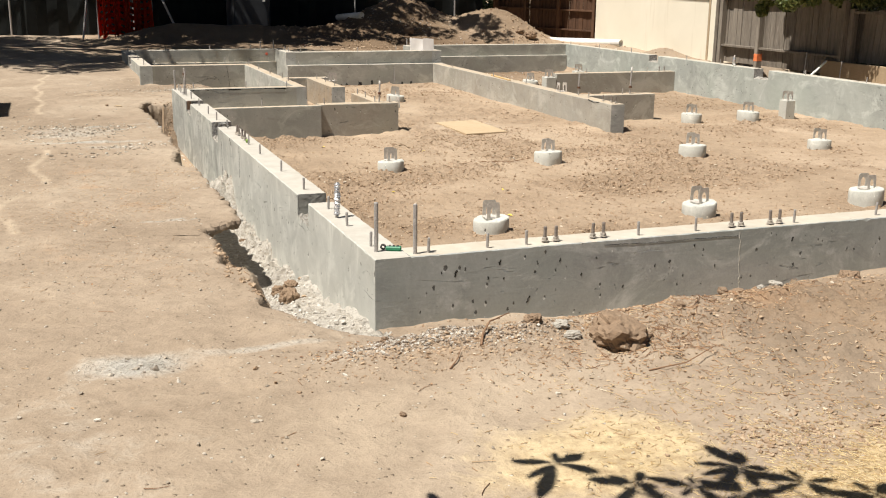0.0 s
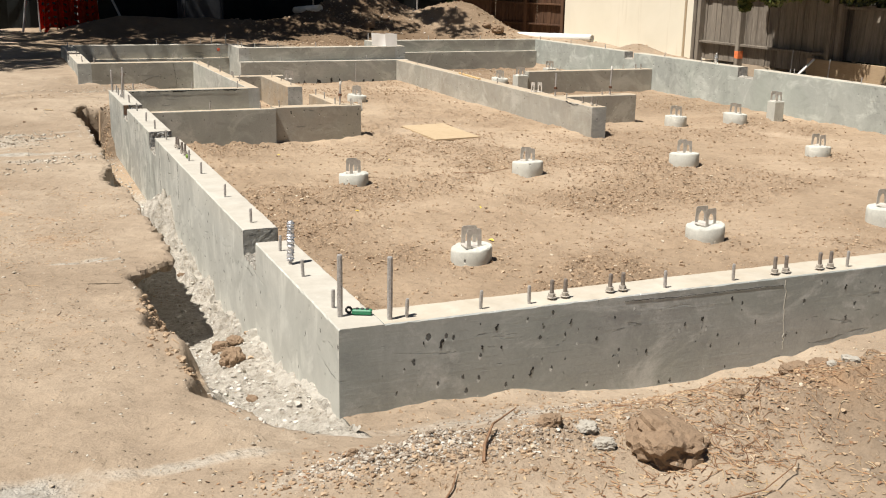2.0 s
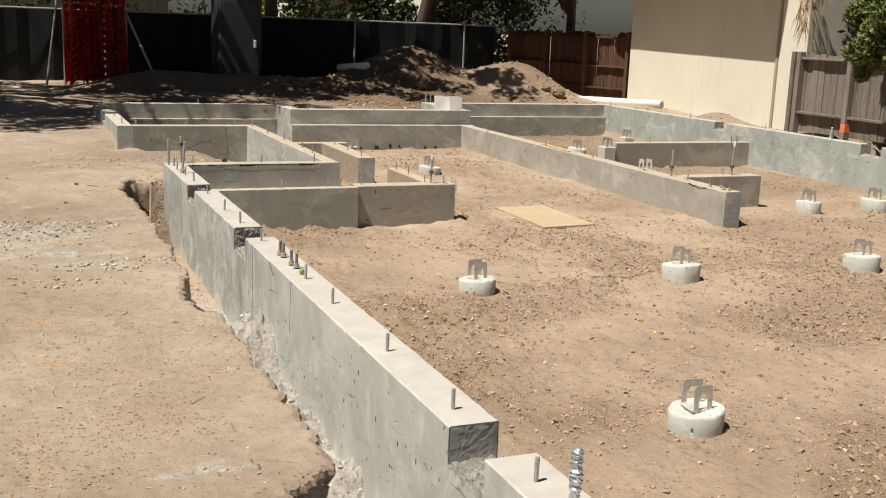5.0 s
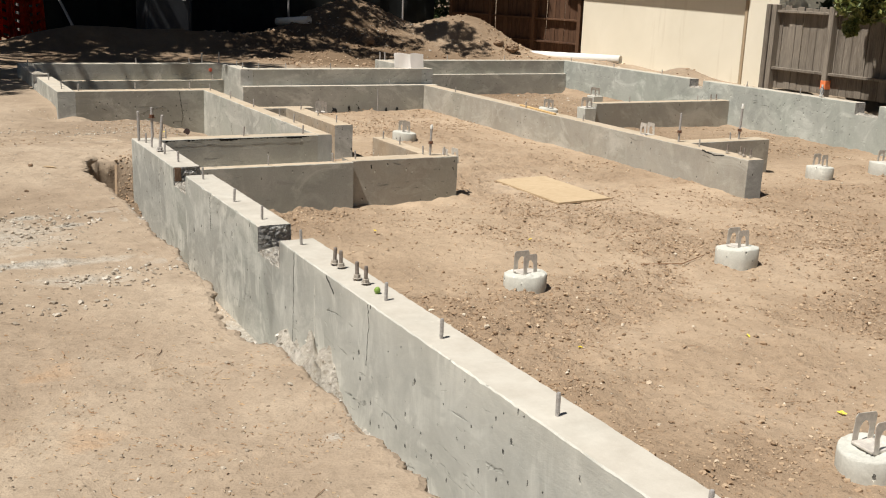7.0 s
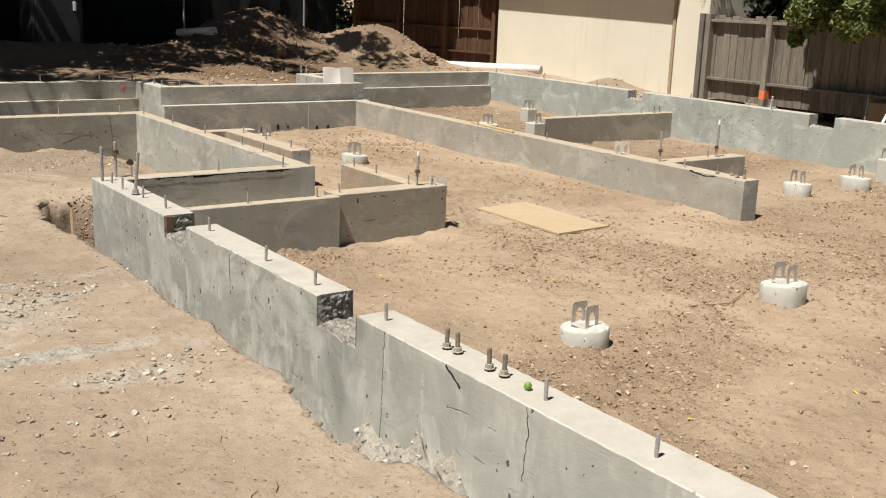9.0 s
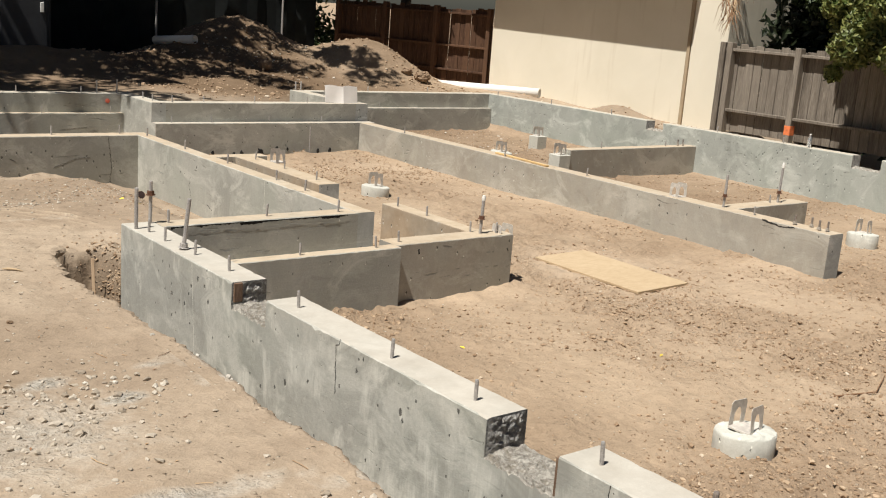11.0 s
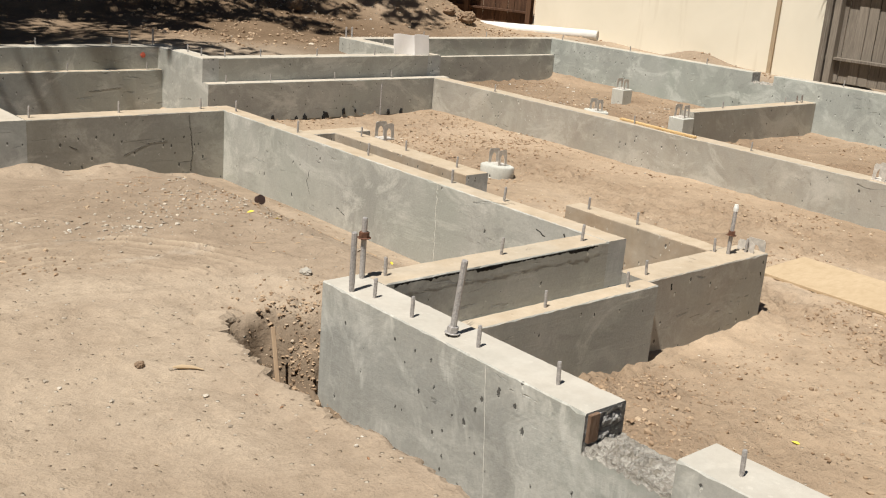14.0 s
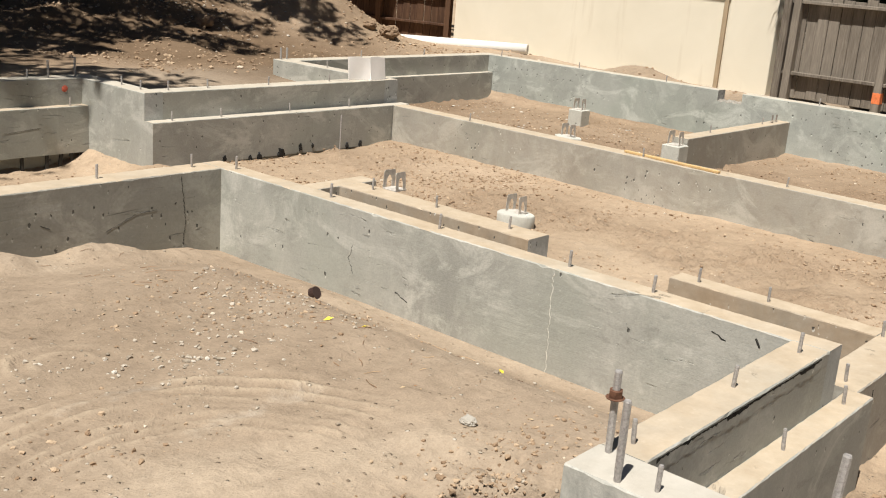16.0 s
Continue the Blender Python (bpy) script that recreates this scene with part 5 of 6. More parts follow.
for k, (x, y, s) in enumerate(((8.42, 17.95, 0.16), (6.25, 18.6, 0.14), (8.3, 18.15, 0.1))):
    clod(x, y, s, k + 30, "grey-brown rock on the spoil heap", 0.7, 0.03, None, "rock", "rock")
for k, (x, y, s) in enumerate(((2.41, 3.07, 0.035), (2.45, 3.1, 0.025), (2.36, 3.09, 0.02), (1.49, 3.0, 0.035), (1.68, 2.88, 0.02), (1.36, 3.08, 0.02), (1.5, 2.93, 0.035), (3.6, 15.62, 0.05), (1.3, 10.8, 0.03), (0.74, 9.93, 0.015), (0.73, 9.22, 0.013))):
    clod(x, y, s, k + 50, "small lump of white broken concrete", 0.6, 0.0, SPILL, "concrete_lump", "rubble")

p = np.vstack((spot(240, 6.2, 19.2, 0.5, 0.4, 55), spot(60, 6.9, 18.6, 0.5, 0.3, 56), area(160, 5.7, 8.1, 13.2, 16.2, 57)))
scatter("pale_chips", p, sizes(len(p), 0.006, 0.022, 58, 2.0), SPILL, "pale wood and concrete chips on the spoil heap", "chips", flat=0.4, seed=59)

# twigs, straw and dry leaves
STRAW = stone_material("dry straw", ((0.0, (0.34, 0.22, 0.10)), (0.5, (0.5, 0.37, 0.19)), (1.0, (0.68, 0.55, 0.33))))
TWIG = stone_material("dry twigs", ((0.0, (0.16, 0.09, 0.055)), (0.6, (0.32, 0.2, 0.12)), (1.0, (0.5, 0.36, 0.22))))
LEAF_DRY = stone_material("dry leaves", ((0.0, (0.24, 0.13, 0.075)), (0.5, (0.36, 0.22, 0.125)), (1.0, (0.5, 0.385, 0.25))))


def sticks(name, places, lo, hi, r, mat, label, category, seed):
    rng = np.random.default_rng(seed)
    n = len(places)
    L = rng.uniform(lo, hi, n)
    a = rng.uniform(0, math.pi, n)
    d = np.stack((np.cos(a), np.sin(a)), -1)
    ends = [places - d * (L / K / 2)[:, None], places + d * (L / K / 2)[:, None]]
    mids = places + np.stack((-d[:, 1], d[:, 0]), -1) * (L * rng.uniform(-0.12, 0.12, n) / K)[:, None]
    rows = []
    for k, q in enumerate((ends[0], mids, ends[1])):
        c = np.stack((q[:, 0], q[:, 1], ground_height(q[:, 0], q[:, 1])), -1) * K
        c[:, 2] += r * (1.2 + 2.0 * rng.random(n))
        side = np.stack((-d[:, 1], d[:, 0], np.zeros(n)), -1) * r
        rows += [c + side, c + np.array([0, 0, r * 1.5]), c - side]
    v = np.stack(rows, 1)
    f = np.array([(0, 1, 4, 3), (1, 2, 5, 4), (3, 4, 7, 6), (4, 5, 8, 7)])
    faces = (f[None] + 9 * np.arange(n)[:, None, None]).reshape(-1, 4)
    return tagged(from_arrays(name, v.reshape(-1, 3), faces, mat), label, category, kind="stuff")


sticks("straw_litter", np.vstack((spot(8500, 2.0, 1.82, 0.42, 0.17, 61), spot(500, 1.55, 2.3, 0.3, 0.2, 62))), 0.01, 0.036, 0.0009, STRAW, "pale dry straw scattered on the dirt", "straw", 63)
FLAKE = stone_material("orange bark flakes", ((0.0, (0.27, 0.16, 0.09)), (0.5, (0.40, 0.26, 0.15)), (0.9, (0.5, 0.37, 0.23)), (1.0, (0.64, 0.56, 0.43))))
sticks("bark_flakes", np.vstack([spot(170, a, b, 1.3 * c, 1.3 * d, 300 + k) for k, (a, b, c, d) in enumerate(RUSTY)] + [area(350, -0.7, 0.75, 4.0, 7.2, 320)]), 0.005, 0.018, 0.0011, FLAKE, "fine orange bark flakes and fibres on the dirt", "bark flakes", 321)
sticks("bark_litter", np.vstack((spot(420, 1.75, 3.0, 0.22, 0.09, 331), spot(320, 2.1, 3.15, 0.3, 0.12, 332), spot(350, 1.5, 2.8, 0.25, 0.12, 333), spot(1000, 2.0, 2.4, 0.4, 0.2, 334))), 0.006, 0.035, 0.0012, FLAKE, "dry brown bark strips littering the bank", "bark litter", 335)
sticks("twig_litter", np.vstack((spot(160, 1.75, 2.8, 0.16, 0.08, 64), spot(240, 2.15, 3.1, 0.3, 0.1, 65), area(90, -0.6, 0.95, 2.0, 10.3, 66), area(60, 1.2, 2.1, 10.5, 13, 67), area(160, 1.3, 8, 4, 10, 68))), 0.02, 0.09, 0.0014, TWIG, "small dry brown twigs on the dirt", "twigs", 69)


def dry_leaves(name, places, lo, hi, mat, label, seed):
    rng = np.random.default_rng(seed)
    n = len(places)
    s = rng.uniform(lo, hi, n)
    a = rng.uniform(0, 2 * math.pi, n)
    c = np.stack((places[:, 0], places[:, 1], ground_height(places[:, 0], places[:, 1])), -1) * K
    d = np.stack((np.cos(a), np.sin(a), rng.uniform(-0.2, 0.4, n)), -1) * s[:, None]
    e = np.stack((-np.sin(a), np.cos(a), rng.uniform(-0.2, 0.5, n)), -1) * (s * 0.45)[:, None]
    up = np.array([0, 0, 1]) * (s * 0.35)[:, None]
    v = np.stack((c - d + up * 0.6, c - e + up, c + up * 0.3, c + d + up * 0.6, c + e + up), 1)
    f = np.array([(0, 1, 2), (1, 3, 2), (3, 4, 2), (4, 0, 2)])
    return tagged(from_arrays(name, v.reshape(-1, 3), (f[None] + 5 * np.arange(n)[:, None, None]).reshape(-1, 3), mat), label, "leaves", kind="stuff")


dry_leaves("dry_leaves", np.vstack((spot(900, 2.15, 3.08, 0.32, 0.14, 71), spot(350, 1.75, 2.78, 0.2, 0.1, 70), spot(130, 0.85, 3.1, 0.18, 0.08, 72), spot(160, 1.7, 2.7, 0.3, 0.15, 73), area(120, -0.5, 0.9, 2.2, 10.4, 74), area(160, 1.3, 8.1, 4, 10, 75), area(60, 1.2, 2.1, 10.5, 12.9, 76))), 0.004, 0.012, LEAF_DRY, "curled brown and tan dry leaves", 77)
YELLOW = plain_material("yellow leaf", (0.7, 0.55, 0.05), 0.6, 0, 0.2, 60)
for k, (x, y) in enumerate(((2.25, 7.15), (3.05, 7.0), (2.75, 6.2), (3.1, 8.9), (1.55, 11.6), (1.62, 11.5), (2.05, 11.25), (2.3, 9.4))):
    o = dry_leaves("yellow_leaf", np.array([[x, y]]), 0.018, 0.026, YELLOW, "single yellow fallen leaf on the dirt", 80 + k)
    o["kind"] = "thing"
    o["group"] = "yellow fallen leaves"


def branch_on_ground(pts, r, label):
    bm = bmesh.new()
    q = [Vector((x * K, y * K, height_at(x, y) * K + r * 1.2 + dz)) for x, y, dz in pts]
    tube(bm, q, [r * (1 - 0.6 * k / (len(q) - 1)) for k in range(len(q))], 6)
    thing("fallen_twig", bm, TWIG, label, "twig", "fallen twigs")


branch_on_ground(((1.19, 2.97, 0.0), (1.22, 3.03, 0.01), (1.27, 3.09, 0.03), (1.30, 3.12, 0.03), (1.38, 3.18, 0.06)), 0.006, "crooked dark twig on the dirt")
branch_on_ground(((1.04, 2.86, 0.0), (1.08, 2.9, 0.008), (1.11, 2.95, 0.01)), 0.004, "short brown twig on the dirt")
branch_on_ground(((3.35, 8.15, 0.0), (3.6, 8.1, 0.005), (3.85, 8.2, 0.004)), 0.006, "long thin twig on the crawl-space floor")
branch_on_ground(((1.6, 2.62, 0.0), (1.72, 2.6, 0.02), (1.84, 2.64, 0.03), (1.9, 2.7, 0.02)), 0.003, "bent reddish twig on the bank")

# ---- neighbouring house ----
def stucco_material():
    n = Nodes("cream stucco")
    big, fine = n.noise(0.8, 4, 0.6, dist=0.5), n.noise(70.0, 5, 0.7)
    col = n.ramp(big, (0.3, (0.74, 0.685, 0.56)), (0.7, (0.81, 0.755, 0.63)))
    drip = n.noise(1.0, 4, 0.65, n.scaled(3.5, 3.5, 0.35))
    col = n.mix(n.step(drip, 0.6, 0.8, 0, 0.35), col, (0.45, 0.36, 0.24))
    return n.done(col, 0.92, n.bump(fine, 0.4, 0.006), spec=0.15)


STUCCO = stucco_material()
ROOF = plain_material("brown shingle", (0.10, 0.08, 0.065), 0.9, 0, 0.3, 14)
house = tagged(new("house"), "cream stucco neighbouring house with a broad eave", "house")
bm = bmesh.new()
box(bm, 9.9 * K, 15 * K, 14.40 * K, 18.2 * K, -0.2, 2.5 * K)
part("wall", bm, STUCCO, house, "sunlit cream stucco wall")
bm = bmesh.new()
box(bm, 9.86 * K, 14.9 * K, 13.86 * K, 14.397 * K, -0.2, 2.7 * K, 0.01)
part("wing_wall", bm, STUCCO, house, "cream stucco end wall")
bm = bmesh.new()
box(bm, 9.87 * K, 9.897 * K, 14.42 * K, 14.47 * K, 0.3, 2.3 * K, 0.004)
part("corner_trim", bm, wood_material("weathered trim", (0.3, 0.22, 0.14), (0.42, 0.33, 0.22), (0.5, 0.4, 0.28)), house, "weathered brown corner trim")
bm = bmesh.new()
prof = [(9.43, 2.32), (9.43, 2.43), (12.5, 3.5), (15.4, 2.4), (15.4, 2.27), (12.5, 3.36)]
a = [bm.verts.new(u(x, 14.28, z - 0.035)) for x, z in prof]
b = [bm.verts.new(u(x, 18.6, z + 0.045)) for x, z in prof]
for k in range(6):
    bm.faces.new((a[k], a[(k + 1) % 6], b[(k + 1) % 6], b[k]))
bm.faces.new(a)
bm.faces.new(b[::-1])
bmesh.ops.recalc_face_normals(bm, faces=bm.faces)
part("roof", bm, ROOF, house, "dark shingle roof with overhanging eave")

# ---- wooden fences ----
GREYWOOD = wood_material("weathered fence", (0.085, 0.07, 0.056), (0.2, 0.17, 0.138), (0.36, 0.315, 0.26), (4, 4, 0.25))
REDWOOD = wood_material("redwood fence", (0.035, 0.019, 0.013), (0.085, 0.045, 0.028), (0.19, 0.105, 0.06), (4, 4, 0.3))


def fence(name, a, b, z0, z1, posts, rails, mat, label, board=0.105, seed=1, lean=0.0, paint=()):
    """A board fence from plan point a to b; posts as shares of its length; the rails face the left side of that way."""
    a, b = Vector((*a, 0)) * K, Vector((*b, 0)) * K
    L = (b - a).length
    d = (b - a).normalized()
    e = tagged(new(name), label, "fence")
    e.matrix_basis = Matrix.Translation(a) @ Matrix(((d.x, -d.y, 0, 0), (d.y, d.x, 0, 0), (0, 0, 1, 0), (0, 0, 0, 1)))
    rnd = random.Random(seed)
    w = board * K
    n = int(L / w)
    for k in range(n):
        bm = bmesh.new()
        top = z1 * K + rnd.uniform(-0.035, 0.025)
        x0, x1 = k * L / n + 0.003, (k + 1) * L / n - 0.003
        box(bm, x0, x1, -0.02, 0.0, z0 * K, top, 0.003)
        p = part("plank", bm, mat, e)
        p.matrix_basis = pose(0, rnd.uniform(-0.004, 0.004), 0, lean + rnd.uniform(-0.4, 0.4), 0, 0)
    for z in rails:
        bm = bmesh.new()
        box(bm, 0, L, 0.002, 0.088, z * K - 0.02, z * K + 0.02, 0.004)
        part("rail", bm, mat, e)
    for k, s in enumerate(posts):
        bm = bmesh.new()
        box(bm, s * L - 0.048, s * L + 0.048, 0.0, 0.115, z0 * K - 0.3, z1 * K + 0.03, 0.006)
        post = part("post", bm, mat, e)
        if k in paint:
            bm = bmesh.new()
            box(bm, s * L - 0.0495, s * L + 0.0495, -0.002, 0.1165, z0 * K + 0.08, z0 * K + 0.22, 0.006)
            part("paint_mark", bm, plain_material("orange paint", (0.8, 0.22, 0.08), 0.7, 0, 0.25, 30), post, "orange spray paint band")
    return e


fence("wood_fence", (9.50, 10.9), (9.50, 13.62), 0.42, 1.40, (0.0, 0.62, 0.95, 0.985), (0.66, 1.345), GREYWOOD, "weathered grey board fence with a middle rail", seed=2, paint=(1,))
fence("wood_fence", (9.62, 6.0), (9.56, 10.86), 0.60, 1.24, (0.2, 0.6, 0.99), (1.22,), GREYWOOD, "low weathered grey board fence that leans", seed=5, lean=4.0)
bm = bmesh.new()
box(bm, 9.40 * K, 9.45 * K, 6.0 * K, 11.2 * K, 0.3 * K, 0.60 * K, 0.006)
thing("kick_board", bm, wood_material("muddy board", (0.3, 0.21, 0.13), (0.4, 0.29, 0.18), (0.46, 0.35, 0.23), (4, 0.5, 4)), "muddy tan board under the fence", "board")
fence("wood_fence", (10.02, 18.35), (9.3, 21.6), 0.40, 1.58, (0.01, 0.33, 0.66, 0.99), (0.62, 1.0, 1.5), REDWOOD, "dark redwood board fence with rails", seed=8)

# ---- screened fence at the back ----
CLOTH = plain_material("black screen cloth", (0.026, 0.03, 0.03), 0.8, 0, 0.4, 3)
screen = tagged(new("screen_fence"), "chain-link fence covered in black screen cloth", "fence")
bm = bmesh.new()
k = 90
rows = [[bm.verts.new(u(-8 + 17.3 * j / k, 22.4 + 0.03 * math.sin(j * 0.9) + 0.02 * math.sin(j * 2.3), z)) for j in range(k + 1)] for z in (0.3, 0.8, 1.3, 1.62 )]
for r0, r1 in zip(rows, rows[1:]):
    for j in range(k):
        bm.faces.new((r0[j], r0[j + 1], r1[j + 1], r1[j]))
bmesh.ops.solidify(bm, geom=bm.faces[:], thickness=0.004)
part("screen_cloth", bm, CLOTH, screen, "black woven screen cloth")
for j in range(8):
    bm = bmesh.new()
    x = -7.5 + 2.3 * j
    tube(bm, [u(x, 22.32, 0.2), u(x, 22.32, 1.0), u(x, 22.32, 1.72)], 0.024, 10)
    part("post", bm, STEEL, screen, "round steel fence post")
bm = bmesh.new()
tube(bm, [u(-8, 22.32, 1.64), u(0, 22.32, 1.63), u(9.3, 22.32, 1.64)], 0.018, 8)
part("top_rail", bm, STEEL, screen)

# ---- orange safety net on its frame ----
NET = plain_material("orange net", (0.62, 0.055, 0.012), 0.55, 0, 0.3, 7)
frame_ = tagged(new("net_frame"), "steel frame hung with orange safety netting", "netting")
bm = bmesh.new()
k, rows_n = 60, 46
rng = np.random.default_rng(5)
grid = [[u(0.97 + 1.02 * j / k + 0.1 * (1 - i / rows_n) * math.sin(j * 0.5), 21.33 + 0.16 * math.sin(j * 0.55 + 0.03 * i) + 0.05 * math.sin(j * 2.1), 0.42 + 1.9 * i / rows_n + 0.05 * math.sin(j * 0.6) * (1 - i / rows_n)) for j in range(k + 1)] for i in range(rows_n + 1)]
vs = [[bm.verts.new(p) for p in row] for row in grid]
for i in range(rows_n):
    for j in range(k):
        if not (i % 3 == 1 and j % 2):
            bm.faces.new((vs[i][j], vs[i][j + 1], vs[i + 1][j + 1], vs[i + 1][j]))
bmesh.ops.solidify(bm, geom=bm.faces[:], thickness=0.003)
part("netting", bm, NET, frame_, "folded orange plastic netting")
for a, b in (((0.66, 21.3, 0.3), (0.97, 21.45, 2.4)), ((2.42, 20.3, 0.3), (1.9, 21.4, 1.75)), ((0.97, 21.45, 0.3), (0.97, 21.45, 2.4)), ((1.97, 21.45, 0.3), (1.97, 21.45, 2.4)), ((0.97, 21.45, 2.38), (1.97, 21.45, 2.38))):
    bm = bmesh.new()
    tube(bm, [u(*a), u(*b)], 0.026, 10)
    part("pole", bm, STEEL, frame_)

# ---- portable toilet ----
wc = tagged(new("portable_toilet"), "dark grey plastic portable toilet with pale roof", "toilet")
GREYPL = plain_material("grey plastic", (0.035, 0.037, 0.042), 0.5, 0, 0.2, 5)
wx, wy, wz = 3.80 * K, 21.25 * K, 0.36 * K
bm = bmesh.new()
box(bm, wx - 0.48, wx + 0.48, wy - 0.48, wy + 0.48, wz, wz + 2.05, 0.04)
part("cabin", bm, GREYPL, wc)
bm = bmesh.new()
box(bm, wx - 0.4, wx + 0.4, wy - 0.505, wy - 0.482, wz + 0.15, wz + 1.95, 0.01)
door = part("door", bm, GREYPL, wc)
bm = bmesh.new()
box(bm, wx + 0.28, wx + 0.34, wy - 0.53, wy - 0.506, wz + 0.95, wz + 1.12, 0.006)
part("handle", bm, PVC, door, "pale door latch")
bm = bmesh.new()
box(bm, wx - 0.52, wx + 0.52, wy - 0.52, wy + 0.52, wz + 2.05, wz + 2.3, 0.1)
part("roof", bm, plain_material("pale plastic", (0.45, 0.5, 0.56), 0.5, 0, 0.1, 5), wc, "pale blue-grey moulded roof")

# ---- trees ----
BARK = wood_material("bark", (0.05, 0.035, 0.025), (0.1, 0.075, 0.055), (0.16, 0.125, 0.095), (4, 4, 1))
LEAF = leaf_material("dark green leaves", (0.022, 0.04, 0.012), (0.065, 0.09, 0.028))
CITRUS = leaf_material("glossy leaves", (0.045, 0.075, 0.015), (0.21, 0.22, 0.065))
# near-black leaf colour that stands in for deep shade
SHADE_LEAF = leaf_material("shade-dark leaves", (0.01, 0.016, 0.007), (0.025, 0.036, 0.014))
LIGHT_LEAF = leaf_material("yellow green leaves", (0.16, 0.2, 0.02), (0.36, 0.36, 0.05))


def leaf_cloud(name, clumps, per, size, mat, parent, seed):
    """Leaves, each a bent four-sided blade, in clumps (centre, radius) in metres."""
    rng = np.random.default_rng(seed)
    cs = np.array([c for c, _ in clumps], float).repeat(per, 0)
    rs = np.array([r for _, r in clumps], float).repeat(per)
    n = len(cs)
    d = rng.normal(0, 1, (n, 3))
    d /= np.linalg.norm(d, axis=1)[:, None]
    p = cs + d * (rs * rng.random(n) ** 0.45)[:, None]
    t = rng.normal(0, 1, (n, 3))
    t /= np.linalg.norm(t, axis=1)[:, None]
    s = np.cross(t, rng.normal(0, 1, (n, 3)))
    s /= np.linalg.norm(s, axis=1)[:, None]
    L = size * rng.uniform(0.6, 1.3, n)[:, None]
    nrm = np.cross(t, s)
    v = np.stack((p - t * L, p + s * L * 0.42 + nrm * L * 0.1, p + t * L, p - s * L * 0.42 + nrm * L * 0.1), 1).reshape(-1, 3)
    f = np.arange(4 * n).reshape(n, 4)
    ob = from_arrays(name, v, f, mat)
    ob.parent = parent
    return ob


def tree(x, y, h, spread, lift, n_limbs, per, leaf, label, seed, mat=None, r=0.14, toward=(0, 0), low=3):
    """A tree: tapered trunk, forked limbs and a crown of leaf clumps round the limbs' ends. Plan units for the place, metres for sizes."""
    rnd = random.Random(seed)
    e = tagged(new("tree"), label, "tree")
    z0 = height_at(x, y) * K - 0.1
    base = Vector((x * K, y * K, z0))
    tip = base + Vector((toward[0] * 0.3, toward[1] * 0.3, h * 0.62))
    bm = bmesh.new()
    pts = [base.lerp(tip, k / 6) + Vector((rnd.uniform(-0.08, 0.08), rnd.uniform(-0.08, 0.08), 0)) * (k > 0) for k in range(7)]
    tube(bm, pts, [r * (1.3 if k == 0 else 1 - 0.1 * k) for k in range(7)], 12)
    part("trunk", bm, BARK, e)
    clumps = []
    for k in range(n_limbs):
        bm = bmesh.new()
        a = 2 * math.pi * (k + rnd.random() * 0.7) / n_limbs
        start = pts[max(low, rnd.choice((3, 4, 5, 6)))]
        out = spread * rnd.uniform(0.55, 1.0)
        end = Vector((base.x + toward[0] + math.cos(a) * out, base.y + toward[1] + math.sin(a) * out, z0 + lift + (h - lift) * rnd.uniform(0.05, 1.0)))
        mid = start.lerp(end, 0.55) + Vector((0, 0, 0.15 * out))
        tube(bm, [start, mid, end], [r * 0.45, r * 0.28, r * 0.07], 6)
        for j in range(4):
            q = mid.lerp(end, rnd.uniform(0.2, 1.1)) + Vector((rnd.gauss(0, 0.2), rnd.gauss(0, 0.2), rnd.gauss(0, 0.16))) * spread * 0.5
            q.z = max(q.z, z0 + lift)
            tube(bm, [mid.lerp(end, 0.4), q], [r * 0.14, r * 0.03], 5)
            clumps.append((tuple(q), spread * rnd.uniform(0.10, 0.22)))
        part("limb", bm, BARK, e)
    leaf_cloud("crown", clumps, per, leaf, mat or LEAF, e, seed)
    return e


# shade trees that stand left of and behind the yard
tree(-3.2, 18.2, 9.5, 4.8, 5.2, 30, 160, 0.13, "tall leafy shade tree at the yard's edge", 11, r=0.26, toward=(1.9, -1.0))
tree(1.7, 23.0, 9.5, 3.9, 5.0, 36, 180, 0.13, "tall leafy tree behind the fence", 12, r=0.24, toward=(-0.2, -3.9))
tree(4.9, 23.1, 9.0, 3.0, 4.4, 15, 130, 0.12, "tall leafy tree behind the screened fence", 13, r=0.2, toward=(-1.2, -4.0))
tree(7.9, 23.4, 8.0, 1.8, 4.0, 36, 180, 0.13, "leafy tree behind the screened fence", 14, r=0.2, toward=(1.1, -4.0))
tree(9.3, 26.0, 8.5, 4.0, 2.2, 24, 150, 0.13, "leafy tree behind the redwood fence", 18, r=0.2, toward=(0.0, -1.5))
tree(9.85, 11.2, 3.3, 0.98, 1.5, 64, 400, 0.045, "glossy citrus tree leaning over the fence", 15, CITRUS, 0.06, toward=(-0.95, 0.0), low=5)
tree(10.25, 10.1, 3.1, 1.2, 1.25, 44, 260, 0.045, "glossy citrus tree behind the low fence", 19, CITRUS, 0.06, toward=(-0.7, 0.1))
# added tree, its crown out of view, to shade the redwood fence
tree(10.6, 21.2, 6.5, 1.5, 3.2, 34, 220, 0.1, "leafy tree added to shade the redwood fence", 27, r=0.16, toward=(-2.6, -1.6))
tree(11.3, 12.9, 5.5, 1.5, 1.2, 20, 260, 0.06, "dark leafy tree behind the board fence", 16, r=0.14)
tree(10.9, 9.4, 5.0, 2.2, 1.2, 18, 260, 0.06, "dark leafy tree behind the low fence", 17, r=0.14)


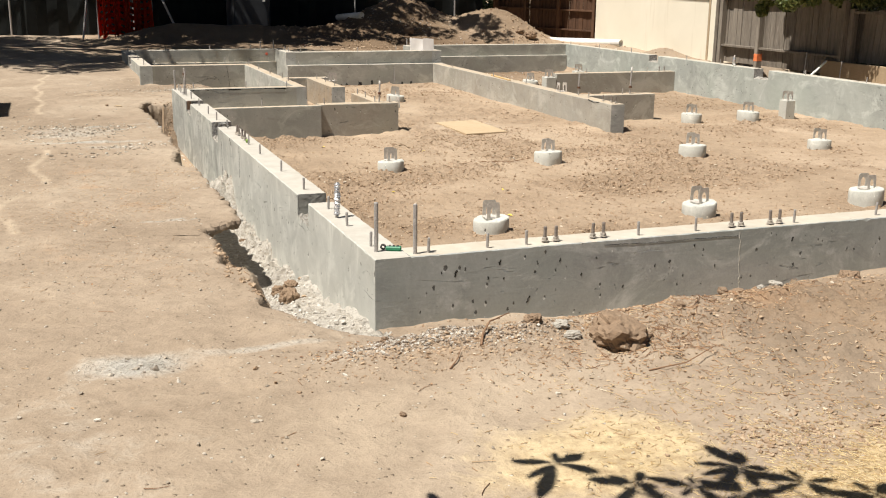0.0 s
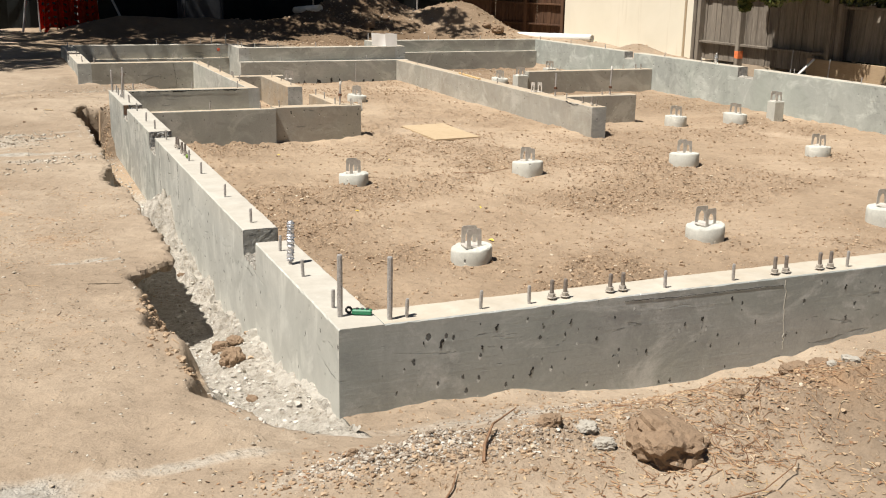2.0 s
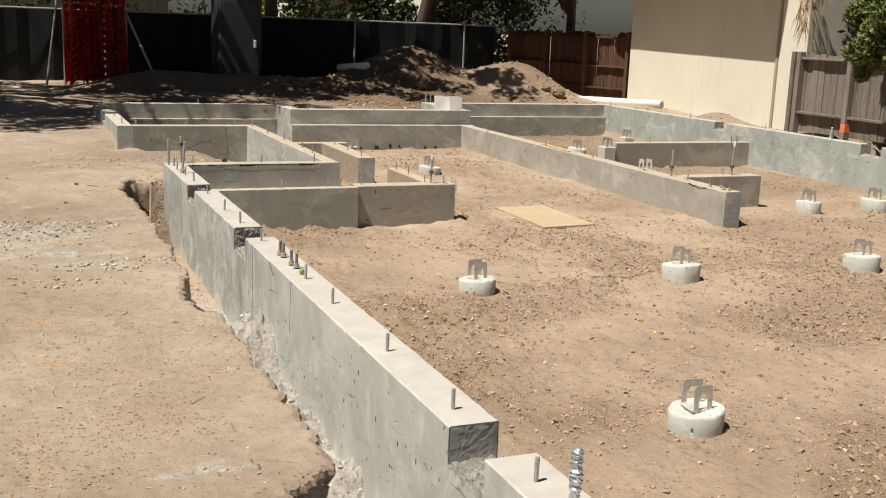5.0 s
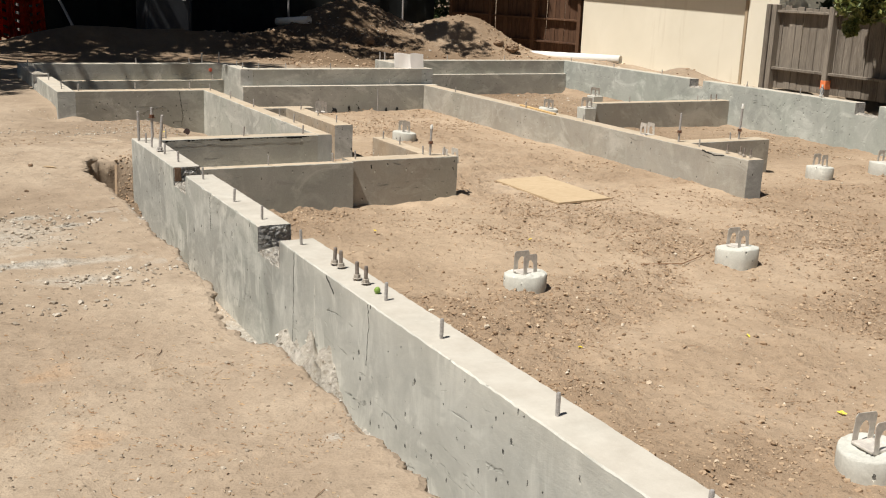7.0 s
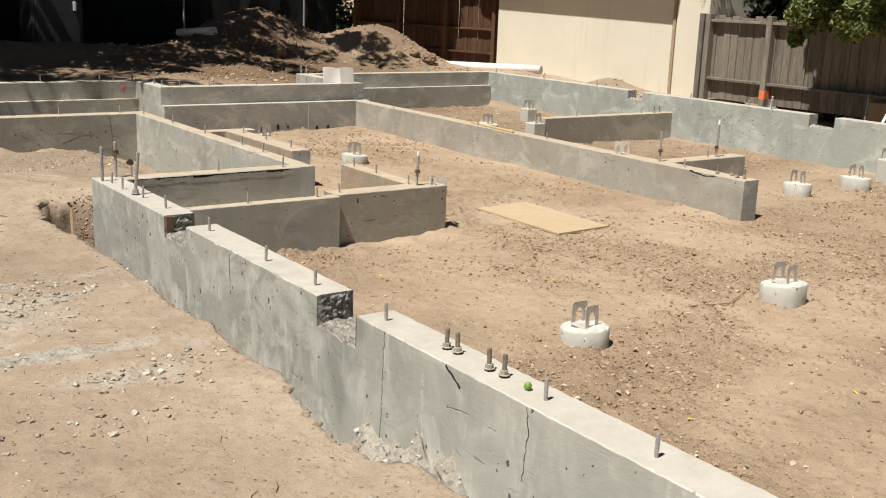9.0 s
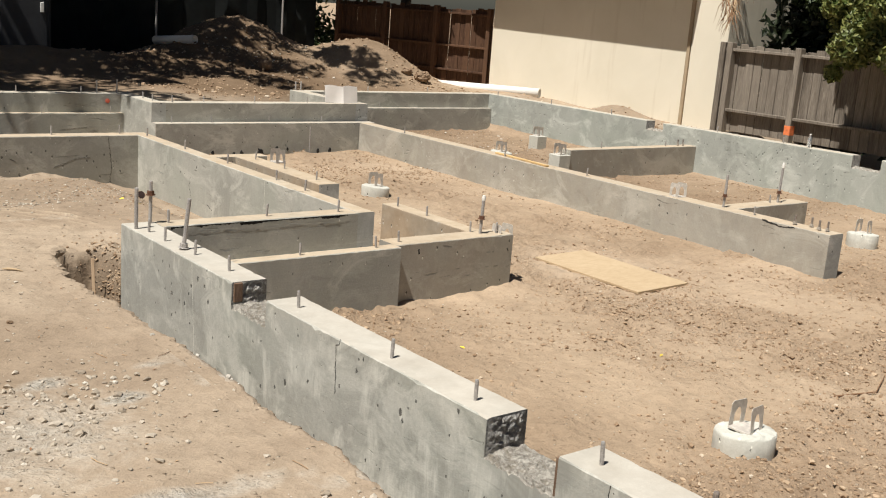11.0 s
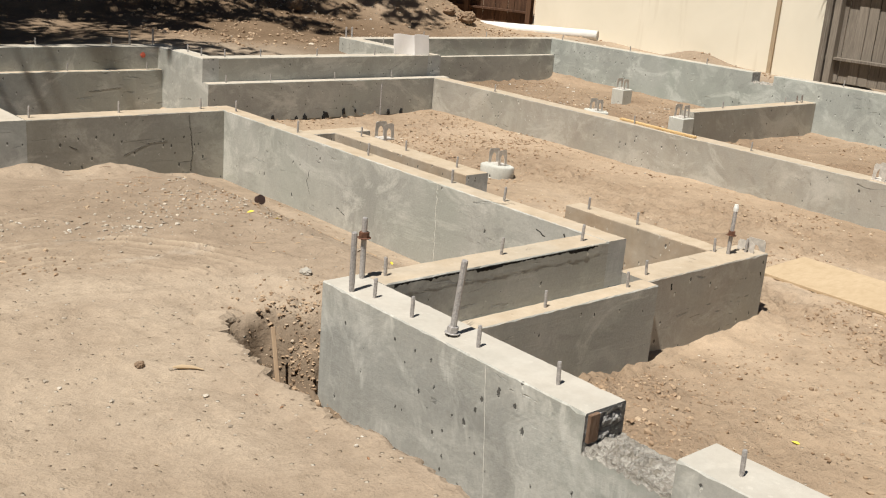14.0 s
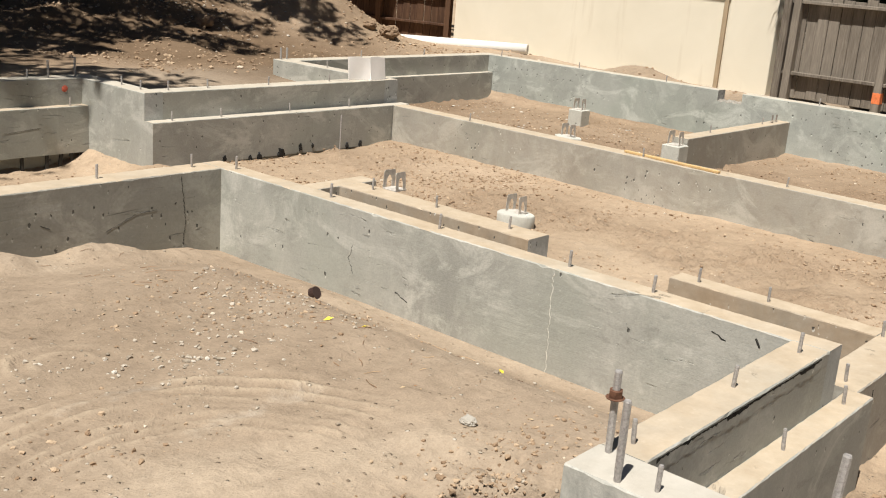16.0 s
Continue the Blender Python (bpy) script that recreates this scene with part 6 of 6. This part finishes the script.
def hedge(name, x0, x1, y, z1, mat, label, seed, n=40, r=0.55):
    rnd = random.Random(seed)
    e = tagged(new(name), label, "hedge")
    cl = [((K * rnd.uniform(x0, x1), K * (y + rnd.uniform(-0.4, 0.4)), K * (0.4 + (z1 - 0.4) * rnd.random() ** 0.7)), r * rnd.uniform(0.7, 1.3)) for _ in range(n)]
    leaf_cloud("foliage", cl, 90, 0.1, mat, e, seed)
    return e


hedge("hedge", -9, 14, 27.0, 4.6, LEAF, "dense dark hedge behind the screened fence", 21, 230, 1.05)
hedge("hedge", 8.95, 11.0, 23.9, 3.6, LEAF, "dark bushes behind the redwood fence", 25, 70, 0.5)
hedge("hedge", 5.4, 8.3, 24.3, 3.4, LEAF, "dark bushes behind the screened fence", 26, 60, 0.5)
# two added shrubs whose near-black leaves paint the deep shade above the fence
hedge("hedge", 10.5, 11.6, 13.2, 2.9, SHADE_LEAF, "near-black shrub added for the deep shade by the house", 28, 60, 0.4)
hedge("hedge", 10.2, 11.4, 12.2, 2.4, SHADE_LEAF, "near-black shrub added for the deep shade behind the fence", 29, 60, 0.4)
hedge("shrub", 4.2, 5.0, 24.6, 1.95, LIGHT_LEAF, "sunlit yellow green shrub beyond the fence", 22, 10, 0.4)
hedge("shrub", 5.6, 7.4, 24.8, 1.9, LIGHT_LEAF, "sunlit yellow green shrub beyond the fence", 23, 14, 0.4)

# houses beyond the fence
for x0, x1, y0, y1, z, mat, label in ((6.9, 8.6, 28.5, 32, 2.3, STUCCO, "cream house far behind the fence"), (-3.0, 3.6, 28, 33, 2.2, plain_material("grey siding", (0.35, 0.36, 0.38), 0.8, 0, 0.15, 3), "grey house far behind the fence"), (10.6, 12.0, 29.0, 33, 2.6, STUCCO, "cream house far behind the fence")):
    h = tagged(new("house"), label, "house", "houses beyond the fence")
    bm = bmesh.new()
    box(bm, x0 * K, x1 * K, y0 * K, y1 * K, 0.2, z * K)
    part("wall", bm, mat, h)
    bm = bmesh.new()
    ridge = (y0 + y1) / 2
    prof = [(y0 - 0.4, z - 0.05), (ridge, z + 1.1), (y1 + 0.4, z - 0.05), (y1 + 0.4, z - 0.15), (ridge, z + 0.95), (y0 - 0.4, z - 0.15)]
    a = [bm.verts.new(u(x0 - 0.3, yy, zz)) for yy, zz in prof]
    b = [bm.verts.new(u(x1 + 0.3, yy, zz)) for yy, zz in prof]
    for k in range(6):
        bm.faces.new((a[k], a[(k + 1) % 6], b[(k + 1) % 6], b[k]))
    bm.faces.new(a)
    bm.faces.new(b[::-1])
    bmesh.ops.recalc_face_normals(bm, faces=bm.faces)
    part("roof", bm, ROOF, h)


# house beside the yard, out of view, whose eave shades the dirt
side = tagged(new("house"), "plain cream stucco house beside the yard", "house")
bm = bmesh.new()
box(bm, -6.0 * K, -1.85 * K, 4.6 * K, 10.5 * K, -0.2, 2.05 * K, 0.01)
part("wall", bm, STUCCO, side)
bm = bmesh.new()
prof = [(-1.33, 1.98), (-1.33, 2.08), (-3.9, 3.1), (-6.5, 2.08), (-6.5, 1.98), (-3.9, 2.97)]
a = [bm.verts.new(u(x, 4.3, z)) for x, z in prof]
b = [bm.verts.new(u(x, 9.62, z)) for x, z in prof]
for k in range(6):
    bm.faces.new((a[k], a[(k + 1) % 6], b[(k + 1) % 6], b[k]))
bm.faces.new(a)
bm.faces.new(b[::-1])
bmesh.ops.recalc_face_normals(bm, faces=bm.faces)
part("roof", bm, ROOF, side, "dark shingle roof with an eave")
# unseen slab added at the house's end to widen the cast shadow
bm = bmesh.new()
box(bm, -6.5 * K, -1.17 * K, 9.63 * K, 10.72 * K, 2.0 * K, 2.1 * K, 0.01)
part("porch_roof", bm, ROOF, side, "flat dark slab added to widen the roof's shadow")

# plant overhead near the start, whose palmate leaves shade the dirt
def palmate_tree():
    """Leaves of drooping leaflets on long stalks; each leaf hangs in the sun's line over the dirt that it shades."""
    e = tagged(new("tree"), "young tree with palmate leaves beside the yard", "tree")
    rnd = random.Random(9)
    z0 = height_at(1.5, 0.1) * K - 0.1
    base = Vector((1.5 * K, 0.1 * K, z0))
    top = Vector((0.55 * K, 0.85 * K, 3.15))
    bm = bmesh.new()
    tube(bm, [base, base.lerp(top, 0.3) + Vector((0.05, 0.0, 0.5)), base.lerp(top, 0.7) + Vector((0.05, 0.05, 0.35)), top], [0.09, 0.075, 0.05, 0.03], 10)
    part("trunk", bm, BARK, e)
    lb = bmesh.new()
    slope = SUN / SUN.z
    for gx_, gy_, h, size, turn, n_ in ((1.065, 2.19, 2.55, 0.165, 0.3, 6), (1.20, 2.03, 2.65, 0.13, 0.9, 7), (1.33, 1.97, 2.6, 0.12, 0.2, 7), (1.50, 2.02, 2.5, 0.15, 0.5, 7), (1.60, 1.90, 2.6, 0.15, 0.1, 7),
                                         (0.70, 2.07, 2.6, 0.15, 0.8, 6), (1.42, 1.90, 2.7, 0.13, 1.2, 7), (1.10, 1.88, 2.6, 0.14, 0.4, 7), (1.72, 1.80, 2.6, 0.15, 0.6, 7), (1.25, 1.78, 2.55, 0.15, 0.2, 7), (0.88, 1.85, 2.7, 0.15, 0.2, 7), (1.5, 1.7, 2.6, 0.16, 0.0, 7)):
        end = Vector((gx_ * K, gy_ * K, 0.49)) + slope * (h - 0.49)
        bm = bmesh.new()
        tube(bm, [top, top.lerp(end, 0.5) + Vector((0.1, 0, 0.15)), end], [0.012, 0.008, 0.004], 5)
        part("limb", bm, BARK, e)
        for j in range(n_):
            a = turn + j * 2 * math.pi / n_ + rnd.uniform(-0.4, 0.4)
            d = Vector((math.cos(a), math.sin(a), rnd.uniform(-0.9, 0.0)))
            w = Vector((-math.sin(a), math.cos(a), rnd.uniform(-0.3, 0.3)))
            L = size * rnd.uniform(0.6, 1.15)
            f = lambda t, q: end + d * L * t + w * L * q + Vector((0, 0, -0.12 * L * t * t))
            prof = ((0.06, 0.02), (0.35, 0.13), (0.65, 0.17), (0.88, 0.1), (1.0, 0.0))
            lb.faces.new([lb.verts.new(f(t, q)) for t, q in prof] + [lb.verts.new(f(t, -q)) for t, q in prof[-2::-1]])
    part("crown", lb, LEAF, e)


palmate_tree()


# ---- earth crust that overhangs the pits ----
def crust(pts, back, label, seed, thick=0.035, wild=0.012):
    """A ragged lip of hard earth along plan points, reaching back over the yard."""
    rnd = random.Random(seed)
    pts = [Vector((x, y, 0)) for x, y in pts]
    length = [0.0]
    for a, b in zip(pts, pts[1:]):
        length.append(length[-1] + (b - a).length)
    n = int(length[-1] / 0.009)
    bm = bmesh.new()
    rows = []
    for k in range(n + 1):
        s = length[-1] * k / n
        i = max(j for j in range(len(pts) - 1) if length[j] <= s + 1e-9)
        p = pts[i].lerp(pts[i + 1], (s - length[i]) / (length[i + 1] - length[i]))
        d = pts[min(i + 1, len(pts) - 1)] - pts[i]
        q = pts[max(i - 1, 0)]
        d = (d.normalized() + (pts[i] - q).normalized() * (0.5 if i else 0)).normalized()
        nrm = Vector((-d.y, d.x, 0))
        jag = wild * noise.fractal(Vector((s * 14, seed, 0)), 0.6, 2.0, 4) + 0.002 * rnd.uniform(-1, 1)
        row = []
        k1 = noise.fractal(Vector((s * 9, seed, 4)), 0.6, 2.0, 5)
        k2 = noise.fractal(Vector((s * 13, seed, 9)), 0.6, 2.0, 5)
        for w, dz, low in ((back, -0.03, 0), (back * 0.7, 0.001, 0), (0.025, 0.002, 0), (0.004, -0.006 - 0.006 * abs(k2), 0), (0.006 * k1, -0.45 * thick, 1), (0.018 + 0.016 * k2, -thick * (1 + 0.35 * k1), 1), (back * 0.7, -thick * 1.3, 1)):
            c = p + nrm * (w + jag * (1 if w < 0.05 else 0))
            z = yard_height(c.x, c.y)
            row.append(bm.verts.new(Vector((c.x, c.y, z + dz)) * K))
        rows.append(row)
    for a, b in zip(rows, rows[1:]):
        for j in range(6):
            bm.faces.new((a[j], a[j + 1], b[j + 1], b[j]))
    bmesh.ops.recalc_face_normals(bm, faces=bm.faces)
    return part("earth_lip", bm, DIRT, ground, label)


def yard_height(x, y):
    """The undug yard."""
    x, y = np.array([float(x)]), np.array([float(y)])
    return float((YARD + 0.03 * fbm(x, y, 0.8, 4, 0.5, 11) + 0.010 * fbm(x, y, 6.0, 4, 0.6, 23))[0])


crust(((0.585, 4.90), (0.60, 4.99), (0.645, 5.07), (0.715, 5.125), (0.785, 5.17), (0.815, 5.25), (0.81, 5.4), (0.815, 5.6), (0.80, 5.8), (0.81, 5.95), (0.805, 6.05)), 0.34, "overhanging lip of dry earth above the pit", 2, 0.05, 0.03)
crust(((0.76, 9.78), (0.75, 9.92), (0.745, 10.06), (0.75, 10.18), (0.775, 10.33), (0.80, 10.44), (0.84, 10.52), (0.88, 10.57)), 0.13, "overhanging lip of dry earth at the wall corner", 5, 0.05, 0.04)
crust(((0.79, 6.02), (0.785, 6.2), (0.79, 6.7), (0.765, 6.84), (0.73, 6.9), (0.705, 7.05), (0.71, 7.2), (0.745, 7.36), (0.765, 7.45), (0.785, 7.6), (0.775, 7.85), (0.79, 8.1), (0.775, 8.43), (0.785, 8.94), (0.78, 9.36), (0.765, 9.80)), 0.1, "ragged lip of dry earth along the trench", 8, 0.03, 0.022)

# ---- joints and cracks in the concrete ----
# near-black ribbons on the faces paint the shade inside cracks, slots and holes
LINE = plain_material("crack shadow", (0.035, 0.033, 0.03), 0.95, 0, 0.3, 60)
PALE_LINE = plain_material("lime seam", (0.6, 0.58, 0.52), 0.9, 0, 0.15, 60)


def crack(wall_name, side, at, pts, width, seed, mat=None, jag=0.004):
    """A ragged seam on a wall's face: side 'x' or 'y', its place, and (along, height) points of the plan."""
    rnd = random.Random(seed)
    bm = bmesh.new()
    path = []
    for (a, z), (b, w) in zip(pts, pts[1:]):
        k = max(2, int(math.hypot(b - a, w - z) / 0.012))
        path += [(a + (b - a) * j / k + rnd.uniform(-jag, jag), z + (w - z) * j / k + rnd.uniform(-jag, jag)) for j in range(k)]
    path.append(pts[-1])
    rows = []
    for k, (a, z) in enumerate(path):
        p, q = path[max(k - 1, 0)], path[min(k + 1, len(path) - 1)]
        d = Vector((q[0] - p[0], q[1] - p[1])).normalized()
        w = width / K * rnd.uniform(0.35, 1.0) * 0.5
        row = []
        for s, out in ((-1, 0.0), (0, 0.0012), (1, 0.0)):
            aa, zz = a - d.y * w * s, z + d.x * w * s
            off = at - (out + 0.0005) / K
            row.append(bm.verts.new(u(off, aa, zz) if side == "x" else u(aa, off, zz)))
        rows.append(row)
    for a, b in zip(rows, rows[1:]):
        for j in range(2):
            bm.faces.new((a[j], a[j + 1], b[j + 1], b[j]))
    return part("seam", bm, mat or LINE, bpy.data.objects[wall_name], "thin ragged seam")


crack("wall_left", "x", 1.06, ((9.62, 0.51), (9.60, 0.31), (9.575, 0.06)), 0.004, 1, PALE_LINE, 0.001)
crack("wall_left", "x", 1.06, ((8.535, 0.515), (8.56, 0.49), (8.555, 0.33)), 0.006, 2)
crack("wall_left", "x", 1.06, ((7.385, 0.512), (7.39, 0.3), (7.40, 0.06)), 0.005, 3)
crack("wall_left", "x", 1.06, ((6.69, 0.512), (6.675, 0.45), (6.69, 0.3)), 0.006, 4)
crack("wall_left", "x", 1.06, ((7.165, 0.44), (7.16, 0.1)), 0.012, 5, PALE_LINE)
crack("wall_left", "x", 1.06, ((7.05, 0.505), (6.98, 0.46)), 0.016, 6)
crack("wall_front", "y", 3.715, ((2.05, 0.497), (2.24, 0.490), (2.5, 0.488), (2.71, 0.486)), 0.0045, 7, None, 0.002)
crack("wall_front", "y", 3.715, ((2.72, 0.5), (2.735, 0.24)), 0.006, 8, PALE_LINE)
for k, (x, z, s) in enumerate(((1.39, 0.43, 0.03), (1.71, 0.295, 0.03), (1.58, 0.463, 0.018), (1.33, 0.44, 0.01), (1.6, 0.39, 0.01), (1.53, 0.40, 0.012), (2.37, 0.40, 0.012), (2.49, 0.46, 0.014), (2.30, 0.39, 0.01), (2.6, 0.36, 0.012), (1.95, 0.38, 0.01), (1.85, 0.45, 0.012), (2.15, 0.31, 0.01), (3.0, 0.45, 0.02), (3.31, 0.38, 0.016))):
    crack("wall_front", "y", 3.715, ((x - s * 0.2, z - s * 0.5), (x, z), (x + s * 0.15, z + s * 0.5)), 0.007 + s * 0.3, 20 + k)
crack("wall_inset", "x", 2.245, ((11.21, 0.505), (11.205, 0.3), (11.2, 0.12)), 0.006, 40, PALE_LINE)
crack("wall_inset", "x", 2.245, ((11.95, 0.225), (11.88, 0.20)), 0.008, 41)
crack("wall_inset", "x", 2.245, ((10.60, 0.47), (10.55, 0.45)), 0.012, 42)
crack("wall_inset", "x", 2.245, ((10.46, 0.485), (10.44, 0.46)), 0.012, 43)
crack("wall_inset", "x", 2.245, ((12.2, 0.36), (12.22, 0.3), (12.19, 0.24)), 0.004, 44)
crack("wall_wing_front", "y", 13.07, ((2.03, 0.5), (2.05, 0.3), (2.04, 0.2)), 0.005, 45)
crack("wall_wing_front", "y", 13.07, ((1.65, 0.3), (1.8, 0.36), (1.9, 0.365)), 0.0035, 46, None, 0.002)
crack("wall_wing_front", "y", 13.07, ((1.36, 0.37), (1.40, 0.35)), 0.008, 47)
crack("wall_ledge_back", "y", 15.035, ((4.1, 0.05), (4.35, 0.075), (4.44, 0.12), (4.53, 0.13), (4.62, 0.09), (4.76, 0.075)), 0.005, 48, None, 0.002)
crack("wall_ledge_back", "y", 15.035, ((3.72, 0.3), (3.72, 0.05)), 0.006, 49)
crack("wall_ledge_back", "y", 15.035, ((5.05, 0.06), (5.12, 0.18), (5.22, 0.25), (5.27, 0.33)), 0.004, 50, PALE_LINE, 0.002)
crack("wall_ledge_wing", "y", 15.80, ((2.6, 0.18), (2.85, 0.2)), 0.004, 51, None, 0.002)
crack("wall_inner", "x", 5.345, ((9.72, 0.33), (9.85, 0.315), (9.98, 0.333)), 0.02, 52)
crack("wall_low_cross_end", "y", 10.198, ((2.62, 0.30), (2.625, 0.275)), 0.016, 53)
crack("wall_low_cross_end", "y", 10.198, ((3.25, 0.26), (3.26, 0.24)), 0.014, 54)

# black membrane that peels under the edge of the return wall
bm = bmesh.new()
rnd = random.Random(12)
rows = []
for k in range(90):
    x = 1.24 + 0.94 * k / 89
    low = TOP - 0.007 - 0.006 * rnd.random() - 0.007 * (noise.noise(Vector((x * 7, 0, 0))) > 0.1)
    rows.append([bm.verts.new(u(x, 10.2285 - 0.002 * rnd.random(), z)) for z in (TOP - 0.004, low)])
for a, b in zip(rows, rows[1:]):
    bm.faces.new((a[0], a[1], b[1], b[0]))
bmesh.ops.solidify(bm, geom=bm.faces[:], thickness=0.002)
part("membrane", bm, LINE, bpy.data.objects["wall_return"], "torn black membrane strip")

# orange survey mark and dark cup
bm = bmesh.new()
tube(bm, [u(3.08, 15.879, 0.445), u(3.08, 15.8785, 0.445), u(3.08, 15.876, 0.445)], [0.03, 0.026, 0.004], 9)
part("paint_mark", bm, plain_material("red spray paint", (0.7, 0.16, 0.1), 0.8, 0, 0.3, 40), bpy.data.objects["wall_back_wing"], "red spray paint dot")
bm = bmesh.new()
tube(bm, [(0, 0, 0), (0, 0, 0.03)], 0.03, 14)
cup = thing("pipe_cap", bm, plain_material("dark brown plastic", (0.05, 0.03, 0.025), 0.5, 0, 0.3, 30), "small dark brown pipe cap on the dirt", "cap")
cup.matrix_basis = pose(1.80 * K, 11.95 * K, height_at(1.80, 11.95) * K + 0.02, 60, 20, 0)

# wood scrap by the corner pit
bm = bmesh.new()
tube(bm, [(-0.05, 0, 0.004), (-0.02, 0.006, 0.006), (0.02, 0.004, 0.007), (0.055, -0.004, 0.004)], [0.003, 0.008, 0.006, 0.002], 6)
scrap = thing("wood_scrap", bm, OSB, "pale splinter of wood on the dirt", "scrap")
scrap.matrix_basis = pose(0.56 * K, 10.25 * K, height_at(0.56, 10.25) * K + 0.002, 0, 4, -30)


# ---- dry frond that hangs at the house's end wall ----
def dry_frond(x, y, z, seed):
    rnd = random.Random(seed)
    e = tagged(new("dry_frond"), "grey-brown dry palm frond hanging by the house wall", "frond")
    bm = bmesh.new()
    stem = [u(x + 0.35, y + 0.02, z + 0.5), u(x + 0.12, y, z + 0.52), u(x, y, z + 0.35), u(x - 0.03, y - 0.01, z)]
    tube(bm, stem, [0.014, 0.012, 0.008, 0.004], 6)
    part("stem", bm, TWIG, e)
    bm = bmesh.new()
    for k in range(70):
        t = rnd.random()
        i = min(2, int(t * 3))
        p = stem[i].lerp(stem[i + 1], t * 3 - i)
        q = p + Vector((rnd.gauss(0, 0.05), rnd.gauss(0, 0.1), -rnd.uniform(0.15, 0.5)))
        tube(bm, [p, p.lerp(q, 0.4) + Vector((0, rnd.gauss(0, 0.03), 0.02)), q], [0.006, 0.007, 0.001], 4)
    part("foliage", bm, LEAF_DRY, e, "shrivelled hanging leaf blades")


dry_frond(9.62, 13.66, 1.72, 3)
dry_frond(9.6, 13.74, 1.82, 4)

# dark formwork left under the ledge of the wing wall, tar that seeps under the back ledge
for k, x in enumerate((2.02, 2.24, 2.46, 2.72, 2.9, 3.0, 3.08, 3.16)):
    bm = bmesh.new()
    box(bm, -0.016, 0.016, -0.006, 0.006, -0.12, 0.05, 0.002)
    o = part("form_strip", bm, LINE, bpy.data.objects["wall_ledge_wing"], "dark strip of old formwork")
    o.matrix_basis = pose(x * K, 15.81 * K, -0.015, 0, 6 * (k % 3) - 3, 0)
TAR = plain_material("black tar", (0.012, 0.012, 0.012), 0.5, 0, 0.3, 40)
for k, (x, z, w) in enumerate(((3.78, 0.05, 0.03), (4.08, 0.03, 0.045), (4.28, 0.04, 0.06), (4.46, 0.075, 0.035), (4.58, 0.075, 0.02), (4.93, 0.05, 0.03), (5.07, 0.045, 0.04), (4.0, 0.03, 0.03))):
    bm = bmesh.new()
    bmesh.ops.create_icosphere(bm, subdivisions=3, radius=1.0)
    for v in bm.verts:
        v.co = v.co * (1 + 0.45 * noise.fractal(v.co * 1.6 + Vector((k, 0, 0)), 0.6, 2.0, 4))
        v.co = Vector((v.co.x * w * 0.6, v.co.y * 0.012, v.co.z * w))
    o = part("tar_seep", bm, TAR, bpy.data.objects["wall_ledge_back"], "black seep of tar")
    o.matrix_basis = pose(x * K, (15.035 - 0.045 * (x - 3.21) / 2.39) * K - 0.004, z * K)


SQUEEZED = dirt_material("squeezed concrete", (0.52, 0.49, 0.44), (0.44, 0.412, 0.365), (0.35, 0.322, 0.28), 0.7)


# ---- lime-white concrete squeezed out along the foot of the long wall ----
def foot_spill(y0, y1, seed):
    rng = np.random.default_rng(seed)
    n = int((y1 - y0) / 0.008)
    y = np.linspace(y0, y1, n)
    wide = np.clip(0.03 + 0.04 * fbm(y, y * 0, 5.0, 4, 0.65, seed) + 0.004 * rng.uniform(-1, 1, n), 0.006, 0.08)
    tall = np.clip(0.012 + 0.04 * fbm(y, y * 0, 6.0, 4, 0.7, seed + 1) + 0.003 * rng.uniform(-1, 1, n), 0.001, 0.05)
    rows = []
    for w, z in ((0.0, 1.0), (0.3, 0.9), (0.6, 0.62), (0.85, 0.3), (1.0, -0.6)):
        x = 1.062 - wide * w + 0.003 * rng.uniform(-1, 1, n) * (w > 0)
        rows.append(np.stack((x, y, ground_height(np.minimum(x, 1.04), y) + tall * z + 0.003 * rng.uniform(-1, 1, n)), -1))
    v = np.stack(rows, 1).reshape(-1, 3) * K
    f = np.array([(5 * i + j, 5 * i + j + 1, 5 * i + j + 6, 5 * i + j + 5) for i in range(n - 1) for j in range(4)])
    ob = from_arrays("concrete_spill", v, f, SQUEEZED)
    return tagged(ob, "ragged white concrete squeezed out along the wall foot", "concrete spill", kind="structure")


foot_spill(3.5, 6.85, 411)
